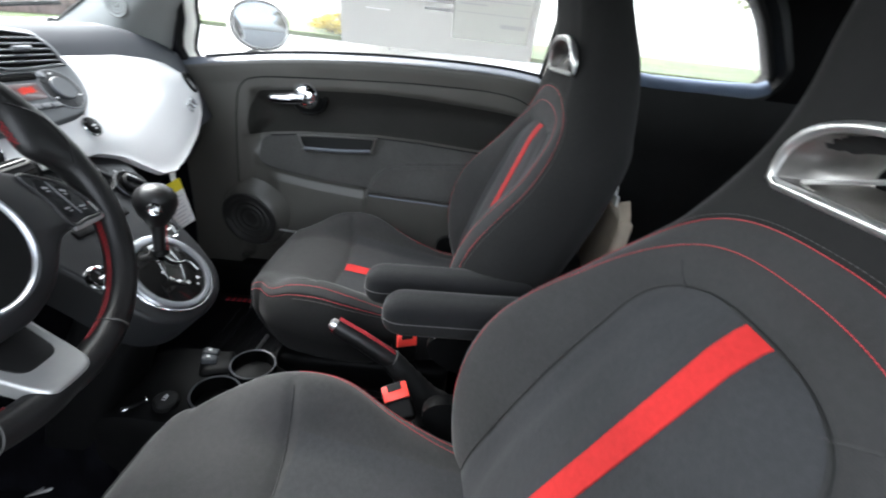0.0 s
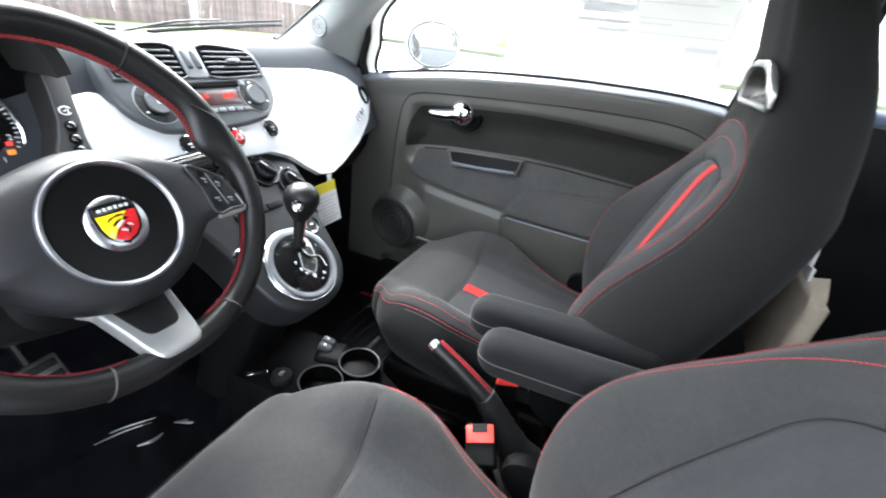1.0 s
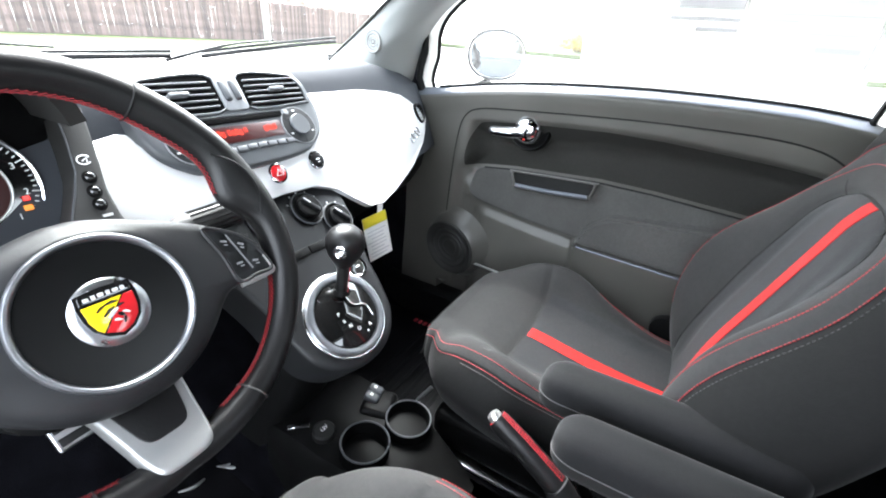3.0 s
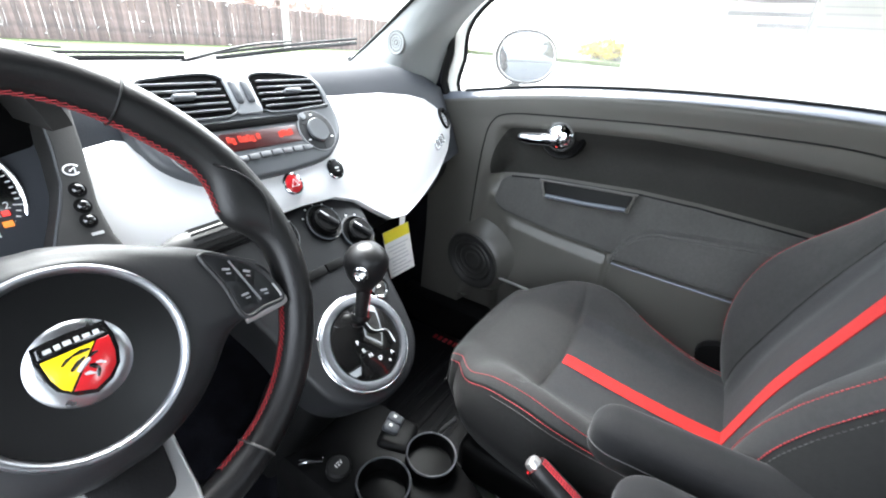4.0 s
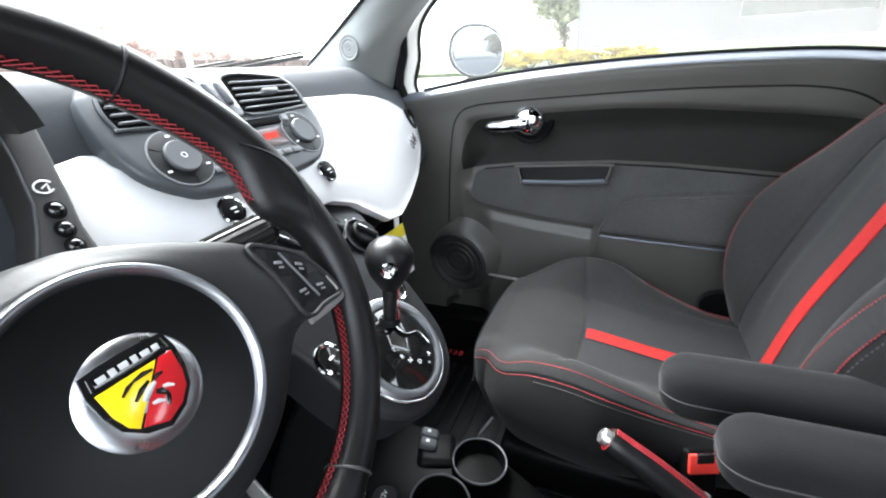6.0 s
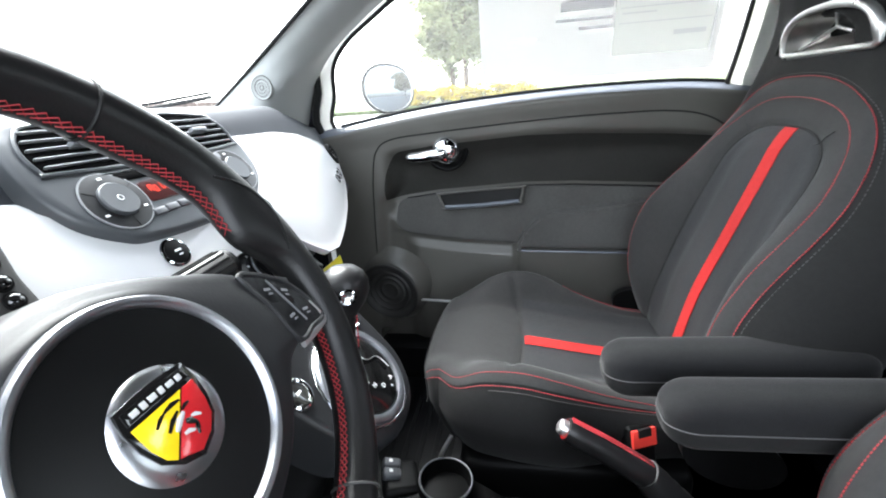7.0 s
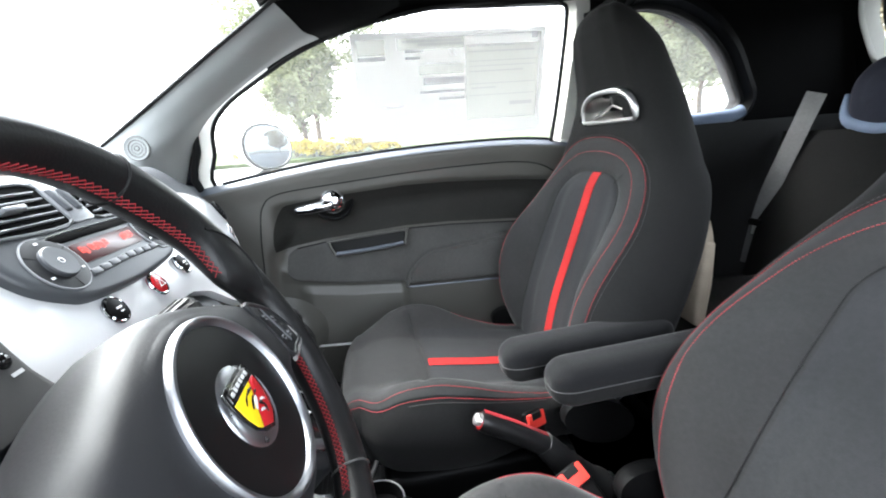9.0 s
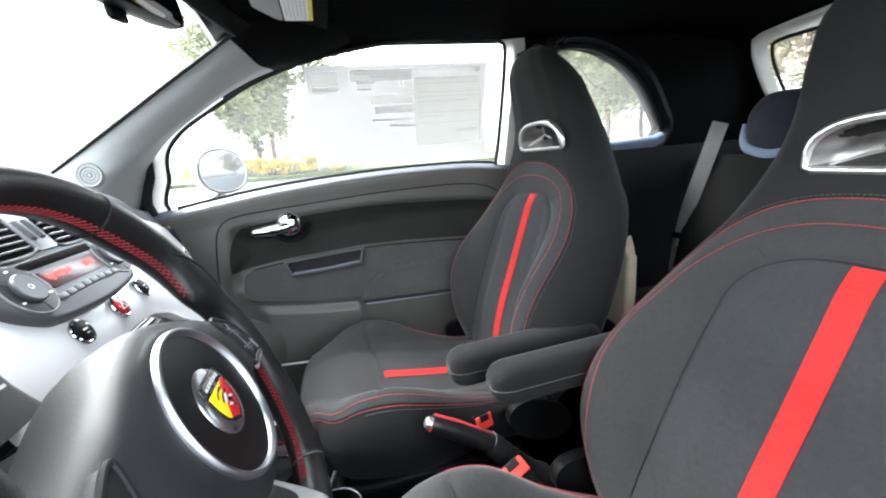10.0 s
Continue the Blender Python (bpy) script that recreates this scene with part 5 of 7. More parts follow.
    # base, rails and hinge covers
    part("seat_base", rbox(T(cx, dy + 0.06, 0.075), 0.40, 0.40, 0.09, 0.02, 3), M_SATIN, seat)
    for s in (-1, 1):
        part("rail", rbox(T(cx + s * 0.19, dy + 0.03, 0.005), 0.035, 0.52, 0.03, 0.006), M_STEEL, seat, "steel floor rail")
        part("hinge_cover", plate([(x * 0.075, y * 0.045) for x, y in circle(1, 24)], frame_m(V(cx + s * 0.225, dy - 0.155, 0.215), (0, 0.9, 0.35), (0, -0.35, 0.9)) @ T(0, 0, 0 if s > 0 else -0.030), 0.030, 0.010, 3), M_SATIN, seat, "black plastic hinge cover")
    # height lever loop at the cushion's front corner
    pts = spline([(cx - 0.19, dy + 0.27, 0.17), (cx - 0.215, dy + 0.29, 0.13), (cx - 0.205, dy + 0.26, 0.07), (cx - 0.18, dy + 0.22, 0.06)], 14)
    part("slide_lever", tube(pts, 0.004, 8), M_STEEL, seat, "bent steel slide lever")
    return seat


def armrest(name, cx, y0, length, top, tilt, label):
    """Fold-down armrest: a padded top over a hard lower shell, hinged to the seat's side."""
    arm = thing(name, (cx, y0 - length, top - 0.06), label, "armrest", "armrests")
    m = T(cx, y0, top, tilt, 0, 0)

    def loops(pts_fn):
        out = []
        for s in [0.11 * (1 - math.cos(a)) for a in lin(0.02, math.pi / 2, 16)] + lin(0.14, 0.90, 12) + [0.90 + 0.10 * math.sin(a) for a in lin(0.2, math.pi / 2, 10)]:
            y = -length * s
            k = math.sqrt(max(1 - (1 - min(s / 0.11, 1)) ** 2, 0.001))
            k *= math.sqrt(max(1 - (max(s - 0.90, 0) / 0.10) ** 2, 0.05))
            out.append([m @ V(x * (0.30 + 0.70 * k), y, z) for x, z in pts_fn(0.25 + 0.75 * k)])
        return out

    def upper(k):
        return [(0.033 * math.copysign(abs(math.cos(a)) ** 0.6, math.cos(a)), -0.034 + 0.034 * k * math.sin(a) ** 0.6) for a in lin(0, math.pi, 30)]

    def lower(k):
        return [(0.0315 * math.copysign(abs(math.cos(a)) ** 0.6, math.cos(a)), -0.035 - 0.032 * k * math.sin(a) ** 0.6) for a in lin(0, math.pi, 30)]

    part("pad", loft(loops(upper)), M_ARM, arm)
    part("shell", loft(loops(lower)), M_CLOTH_SIDE, arm)
    pts = []
    for sx in (1, -1):
        side = []
        for s in [0.11 * (1 - math.cos(a)) for a in lin(0.02, math.pi / 2, 16)] + lin(0.14, 0.96, 14):
            k = math.sqrt(max(1 - (1 - min(s / 0.11, 1)) ** 2, 0.001))
            side.append(m @ V(sx * 0.0334 * (0.30 + 0.70 * k), -length * s, -0.0345))
        pts = list(reversed(side)) + pts if sx > 0 else pts + side
    part("piping", tube(pts, 0.0008, 6), M_GREYTHREAD, arm, "pale piping along the seam")
    return arm


front_seat("passenger_seat", 0.3291, 0.0, 0.0, -0.0381, -0.0175, -0.038, "black cloth sports seat with red stripe and stitching", (0.000, 0.006, 0.006, 0.0))
front_seat("driver_seat", -0.3308, -0.0018, -0.0268, 0.106, -0.0074, -0.012, "black cloth sports seat, red-striped, behind the steering wheel", (-0.014, -0.042, 0.021, 0.078))
armrest("armrest", 0.050, 0.042, 0.31, 0.420, -2, "charcoal cloth fold-down armrest beside the passenger seat")
armrest("armrest", -0.040, -0.003, 0.33, 0.424, -2, "charcoal cloth fold-down armrest beside the driver seat")

# ---- dashboard ----
def face_y(x, z):
    """Front face of the dash: leans forward upwards and bows back to the sides."""
    return 0.508 + 0.52 * (z - 0.606) + 0.25 * x * x


def dash_drop(x):
    return 0.035 * smooth01(abs(x), 0.36, 0.64)


dash = thing("dashboard", (0, 0.75, 0.3), "dark dashboard with a white gloss panel across it", "dashboard")
loops = []
for x in lin(-0.655, 0.640, 70):
    k = 0.25 * x * x
    d = dash_drop(x)
    sec = [(1.00 - 0.9 * k, 0.705), (0.90 - 0.3 * k, 0.718 - d * 0.4), (0.80, 0.732 - d * 0.6), (0.71 + k * 0.6, 0.747 - d * 0.8), (0.65 + k, 0.753 - d), (0.615 + k, 0.750 - d), (0.600 + k, 0.739 - d), (0.584 + k, 0.722 - d * 0.8), (face_y(x, 0.69) + 0.018, 0.69), (face_y(x, 0.60) + 0.020, 0.60), (face_y(x, 0.53) + 0.028, 0.53), (0.56 + k, 0.50), (0.70, 0.49), (0.98, 0.55)]
    loops.append([V(x, y, z) for y, z in sec])
part("top_pad", loft(loops), M_DASH, dash, "grey-black soft grained top")
# end cap by the passenger door is part of the pad's skin; lower dash in black below
loops = []
for x in lin(-0.655, 0.640, 40):
    k = 0.2 * x * x
    loops.append([V(x, y, z) for y, z in ((0.545 + k, 0.525), (0.560 + k, 0.46), (0.60 + k, 0.40), (0.66 + k, 0.37), (0.78, 0.34), (0.95, 0.30), (0.98, 0.50), (0.80, 0.52))])
part("lower_dash", loft(loops), M_SATIN, dash, "black lower dash and glove shelf")

WT = [(-0.60, 0.660), (-0.24, 0.669), (-0.175, 0.680), (-0.150, 0.665), (-0.115, 0.640), (-0.08, 0.632), (0.05, 0.632), (0.085, 0.640), (0.120, 0.668), (0.142, 0.706), (0.30, 0.702), (0.416, 0.690), (0.49, 0.676), (0.535, 0.659), (0.562, 0.640), (0.576, 0.616)]
WB = [(-0.60, 0.545), (-0.2, 0.548), (-0.14, 0.553), (-0.08, 0.562), (0.0, 0.566), (0.07, 0.563), (0.115, 0.548), (0.15, 0.522), (0.185, 0.499), (0.23, 0.493), (0.295, 0.504), (0.40, 0.527), (0.503, 0.560), (0.545, 0.582), (0.566, 0.598), (0.576, 0.612)]
rows = []
xs = lin(-0.236, 0.50, 80) + [0.50 + 0.0762 * math.sin(a) for a in lin(0.08, math.pi / 2, 18)]
for x in xs:
    zb, zt = interp(x, WB), interp(x, WT)
    h = max((zt - zb) / 2, 0.002)
    zc = (zt + zb) / 2
    e = min(0.010, h)
    col = []
    for a in (-1.0, -0.6, -0.25):
        col.append(V(x, face_y(x, zc - h) + 0.010 * a * a * 1.2 + 0.004, zc - h + e * (1 + a) * 0.9))
    for z in lin(zc - h + e, zc + h - e, 14):
        bow = 0.007 * (1 - ((z - zc) / h) ** 2)
        col.append(V(x, face_y(x, z) + 0.004 - bow, z))
    for a in (0.25, 0.6, 1.0):
        col.append(V(x, face_y(x, zc + h) + 0.010 * a * a * 1.2 + 0.004, zc + h - e * (1 - a) * 0.9))
    rows.append(col)
bm = loft(rows, close=False)
part("white_panel", bm, M_WHITE, dash, "white gloss fascia panel")
rows = [[V(x, face_y(x, z) + 0.004 - 0.006 * (1 - ((z - 0.61) / 0.066) ** 2), z) for z in lin(interp(x, WB), interp(x, WT), 14)] for x in lin(-0.60, -0.452, 16)]
part("white_panel", loft(rows, close=False), M_WHITE, dash, "white gloss fascia end by the driver's door")


def on_face(x, z, lift=0.0):
    """A matrix on the dash face with z out of it."""
    y = face_y(x, z) - 0.004
    m = frame_m(V(x, y, z), (1, 0.5 * x, 0), (0, 0.52, 1))
    if (m.to_3x3() @ V(0, 0, 1)).y > 0:
        m = frame_m(V(x, y, z), (1, 0.5 * x, 0), (0, -0.52, -1))
    return m @ T(0, 0, lift)


# small chrome badge: three rounded shapes at the panel's end
for i in range(3):
    bm = tube([on_face(0.43 + 0.022 * i, 0.588 + 0.004 * i, 0.003) @ V(0.0075 * math.cos(a), 0.010 * math.sin(a), 0) for a in (6.283 * j / 18 for j in range(18))], 0.0017, 6, closed=True)
    part("badge", bm, M_CHROME, dash, "small chrome badge shape")
# round air vent at the panel's end by the door
vm = on_face(0.535, 0.632, 0.0)
vent = part("end_vent", lathe([(0.026, -0.01), (0.0265, 0.002), (0.024, 0.005), (0.021, 0.003), (0.020, -0.004), (0.001, -0.006)], vm, 30), M_SATIN, dash, "round black end vent")
for i in range(4):
    part("slat", rbox(vm @ T(0, -0.012 + 0.008 * i, 0.0), 0.036, 0.0014, 0.006, 0.0005, 1), M_SATIN, vent)

# centre unit: vents over the radio
unit = thing("radio_unit", (-0.017, 0.56, 0.62), "dark grey car radio below twin air vents", "car radio")
um = frame_m(V(-0.017, 0.550, 0.687), (1, 0, 0), (0, 0.70, 1)) @ Matrix.Diagonal((0.945, 0.94, 1, 1))
if (um.to_3x3() @ V(0, 0, 1)).y > 0:
    um = frame_m(V(-0.017, face_y(0, 0.69) - 0.024, 0.69), (1, 0, 0), (0, -0.6, -1))
FL = 1 if (um.to_3x3() @ V(0, 1, 0)).z > 0 else -1


def U_(x, v, w=0.0):
    return um @ T(x, FL * v, w)


out = [(0.150, 0.060), (0.158, 0.045), (0.161, 0.010), (0.157, -0.020), (0.145, -0.045), (0.120, -0.066), (0.090, -0.078), (0.0, -0.084), (-0.090, -0.078), (-0.120, -0.066), (-0.145, -0.045), (-0.157, -0.020), (-0.161, 0.010), (-0.158, 0.045), (-0.150, 0.060), (-0.125, 0.076), (0.0, 0.080), (0.125, 0.076)]
out = [(p.x, FL * p.y) for p in ring_spline([(x, y, 0) for x, y in out], 80)]
part("fascia", plate(out, um @ T(0, 0, -0.05), 0.052, 0.006, 3), M_RADIO, unit, "dark grey satin fascia")
for s in (-1, 1):
    vo = [(s * x, v) for x, v in ((0.022, 0.012), (0.025, 0.068), (0.115, 0.066), (0.136, 0.056), (0.145, 0.036), (0.143, 0.014), (0.135, 0.011))]
    vo = [(p.x, FL * p.y) for p in ring_spline([(x, y, 0) for x, y in vo], 40)]
    v_ = part("vent", plate(vo, um @ T(0, 0, -0.03), 0.0328, 0.001), M_LINER, unit, "black slatted air vent")
    part("vent_rim", tube([um @ V(x, y, 0.003) for x, y in vo], 0.0022, 6, closed=True), M_RADIO, v_)
    for i in range(5):
        v = 0.0185 + 0.0098 * i
        part("slat", rbox(U_(s * 0.083, v, 0.0035), 0.114 - 0.004 * abs(i - 1.5), 0.0021, 0.0050, 0.0006, 1), M_GREYPLATE, v_)
    part("vent_tab", rbox(U_(s * 0.085, 0.038, 0.007), 0.030, 0.006, 0.012, 0.0025, 2), M_GREYPLATE, v_, "grey vent tab")
mid = part("rocker_plate", plate([(x, FL * y) for x, y in rounded(0.042, 0.066, 0.006)], U_(0, 0.042, 0.0) @ T(0, 0, 0.001), 0.004, 0.0015), M_GREYPLATE, unit, "mid-grey switch plate")
for s in (-1, 1):
    part("rocker", rbox(U_(s * 0.009, 0.042, 0.005), 0.012, 0.034, 0.008, 0.004, 3), M_RADIO, mid)
part("disc_slot", rbox(U_(-0.008, -0.005, 0.002), 0.166, 0.0095, 0.004, 0.0015), M_LINER, unit, "black disc slot")
part("eject_key", lathe([(0.0062, 0), (0.0060, 0.003), (0.0045, 0.0045), (0.0004, 0.0045)], U_(0.083, -0.004, 0.002), 20), M_GREYPLATE, unit, "small round eject key")
part("slot_trim", rbox(U_(-0.008, 0.0012, 0.003), 0.172, 0.0014, 0.003, 0.0006, 1), M_RADIO, unit)
disp = part("display", plate([(x, FL * y) for x, y in rounded(0.128, 0.026, 0.004)], U_(0, -0.028, 0.0), 0.003, 0.0008), M_DISPLAY, unit, "dim red radio display")
for i, x in enumerate((-0.053, -0.0465, -0.036, -0.0295, -0.023, -0.0165, -0.007, 0.030, 0.0365, 0.043, 0.0495)):
    seg_m = U_(x, -0.025 - 0.002 * (i % 2), 0.0033)
    for dx, dv, w_, h_ in ((-0.0019, 0, 0.0010, 0.0080), (0.0019, 0, 0.0010, 0.0080), (0, 0.0040, 0.0040, 0.0010), (0, -0.0040 if i % 3 else 0.0, 0.0040, 0.0010)):
        part("segment", rbox(seg_m @ T(dx, dv, 0), w_, h_, 0.0005, 0, 1), M_DIGIT, disp, smooth=False)
for i in range(8):
    part("preset_key", rbox(U_(-0.066 + 0.0189 * i, -0.052 - 0.002 * abs(i - 3.5) / 3.5, 0.003), 0.0165, 0.0085, 0.005, 0.0018, 2), M_KEYGREY, unit, "grey preset key")
for s in (-1, 1):
    km = U_(s * 0.100, -0.030, 0.0)
    knob = part("dial_ring", lathe([(0.0345, -0.002), (0.0345, 0.0025), (0.0335, 0.0038), (0.0315, 0.0042), (0.0205, 0.0046)], km, 44), M_STACK, unit, "dark ring of keys round the dial")
    part("dial_bezel", torus(km @ T(0, 0, 0.0028), 0.0338, 0.0012, 44, 6), M_GREYPLATE, knob)
    part("dial", lathe([(0.0195, 0.003), (0.0195, 0.0078), (0.0180, 0.0092), (0.001, 0.0088)], km, 40), M_RADIO, knob)
    for a in range(3):
        t = 0.52 + a * 2.094
        part("key_gap", rbox(km @ T(0.0265 * math.cos(t), 0.0265 * math.sin(t), 0.0044) @ T(0, 0, 0, 0, 0, math.degrees(t)), 0.0115, 0.0009, 0.0008, 0, 1), M_RUBBER, knob, smooth=False)
        t += 1.047
        part("key_mark", rbox(km @ T(0.0268 * math.cos(t), 0.0268 * math.sin(t), 0.0046), 0.0050, 0.0026, 0.0006, 0.0002, 1), M_WHITEINK, knob)
part("dial_mark", torus(U_(-0.100, -0.030, 0.0092), 0.0030, 0.0005, 16, 5), M_WHITEINK, unit)

# round buttons on the white panel
for x, z, inner, lab in ((-0.091, 0.604, M_SATIN, "chrome-ringed black round button"), (0.0, 0.604, M_EMBRED, "chrome-ringed red hazard button"), (0.086, 0.608, M_SATIN, "chrome-ringed black round button")):
    bmn = on_face(x, z, 0.002)
    b = thing("button", bmn.translation, lab, "button", "dash buttons")
    part("ring", torus(bmn, 0.0142, 0.0024, 32, 8), M_CHROME, b)
    part("cap", lathe([(0.0145, -0.004), (0.0132, 0.002), (0.009, 0.0038), (0.0005, 0.0042)], bmn, 28), inner, b)
    tri = [bmn @ V(0.007 * math.cos(a), 0.007 * math.sin(a) - 0.001, 0.0048) for a in (1.5708, 3.665, 5.7596)]
    if inner is M_EMBRED:
        part("mark", tube(tri, 0.0006, 5, closed=True), M_WHITEINK, b)
    else:
        part("mark", rbox(bmn @ T(0, 0.001, 0.0046), 0.008, 0.0022, 0.0006, 0.0002, 1), M_WHITEINK, b)
        part("mark", rbox(bmn @ T(0.001, -0.004, 0.0044), 0.005, 0.0014, 0.0006, 0.0002, 1), M_WHITEINK, b)

# ---- instrument binnacle ----
CX, CZ = -0.332, 0.643
cl = thing("instrument_cluster", (CX, 0.56, 0.58), "round instrument cluster under a black hood", "instrument cluster")
HC = V(-0.338, 0, 0.690)


def hood(t, v, inset=0.0):
    a = radians(13 + 179 * t)
    rx, rz = 0.106 - inset, 0.104 - inset
    y = 0.475 + 0.24 * v + 0.02 * math.cos(a) ** 2
    return V(HC.x + rx * math.cos(a) * (1 - 0.05 * v), y, HC.z + rz * math.sin(a) * (1 - 0.12 * v))


lo = [[hood(t, v) for v in lin(0, 1, 8)] + [hood(t, v, 0.016) for v in lin(1, 0.0, 8)] for t in lin(0, 1, 40)]
part("hood", loft(lo), M_PLASTIC, cl, "black grained hood")
part("hood_stitching", stitches([hood(t, 0.03, -0.001) for t in lin(0, 1, 60)]), M_REDTHREAD, cl, "red thread along the hood's edge")
cm = frame_m(V(CX, 0.566, CZ), (1, 0, 0), (0, 0.28, 1))
if (cm.to_3x3() @ V(0, 0, 1)).y > 0:
    cm = frame_m(V(CX, 0.566, CZ), (-1, 0, 0), (0, 0.28, 1))
part("cluster_body", rbox(T(CX + 0.008, 0.625, 0.655), 0.215, 0.09, 0.21, 0.03, 3), M_LINER, cl, "dark recess round the dial")
part("cluster_side", loft([[V(CX + s_ * (0.104 - 0.006 * k), 0.49 + 0.09 * k + 0.3 * (z - 0.62), z) for k in lin(0, 1, 5)] for s_ in (-1,) for z in lin(0.56, 0.72, 8)], close=False), M_SATIN, cl)
dial = part("dial_face", lathe([(0.064, -0.012), (0.064, 0.002), (0.001, 0.0035)], cm, 48), M_PIANO, cl, "black dial face")
part("dial_rim", torus(cm @ T(0, 0, 0.003), 0.0635, 0.0024, 56, 8), M_CHROME, dial, "thin chrome dial rim")
part("inner_rim", torus(cm @ T(0, 0, 0.004), 0.038, 0.0016, 48, 6), M_SILVER, dial)
part("centre_display", plate(circle(0.0365, 36), cm, 0.0045, 0.0005), M_GAUGERED, dial, "dim red centre display")
for i in range(49):
    a = radians(225 - 270 * i / 48)
    L = 0.007 if i % 6 == 0 else 0.0035
    m_ = cm @ T(0.0575 * math.cos(a), 0.0575 * math.sin(a), 0.0046) @ T(0, 0, 0, 0, 0, math.degrees(a))
    part("tick", rbox(m_, L, 0.0011, 0.0004, 0, 1), M_WHITEINK, dial, smooth=False)
for i, ch in enumerate("12345678"):
    a = radians(-45 + 33 * i)
    part("numeral", lettering(ch, cm @ T(0.0495 * math.cos(a), 0.0495 * math.sin(a), 0.0048), 0.0095), M_WHITEINK, dial, smooth=False)
part("numeral", lettering("P", cm @ T(0.027, 0.006, 0.0052), 0.011), M_WHITEINK, dial, smooth=False)
for v in (0.016, -0.006, -0.014):
    part("readout_bar", rbox(cm @ T(0.004, v, 0.0052), 0.022, 0.0028, 0.0004, 0, 1), M_GREYINK, dial, smooth=False)
part("warning_lamp", rbox(cm @ T(0.0455, -0.017, 0.005), 0.006, 0.005, 0.001, 0.0004, 1), M_LAMPRED, dial, "lit red warning lamp")
part("warning_lamp", rbox(cm @ T(0.044, -0.027, 0.005), 0.008, 0.006, 0.001, 0.0004, 1), M_LAMPAMB, dial, "lit amber warning lamp")
part("warning_lamp", rbox(cm @ T(0.0, 0.080, 0.006), 0.010, 0.005, 0.001, 0.0004, 1), M_LAMPRED, dial, "lit red warning lamp")
# grey strip of round keys beside the dial
def strip_pt(x, z, w=0.0):
    """On the slanting strip beside the dial: x across, z up, w out towards the driver."""
    return V(x + 0.014, 0.176 + 0.52 * z - 0.887 * w, z + 0.006 + 0.461 * w)


edge = [(0.575, -0.318, -0.236), (0.602, -0.292, -0.2435), (0.617, -0.284, -0.2445), (0.632, -0.2745, -0.2445), (0.652, -0.265, -0.2405), (0.682, -0.259, -0.235), (0.712, -0.256, -0.231)]
rows = []
for z in lin(0.575, 0.712, 26):
    x0, x1 = interp(z, [(e[0], e[1]) for e in edge]), interp(z, [(e[0], e[2]) for e in edge])
    rows.append([strip_pt(x0, z, -0.05), strip_pt(x0, z, -0.001), strip_pt(x0 + 0.0012, z, 0.0)] + [strip_pt(x0 + (x1 - x0) * k, z, 0.0006) for k in (0.1, 0.5, 0.9)] + [strip_pt(x1 - 0.0012, z, 0.0), strip_pt(x1, z, -0.001), strip_pt(x1, z, -0.03)])
keys = part("key_strip", loft(rows, close=False), M_PLASTIC, cl, "dark grey plastic strip of round keys")
part("strip_edge", tube([strip_pt(interp(z, [(e[0], e[1]) for e in edge]), z, 0.0004) for z in lin(0.58, 0.705, 20)], 0.0011, 6), M_RADIO, keys, "pale edge of the strip")
for x, z in ((-0.255, 0.645), (-0.257, 0.631), (-0.258, 0.618)):
    km = frame_m(strip_pt(x, z), (1, 0, 0), (0, 0.52, 1))
    part("key_ring", torus(km @ T(0, 0, 0.001), 0.0062, 0.0012, 20, 6), M_SATIN, keys)
    part("key", lathe([(0.0056, 0), (0.0054, 0.003), (0.004, 0.0045), (0.0004, 0.005)], km, 20), M_PIANO, keys, "small round black key")
km = frame_m(strip_pt(-0.2525, 0.662, 0.001), (1, 0, 0), (0, 0.52, 1))
part("key_mark", tube([km @ V(0.0065 * math.cos(t), 0.005 * math.sin(t), 0) for t in lin(0.5, 5.6, 14)], 0.0008, 5), M_WHITEINK, keys)
part("key_mark", tube([km @ V(-0.002, -0.001, 0), km @ V(0.003, 0.002, 0), km @ V(0.002, -0.004, 0)], 0.0008, 5), M_WHITEINK, keys)
km = frame_m(strip_pt(-0.256, 0.606, 0.0012), (1, 0.0, 0), (0, 0.52, 1))
part("word_bar", rbox(km, 0.010, 0.003, 0.0005, 0, 1), M_KEYINK, keys)

# ---- rear view mirror and sun visor ----
rv = thing("rear_view_mirror", (0.0, 0.40, 1.05), "black-rimmed rear view mirror under the header", "mirror")
rm = frame_m(V(0.0, 0.412, 1.008), (0.97, -0.19, 0.05), (0.0, 0.15, 1))
shape = rounded(0.25, 0.068, 0.026, 8)
part("housing", loft([[rm @ V(x * k, y * k, z) for x, y in shape] for k, z in ((0.4, -0.035), (0.8, -0.028), (0.97, -0.012), (1.0, 0.0), (0.985, 0.004), (0.955, 0.003))], caps=True), M_SATIN, rv)
part("mirror_glass", plate([(x * 0.955, y * 0.93) for x, y in shape], rm, 0.0042, 0.0006), M_MIRROR, rv)
part("dip_tab", rbox(rm @ T(-0.004, -0.036, -0.022), 0.034, 0.018, 0.010, 0.004, 2), M_SATIN, rv)
part("stem", tube([rm @ V(0, 0.01, -0.03), V(0, 0.45, 1.080)], 0.011, 10), M_SATIN, rv)
vz = thing("sun_visor", (0.30, 0.30, 1.06), "dark folded sun visor with a pale warning label", "sun visor")
vm_ = T(0.31, 0.235, 1.082)
part("panel", rbox(vm_, 0.30, 0.15, 0.012, 0.005, 3), M_LINER, vz)
part("vanity_cover", rbox(vm_ @ T(0.0, 0.042, -0.006), 0.185, 0.050, 0.004, 0.0015, 2), M_TRIM, vz, "pale grey mirror cover")
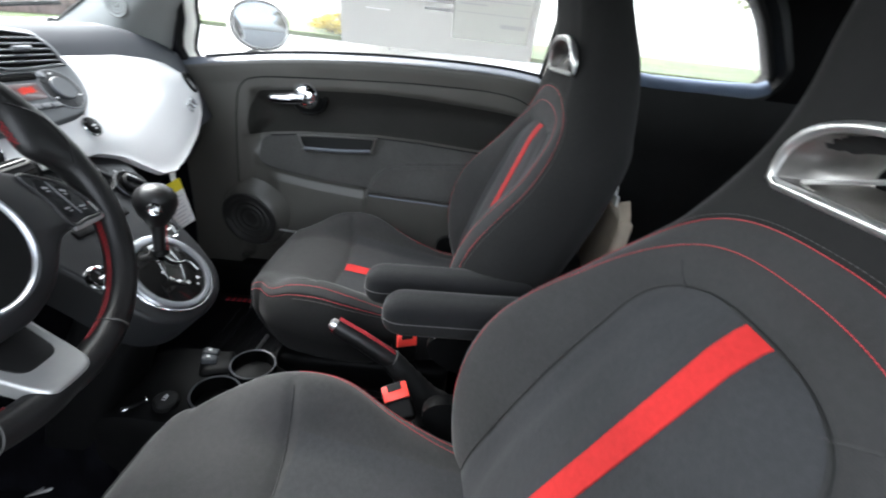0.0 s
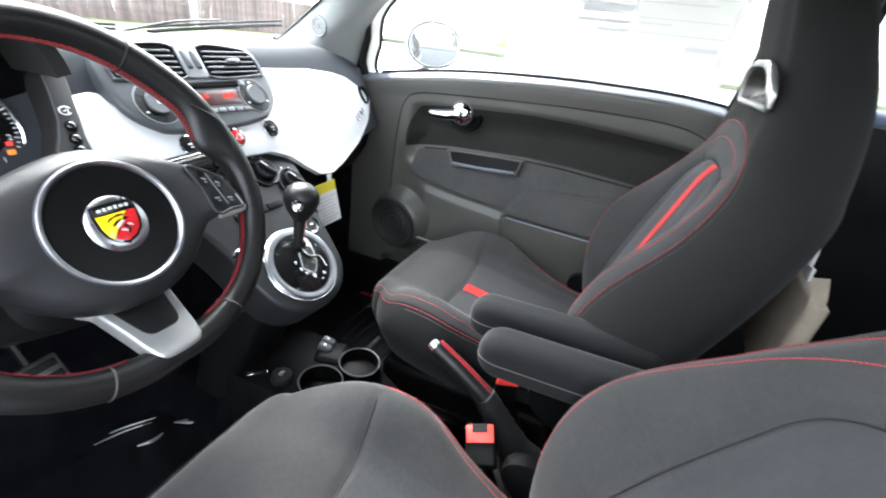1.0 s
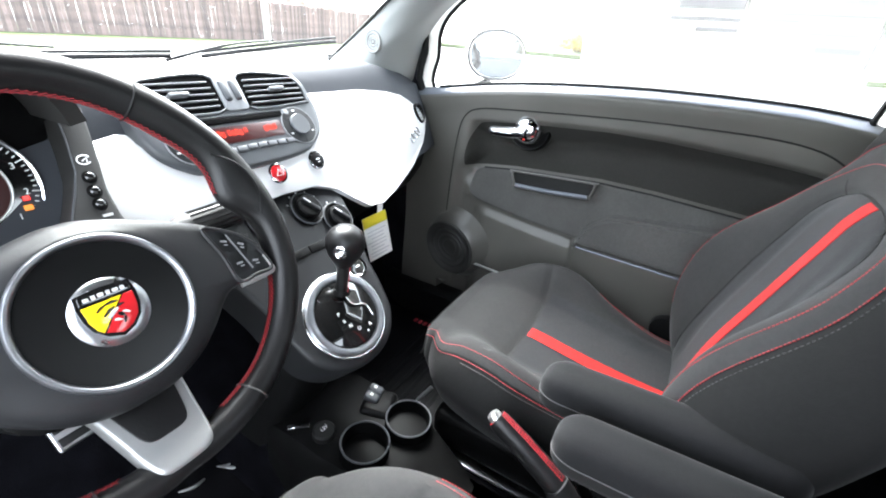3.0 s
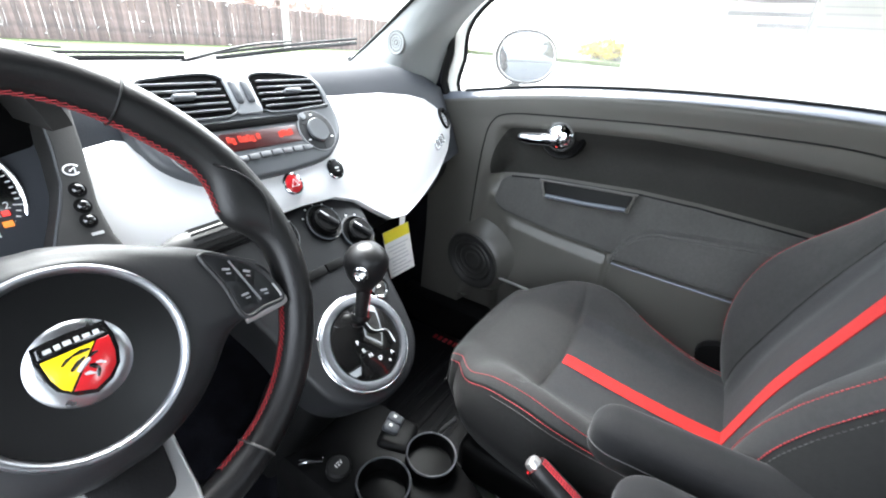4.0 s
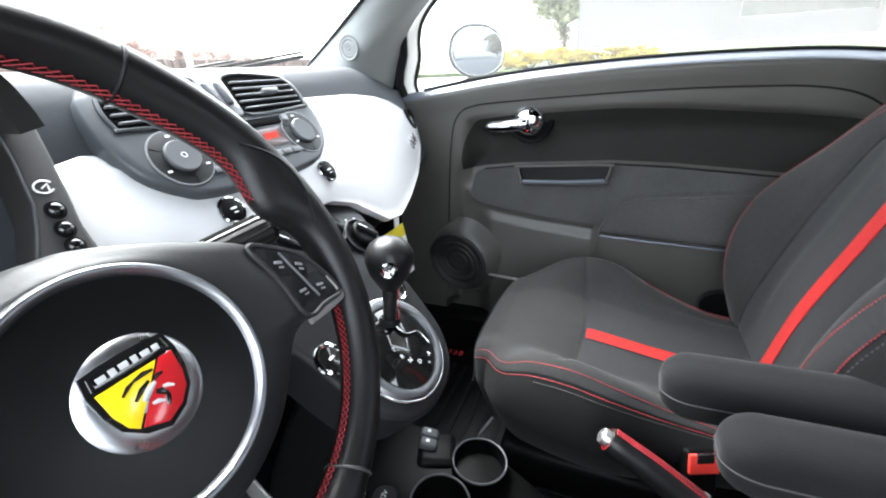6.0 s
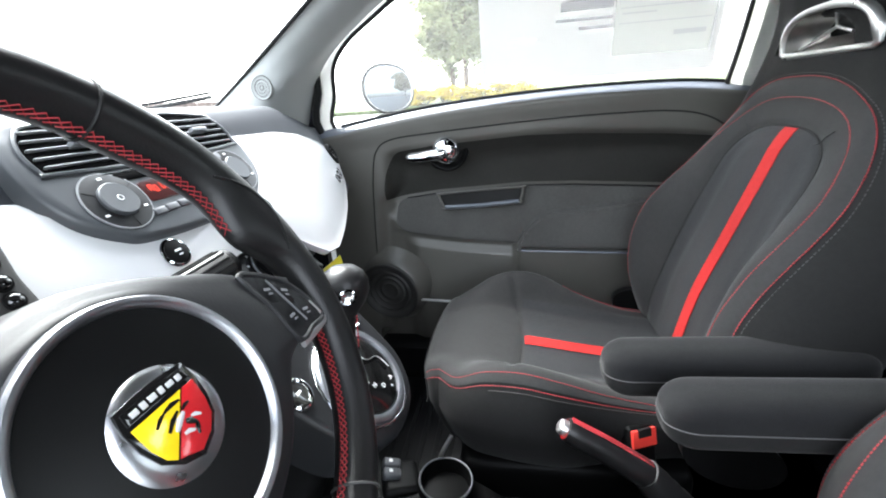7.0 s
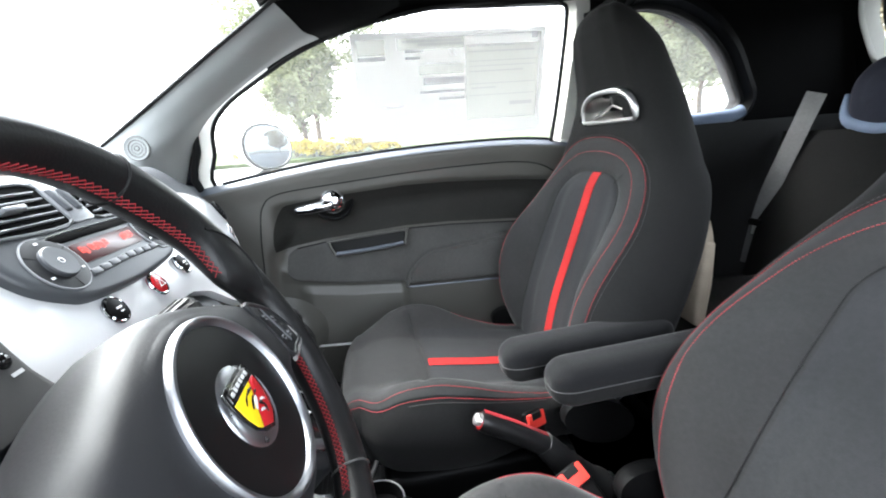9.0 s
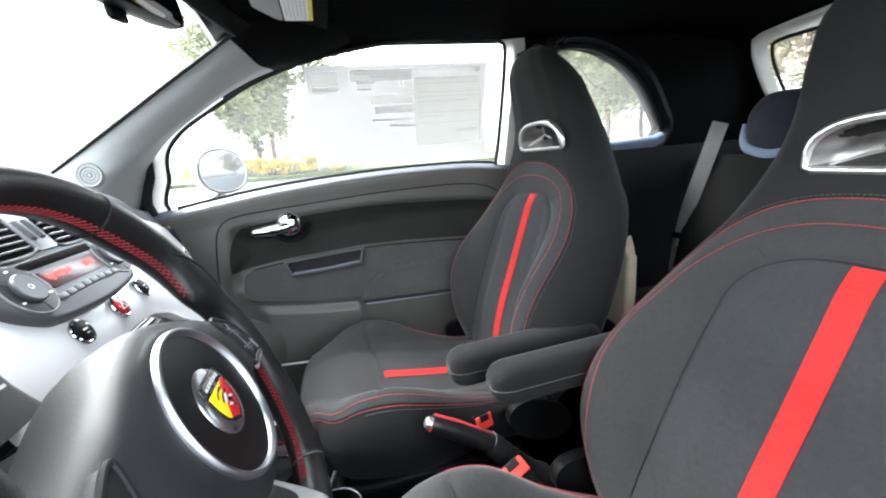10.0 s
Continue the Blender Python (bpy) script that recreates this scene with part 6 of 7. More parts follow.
lab = part("label", rbox(vm_ @ T(-0.004, -0.011, -0.0068), 0.162, 0.050, 0.0008, 0, 1), M_PAPER, vz, "pale printed label")
part("label_edge", rbox(vm_ @ T(-0.004, -0.040, -0.0068), 0.162, 0.008, 0.0009, 0, 1), M_YELLOW, lab, "yellow label edge")
for i in range(6):
    part("print_bar", rbox(vm_ @ T(-0.006 * (i % 2), -0.029 + 0.0072 * i, -0.0074), 0.135 - 0.02 * (i % 3), 0.0028, 0.0004, 0, 1), M_GREYINK, lab)

# ---- steering wheel ----
WC = V(-0.3258, 0.3104, 0.6043)
wm = frame_m(WC, (1, 0, 0), (0, math.sin(radians(27.2)), math.cos(radians(27.2))))
# x to the right, y up the wheel, z out towards the driver


def W(x, y, z=0.0):
    return wm @ V(x, y, z)


RIM_R = smooth_table([(-90, 0.1456), (-70, 0.1518), (-50, 0.1593), (-30, 0.1661), (-10, 0.1728), (10, 0.1784), (30, 0.1816), (50, 0.1848), (70, 0.1920), (90, 0.1945)])
RIM_T = smooth_table([(-90, 0.0155), (-70, 0.0156), (-50, 0.0152), (-30, 0.0155), (-10, 0.0163), (10, 0.0164), (30, 0.0174), (50, 0.0188), (70, 0.0172), (90, 0.0160)])


def climb(a):
    """Angle above the level, in degrees, the same on both sides."""
    return math.degrees(math.atan2(math.sin(a), abs(math.cos(a))))


def rim_r(a):
    """Radius of the rim's middle line: flatter at the foot."""
    return interp(climb(a), RIM_R)


def rim_t(a):
    """Rim thickness: fuller at the upper grips."""
    return interp(climb(a), RIM_T)


wheel = thing("steering_wheel", (-0.335, 0.36, 0.50), "black leather steering wheel with red cross stitching and silver spoke", "steering wheel")
ZR = 0.0
rim_m = frame_m(V(-0.3274, 0.3255, 0.6003), (math.cos(radians(1.6)), math.sin(radians(1.6)), 0), (0, math.sin(radians(27.3)), math.cos(radians(27.3))))


def rim_pt(a, b, lift=0.0):
    r, t = rim_r(a), rim_t(a) + lift
    thumb = math.exp(-((climb(a) - 22) / 10) ** 2)
    r -= 0.020 * thumb * max(-math.cos(b), 0) ** 1.5
    return rim_m @ V((r + t * math.cos(b)) * math.cos(a), (r + t * math.cos(b)) * math.sin(a), ZR + t * 1.05 * math.sin(b))


bm = loft([[rim_pt(a, b) for b in (6.2832 * j / 20 for j in range(20))] for a in (6.2832 * i / 144 for i in range(144))], wrap=True)
rim = part("rim", bm, M_LEATHER, wheel, "smooth black leather")
# the lower seams take a paler material for the glint along them
for d in (60, 120, -60, -116):
    a = radians(d)
    part("rim_seam", tube([rim_pt(a, b, 0.0003) for b in (6.2832 * j / 24 for j in range(24))], 0.0012, 6, closed=True), M_RUBBER if d > 0 else M_PLASTIC, rim)
for s in (1, -1):
    a0 = [radians(90 - s * (90 - d)) for d in lin(10, 36, 14)]
    pts = [rim_pt(a, 2.2 + 0.7 * math.sin((i / 13) * math.pi) * -1, 0.0004) for i, a in enumerate(a0)]
    part("thumb_seam", tube(pts, 0.0011, 6), M_RUBBER, rim)
# cross stitching on the inner side of the rim


def thread(bm_, p, q, r=0.00042):
    add(bm_, tube([p, p.lerp(q, 0.5) + (p.lerp(q, 0.5) - WC).normalized() * -0.0004, q], r, 5))


xst = bmesh.new()
segs = 200
for i in range(segs):
    mid = 360 * (i + 0.5) / segs
    if 250 < mid < 290 or 352 < mid or mid < 25 or 155 < mid < 188:
        continue
    a0, a1, a2 = (radians(360 * (i + k) / segs) for k in (0, 1, 1.7))
    b0, b1 = 2.90, 3.27
    thread(xst, rim_pt(a0, b0, 0.0007), rim_pt(a2, b1, 0.0007), 0.00052)
    thread(xst, rim_pt(a0, b1, 0.0004), rim_pt(a1, b0, 0.0004))
tagged(part("cross_stitching", xst, mat("dark_red_thread", (0.19, 0.006, 0.010), 0.75), wheel, "red cross stitching round the inner rim"), kind="stuff")

# airbag cover with the side spokes
OUTL = [(0.158, 0.006), (0.1347, 0.026), (0.1038, 0.045), (0.0688, 0.060), (0.0392, 0.071), (0.0131, 0.0775), (0.0, 0.078)]
OUTL = OUTL + [(-x, y) for x, y in reversed(OUTL[:-1])]
LOWER_ = [(0.158, -0.018), (0.149, -0.025), (0.109, -0.028), (0.092, -0.037), (0.076, -0.053), (0.054, -0.070), (0.025, -0.082), (0.0, -0.084)]
OUTL = OUTL + [(-x, y) for x, y in LOWER_] + list(reversed(LOWER_[:-1]))
OUTL = [(p.x, p.y) for p in ring_spline([(x, y, 0) for x, y in OUTL], 130)]
loops = []
def droop(x):
    return 0.010 * max(abs(x) - 0.085, 0) / 0.07


for k, z in ((0.84, -0.078), (0.94, -0.066), (0.995, -0.048), (1.0, -0.034), (0.993, -0.023), (0.972, -0.014), (0.94, -0.0085), (0.90, -0.0045), (0.86, -0.0022)):
    loops.append([W(x * k, y * k, z - droop(x * k)) for x, y in OUTL])
# the face swells gently from its edge up to the ring
for u in (0.12, 0.28, 0.45, 0.62, 0.80, 1.0):
    ring_ = []
    for x, y in OUTL:
        c_ = 0.0622 / math.hypot(x, y)
        k = 0.86 + (c_ - 0.86) * u
        ring_.append(W(x * k, y * k, -0.0022 + 0.0042 * math.sin(u * math.pi / 2) - droop(x * k)))
    loops.append(ring_)
for c_, z in ((0.0600, -0.004), (0.050, -0.012)):
    loops.append([W(x * c_ / math.hypot(x, y), y * c_ / math.hypot(x, y), z) for x, y in OUTL])
cover = part("airbag_cover", loft(loops), M_COVER, wheel, "matt black airbag cover")
cm2 = wm
part("cover_ring", lathe([(0.0628, -0.004), (0.0628, 0.0030), (0.0622, 0.0052), (0.0612, 0.0064), (0.0598, 0.0066), (0.0585, 0.0058), (0.0572, 0.0035), (0.0562, 0.0005), (0.0555, -0.003)], cm2, 80, caps=False), M_RING, cover, "satin silver ring")
part("cover_disc", lathe([(0.0570, 0.002), (0.0558, -0.0010), (0.053, -0.0022), (0.048, -0.0030), (0.040, -0.0036), (0.028, -0.0036), (0.001, -0.003)], cm2, 64), M_DISC, cover, "dark satin disc")
cm2 = cm2 @ T(0, 0, -0.010)
badge = part("badge_ring", lathe([(0.0298, 0.004), (0.0297, 0.0070), (0.0289, 0.0100), (0.0272, 0.0124), (0.0248, 0.0139), (0.0215, 0.0147), (0.016, 0.0150), (0.001, 0.0150)], cm2, 64), M_BADGE, cover, "domed satin chrome badge surround")
shield = [(-0.0185, 0.0190), (-0.010, 0.0200), (0.0, 0.0204), (0.010, 0.0200), (0.0185, 0.0190), (0.0202, 0.010), (0.0195, 0.0), (0.0165, -0.0095), (0.0095, -0.0168), (0.0, -0.0208), (-0.0095, -0.0168), (-0.0165, -0.0095), (-0.0195, 0.0), (-0.0202, 0.010)]


def poly_plate(pts, z, d, mat_, nm, lab_):
    return part(nm, plate(pts, cm2 @ T(0, 0, z), d, 0.0004, 2), mat_, badge, lab_)


poly_plate([(x * 1.03, y * 1.03) for x, y in shield], 0.0142, 0.0016, M_PIANO, "shield", "black shield border")
yel = [(-0.0178, 0.0098), (0.0100, 0.0098), (-0.0112, -0.0132), (-0.0145, -0.0098), (-0.0170, -0.002)]
red = [(0.0112, 0.0098), (0.0178, 0.0098), (0.0172, -0.001), (0.0147, -0.0090), (0.0085, -0.0152), (0.0, -0.0186), (-0.0100, -0.0138)]
poly_plate(yel, 0.0156, 0.0009, M_EMBYEL, "shield_field", "yellow enamel field")
poly_plate(red, 0.0156, 0.0009, M_EMBRED, "shield_field", "red enamel field")
poly_plate([(-0.0180, 0.0118), (0.0180, 0.0118), (0.0172, 0.0176), (0.0, 0.0188), (-0.0172, 0.0176)], 0.0156, 0.0008, M_PIANO, "shield_band", "black band with a row of pale bars")
for i, (w_, h_) in enumerate(((0.0040, 0.0027), (0.0030, 0.0033), (0.0041, 0.0029), (0.0028, 0.0033), (0.0041, 0.0026), (0.0032, 0.0031))):
    part("band_bar", rbox(cm2 @ T(-0.0125 + 0.0050 * i, 0.0148 + 0.0005 * (1 - abs(i - 2.5) / 2.5), 0.0166), w_, h_, 0.0004, 0.0002, 1), M_KEYINK, badge)
# small dark and pale device across the two fields
for a, b, r, mt in (((-0.010, 0.003), (-0.003, 0.0065), 0.0010, M_PIANO), ((-0.003, 0.0065), (0.006, 0.0065), 0.0012, M_PIANO), ((-0.007, -0.002), (0.002, 0.003), 0.0013, M_PIANO), ((-0.004, -0.004), (0.004, 0.001), 0.0017, M_KEYINK), ((0.004, 0.002), (0.009, 0.003), 0.0010, M_PIANO), ((0.002, -0.003), (0.006, -0.007), 0.0016, M_PIANO), ((0.006, -0.007), (0.0035, -0.012), 0.0013, M_PIANO), ((0.0055, -0.003), (0.010, -0.0055), 0.0010, M_KEYINK), ((-0.002, -0.007), (0.003, -0.009), 0.0011, M_KEYINK)):
    part("device", tube([cm2 @ V(*a, 0.0166), cm2 @ V((a[0] + b[0]) / 2, (a[1] + b[1]) / 2 + 0.0006, 0.0167), cm2 @ V(*b, 0.0166)], [r * 0.6, r, r * 0.5], 8, flat=0.35, up=(0, -0.9, 0.43)), mt, badge)
# button pads on the side spokes
for s in (1, -1):
    pad = [(s * x, y) for x, y in ((0.094, 0.0375), (0.113, 0.0300), (0.1305, 0.0170), (0.1434, -0.0030), (0.1475, -0.0225), (0.128, -0.0225), (0.1075, -0.0215), (0.1015, 0.010))]
    P = [(p.x, p.y) for p in ring_spline([(x, y, 0) for x, y in pad], 48)]
    pk = wm @ T(s * 0.12 - (0.010 if s < 0 else 0), 0, -0.0045, 0, s * 4, 0) @ T(-s * 0.12, 0, 0)
    k = part("key_pad", plate(P, pk @ T(0, 0, -0.02), 0.0215, 0.002), M_STACK, wheel, "dark pad of spoke keys")
    part("key_divider", tube([pk @ V(s * 0.1135, 0.0262, 0.0014), pk @ V(s * 0.1265, -0.0150, 0.0014)], 0.0011, 6), M_KEYGREY, k, "grey bar between the keys")
    part("pad_frame", tube([pk @ V(x, y, 0.0004) for x, y in P], 0.0024, 8, closed=True), M_COVER if s > 0 else M_RUBBER, k)
    edge_ = [pk @ V(s * x, y, 0.0) for x, y in ((0.1445, -0.006), (0.1490, -0.0225), (0.1475, -0.0262), (0.140, -0.0268), (0.125, -0.0268), (0.108, -0.0262))]
    if s > 0:
        part("pad_trim", tube(spline(edge_, 24), 0.0030, 8, flat=0.7), M_SPOKE, k, "satin grey trim below the keys")
    for ax, ay, ka in ((0.1085, 0.0205, -20), (0.1245, 0.0125, -30), (0.1150, -0.0050, -4), (0.1325, -0.0085, -14)):
        key_m = pk @ T(s * ax, ay, 0.0003) @ T(0, 0, 0, 0, 0, s * ka)
        part("key", rbox(key_m, 0.0170, 0.0225, 0.0024, 0.0010, 2), M_STACK, k)
        part("key_mark", rbox(key_m @ T(0, 0, 0.0017), 0.0065, 0.0020, 0.0004, 0, 1), M_GREYPLATE if s > 0 else M_GREYTHREAD, k, smooth=False)
        part("key_mark", rbox(key_m @ T(s * 0.002, -0.0035, 0.0017), 0.0040, 0.0013, 0.0004, 0, 1), M_GREYPLATE if s > 0 else M_GREYTHREAD, k, smooth=False)
# lower spoke: a satin silver U with a dark grained infill
sm_ = wm @ T(0, -0.0837, -0.055, -36, 0, 0)
lo_out = [(0.041, 0.016), (0.0375, 0.0), (0.0315, -0.038), (0.0275, -0.064), (0.0205, -0.0785), (0.0, -0.0810)]
lo_out = lo_out + [(-x, y) for x, y in reversed(lo_out[:-1])]
sp = part("lower_spoke", plate([(p.x, p.y) for p in ring_spline([(x, y, 0) for x, y in lo_out], 64)], sm_, 0.016, 0.004, 3), M_SPOKE, wheel, "satin silver lower spoke")
inn = [(0.031, 0.012), (0.0275, -0.004), (0.0215, -0.034), (0.0180, -0.0455), (0.0120, -0.0505), (0.0, -0.0512)]
inn = inn + [(-x, y) for x, y in reversed(inn[:-1])]
part("spoke_infill", plate([(p.x, p.y) for p in ring_spline([(x, y, 0) for x, y in inn], 48)], sm_ @ T(0, 0, 0.011), 0.0065, 0.001), M_LEATHER, sp, "dark textured infill")

# column shroud and stalks
col = thing("steering_column", (-0.335, 0.45, 0.50), "black plastic steering column shroud with stalks", "steering column")
n_ = (wm.to_3x3() @ V(0, 0, 1))
part("shroud", loft([[wm @ V(0.080 * k * math.copysign(abs(math.cos(a)) ** 0.6, math.cos(a)), -0.022 + 0.066 * k * math.copysign(abs(math.sin(a)) ** 0.6, math.sin(a)), z) for a in (6.2832 * j / 28 for j in range(28))] for k, z in ((0.9, -0.085), (1.0, -0.09), (1.05, -0.16), (1.1, -0.25), (1.1, -0.32))]), M_SATIN, col)
for s in (1, -1):
    base, tip = wm @ V(s * 0.055, 0.046, -0.118), wm @ V(s * 0.190, 0.050, -0.092)
    d = (tip - base)
    st = part("stalk", tube(spline([base, base.lerp(tip, 0.5), tip], 16), [0.007 + 0.0085 * smooth01(i / 15, 0.30, 0.55) for i in range(16)], 18), M_PLASTIC, col, "ribbed black stalk")
    e1 = d.orthogonal().normalized()
    e2 = d.normalized().cross(e1)
    for j in range(16):
        o = (e1 * math.cos(j * math.pi / 8) + e2 * math.sin(j * math.pi / 8)) * 0.0156
        part("stalk_rib", tube([base + d * 0.60 + o, base + d * 0.99 + o], 0.0013, 5), M_RUBBER, st)
    part("stalk_cap", lathe([(0.0155, 0), (0.014, 0.006), (0.009, 0.009), (0.0005, 0.010)], frame_m(tip, d.orthogonal(), d.cross(d.orthogonal())), 18), M_SATIN, st)

# ---- centre stack, shifter and console ----
SO = V(-0.014, 0.36, 0.41)
stm = frame_m(SO, (1, 0, 0), (0, 0.70, 0.714))  # x right, y up the slope, z out of it


def S(x, u, w=0.0):
    return stm @ V(x, u, w)


stack = thing("centre_stack", (-0.014, 0.45, 0.10), "dark grey centre stack with climate dials", "centre console")
OUTS = [(0.0, -0.094), (0.050, -0.084), (0.088, -0.050), (0.103, 0.0), (0.112, 0.06), (0.128, 0.12), (0.140, 0.165), (0.138, 0.19), (0.120, 0.213), (0.07, 0.226), (0.0, 0.229)]
OUTS = OUTS + [(-x, u) for x, u in reversed(OUTS[1:-1])]
OUTS = [(p.x, p.y) for p in ring_spline([(x, y, 0) for x, y in OUTS], 90)]
part("stack_panel", plate(OUTS, stm @ T(0, 0, -0.075), 0.075, 0.008, 3), M_STACK, stack, "satin charcoal panel")
# black trunk below the panel down to the tunnel
loops = []
for z, k, y in ((0.34, 0.072, 0.43), (0.25, 0.075, 0.48), (0.15, 0.078, 0.525), (0.05, 0.08, 0.56)):
    loops.append([V(-0.012 + k * math.copysign(abs(math.cos(a)) ** 0.5, math.cos(a)), y + 0.06 * math.copysign(abs(math.sin(a)) ** 0.5, math.sin(a)), z) for a in (6.2832 * j / 28 for j in range(28))])
part("stack_base", loft(loops), M_SATIN, stack)
for x, u in ((-0.030, 0.182), (0.051, 0.178), (0.098, 0.143)):
    km = stm @ T(x, u, 0)
    k = part("climate_dial", lathe([(0.030, -0.002), (0.030, 0.004), (0.027, 0.006), (0.024, 0.004), (0.001, 0.004)], km, 36), M_SATIN, stack, "round black climate dial")
    part("dial_cap", lathe([(0.021, 0.002), (0.0205, 0.013), (0.018, 0.0155), (0.001, 0.016)], km, 30), M_SATIN, k)
    part("dial_bezel", torus(km @ T(0, 0, 0.004), 0.0288, 0.0016, 40, 8), M_RADIO, k)
    part("dial_grip", rbox(km @ T(0, 0, 0.017) @ T(0, 0, 0, 0, 0, 35), 0.008, 0.036, 0.008, 0.003, 2), M_STACK, k)
    part("dial_mark", rbox(km @ T(0, 0, 0.0215) @ T(0, 0, 0, 0, 0, 35) @ T(0, 0.010, 0), 0.0016, 0.014, 0.0006, 0, 1), M_WHITEINK, k, smooth=False)
    for a in range(5):
        t = radians(150 - 30 * a)
        part("scale_mark", rbox(km @ T(0.0335 * math.cos(t), 0.0335 * math.sin(t), 0.0004), 0.003, 0.003, 0.0005, 0, 1), M_WHITEINK, k, smooth=False)
for i in range(3):
    part("switch_key", rbox(stm @ T(-0.045 + 0.036 * i, 0.112, 0.001), 0.034, 0.014, 0.006, 0.002, 2), M_SATIN, stack, "flat black switch")
# round chrome-ringed keys beside the shifter
for x, u, lab in ((0.072, 0.050, "chrome"), (-0.092, 0.045, "chrome")):
    km = stm @ T(x, u, 0.001)
    k = part("round_key", lathe([(0.015, -0.002), (0.0145, 0.003), (0.0005, 0.004)], km, 26), M_PIANO, stack, "black round key in a chrome ring")
    part("key_ring", torus(km @ T(0, 0, 0.001), 0.017, 0.0035, 30, 8), M_CHROME, k)
    part("key_mark", rbox(km @ T(0, 0, 0.0043), 0.008, 0.003, 0.0005, 0, 1), M_WHITEINK, k, smooth=False)

shifter = thing("gear_shifter", SO, "automatic gear shifter with chrome-ringed glossy black gate", "gear shifter")
gm = stm @ T(-0.001, -0.008, 0)
ell = [(0.073 * math.cos(a), 0.068 * math.sin(a)) for a in (6.2832 * i / 60 for i in range(60))]
part("gate_ring", tube([gm @ V(x * 1.03, y * 1.03, 0.002) for x, y in ell], [0.0026] * 60, 10, closed=True, flat=1.0), M_CHROME, shifter, "polished chrome ring")
part("gate_band", loft([[gm @ V(x * k, y * k, z) for x, y in ell] for k, z in ((1.03, 0.003), (0.98, 0.0075), (0.90, 0.0085), (0.84, 0.0075), (0.82, 0.003))], caps=False), M_BAND, shifter, "satin silver band")
gate = part("gate_plate", loft([[gm @ V(x * k, y * k, z) for x, y in ell] for k, z in ((0.83, 0.002), (0.80, 0.006), (0.6, 0.011), (0.3, 0.014), (0.05, 0.0145))]), M_PIANO, shifter, "domed glossy black gate")
slot = spline([(0.004, 0.040, 0.0126), (0.006, 0.010, 0.0150), (0.028, -0.002, 0.0137), (0.030, -0.024, 0.0130)], 20)
part("gate_slot", tube([gm @ p for p in slot], 0.0030, 6, flat=0.15), M_LINER, gate)
part("slot_edge", tube([gm @ (p + V(0.0052, -0.001, 0.0006)) for p in slot], 0.0006, 5), M_SILVER, gate, "thin bright edge of the slot")
for ch, x, u in (("P", -0.022, 0.006), ("R", -0.020, -0.008), ("N", -0.014, -0.019), ("D", -0.002, -0.030), ("+", 0.012, -0.042), ("A", 0.022, -0.034)):
    part("gear_letter", lettering(ch, gm @ T(x, u, 0.0152 - 2.6 * (x * x + u * u) + 0.0008), 0.0085), M_WHITEINK, gate, smooth=False)
kb, kt = gm @ V(0.004, 0.030, 0.012), V(0.001, 0.365, 0.521)
d = (kt - kb).normalized()
part("lever", tube([kb, kb.lerp(kt, 0.35), kb.lerp(kt, 0.7), kt], [0.008, 0.0095, 0.011, 0.012], 16), M_LEATHER, shifter, "leather-wrapped lever")
part("lever_collar", lathe([(0.014, 0.0), (0.0145, 0.004), (0.012, 0.008)], frame_m(kb + d * 0.004, d.orthogonal(), d.cross(d.orthogonal())), 24, caps=False), M_SATIN, shifter, "black collar")
kmx = frame_m(kt, d.orthogonal(), d.cross(d.orthogonal()))
part("knob", lathe([(0.012, -0.036), (0.0165, -0.029), (0.0255, -0.016), (0.0308, 0.0), (0.0300, 0.012), (0.0245, 0.022), (0.014, 0.0295), (0.001, 0.0315)], kmx, 36), M_LEATHER, shifter, "smooth black leather ball knob")
for a in (0.0, 3.1416):
    part("knob_stitching", stitches([kb.lerp(kt, k) + Vector((0.013 * math.cos(a + 1.57), -0.0135, 0.002)) for k in lin(0.1, 0.72, 24)], 0.004, 0.003, 0.0008), M_REDTHREAD, shifter, "red thread up the lever")
bd = frame_m(kt + V(-0.0265, -0.014, 0.001), (0.47, -0.88, 0.0), (0.05, 0.02, 1))
part("knob_button", lathe([(0.0105, -0.006), (0.0105, 0.001), (0.008, 0.0025), (0.006, 0.0015), (0.0005, 0.002)], bd, 24), M_CHROME, shifter, "chrome release button")

console = thing("floor_console", (0.0, 0.1, -0.02), "black floor console with two cup holders", "centre console")
# tunnel cover running back between the seats
loops = []
for y, hw, z in ((0.50, 0.095, 0.13), (0.44, 0.105, 0.148), (0.42, 0.105, 0.148), (0.36, 0.105, 0.145), (0.30, 0.100, 0.142), (0.24, 0.092, 0.138), (0.19, 0.078, 0.120), (0.14, 0.068, 0.092), (0.05, 0.064, 0.085), (-0.05, 0.064, 0.090), (-0.15, 0.068, 0.095), (-0.30, 0.07, 0.09), (-0.42, 0.07, 0.07)):
    cx = 0.005
    loops.append([V(cx + x * hw, y, -0.03 + h * (z + 0.03)) for x, h in ((-1.08, 0), (-1.04, 0.6), (-0.98, 0.9), (-0.9, 0.98), (-0.6, 1), (0, 1), (0.6, 1), (0.9, 0.98), (0.98, 0.9), (1.04, 0.6), (1.08, 0))])
part("console_body", loft(loops), M_SATIN, console, "satin black plastic")
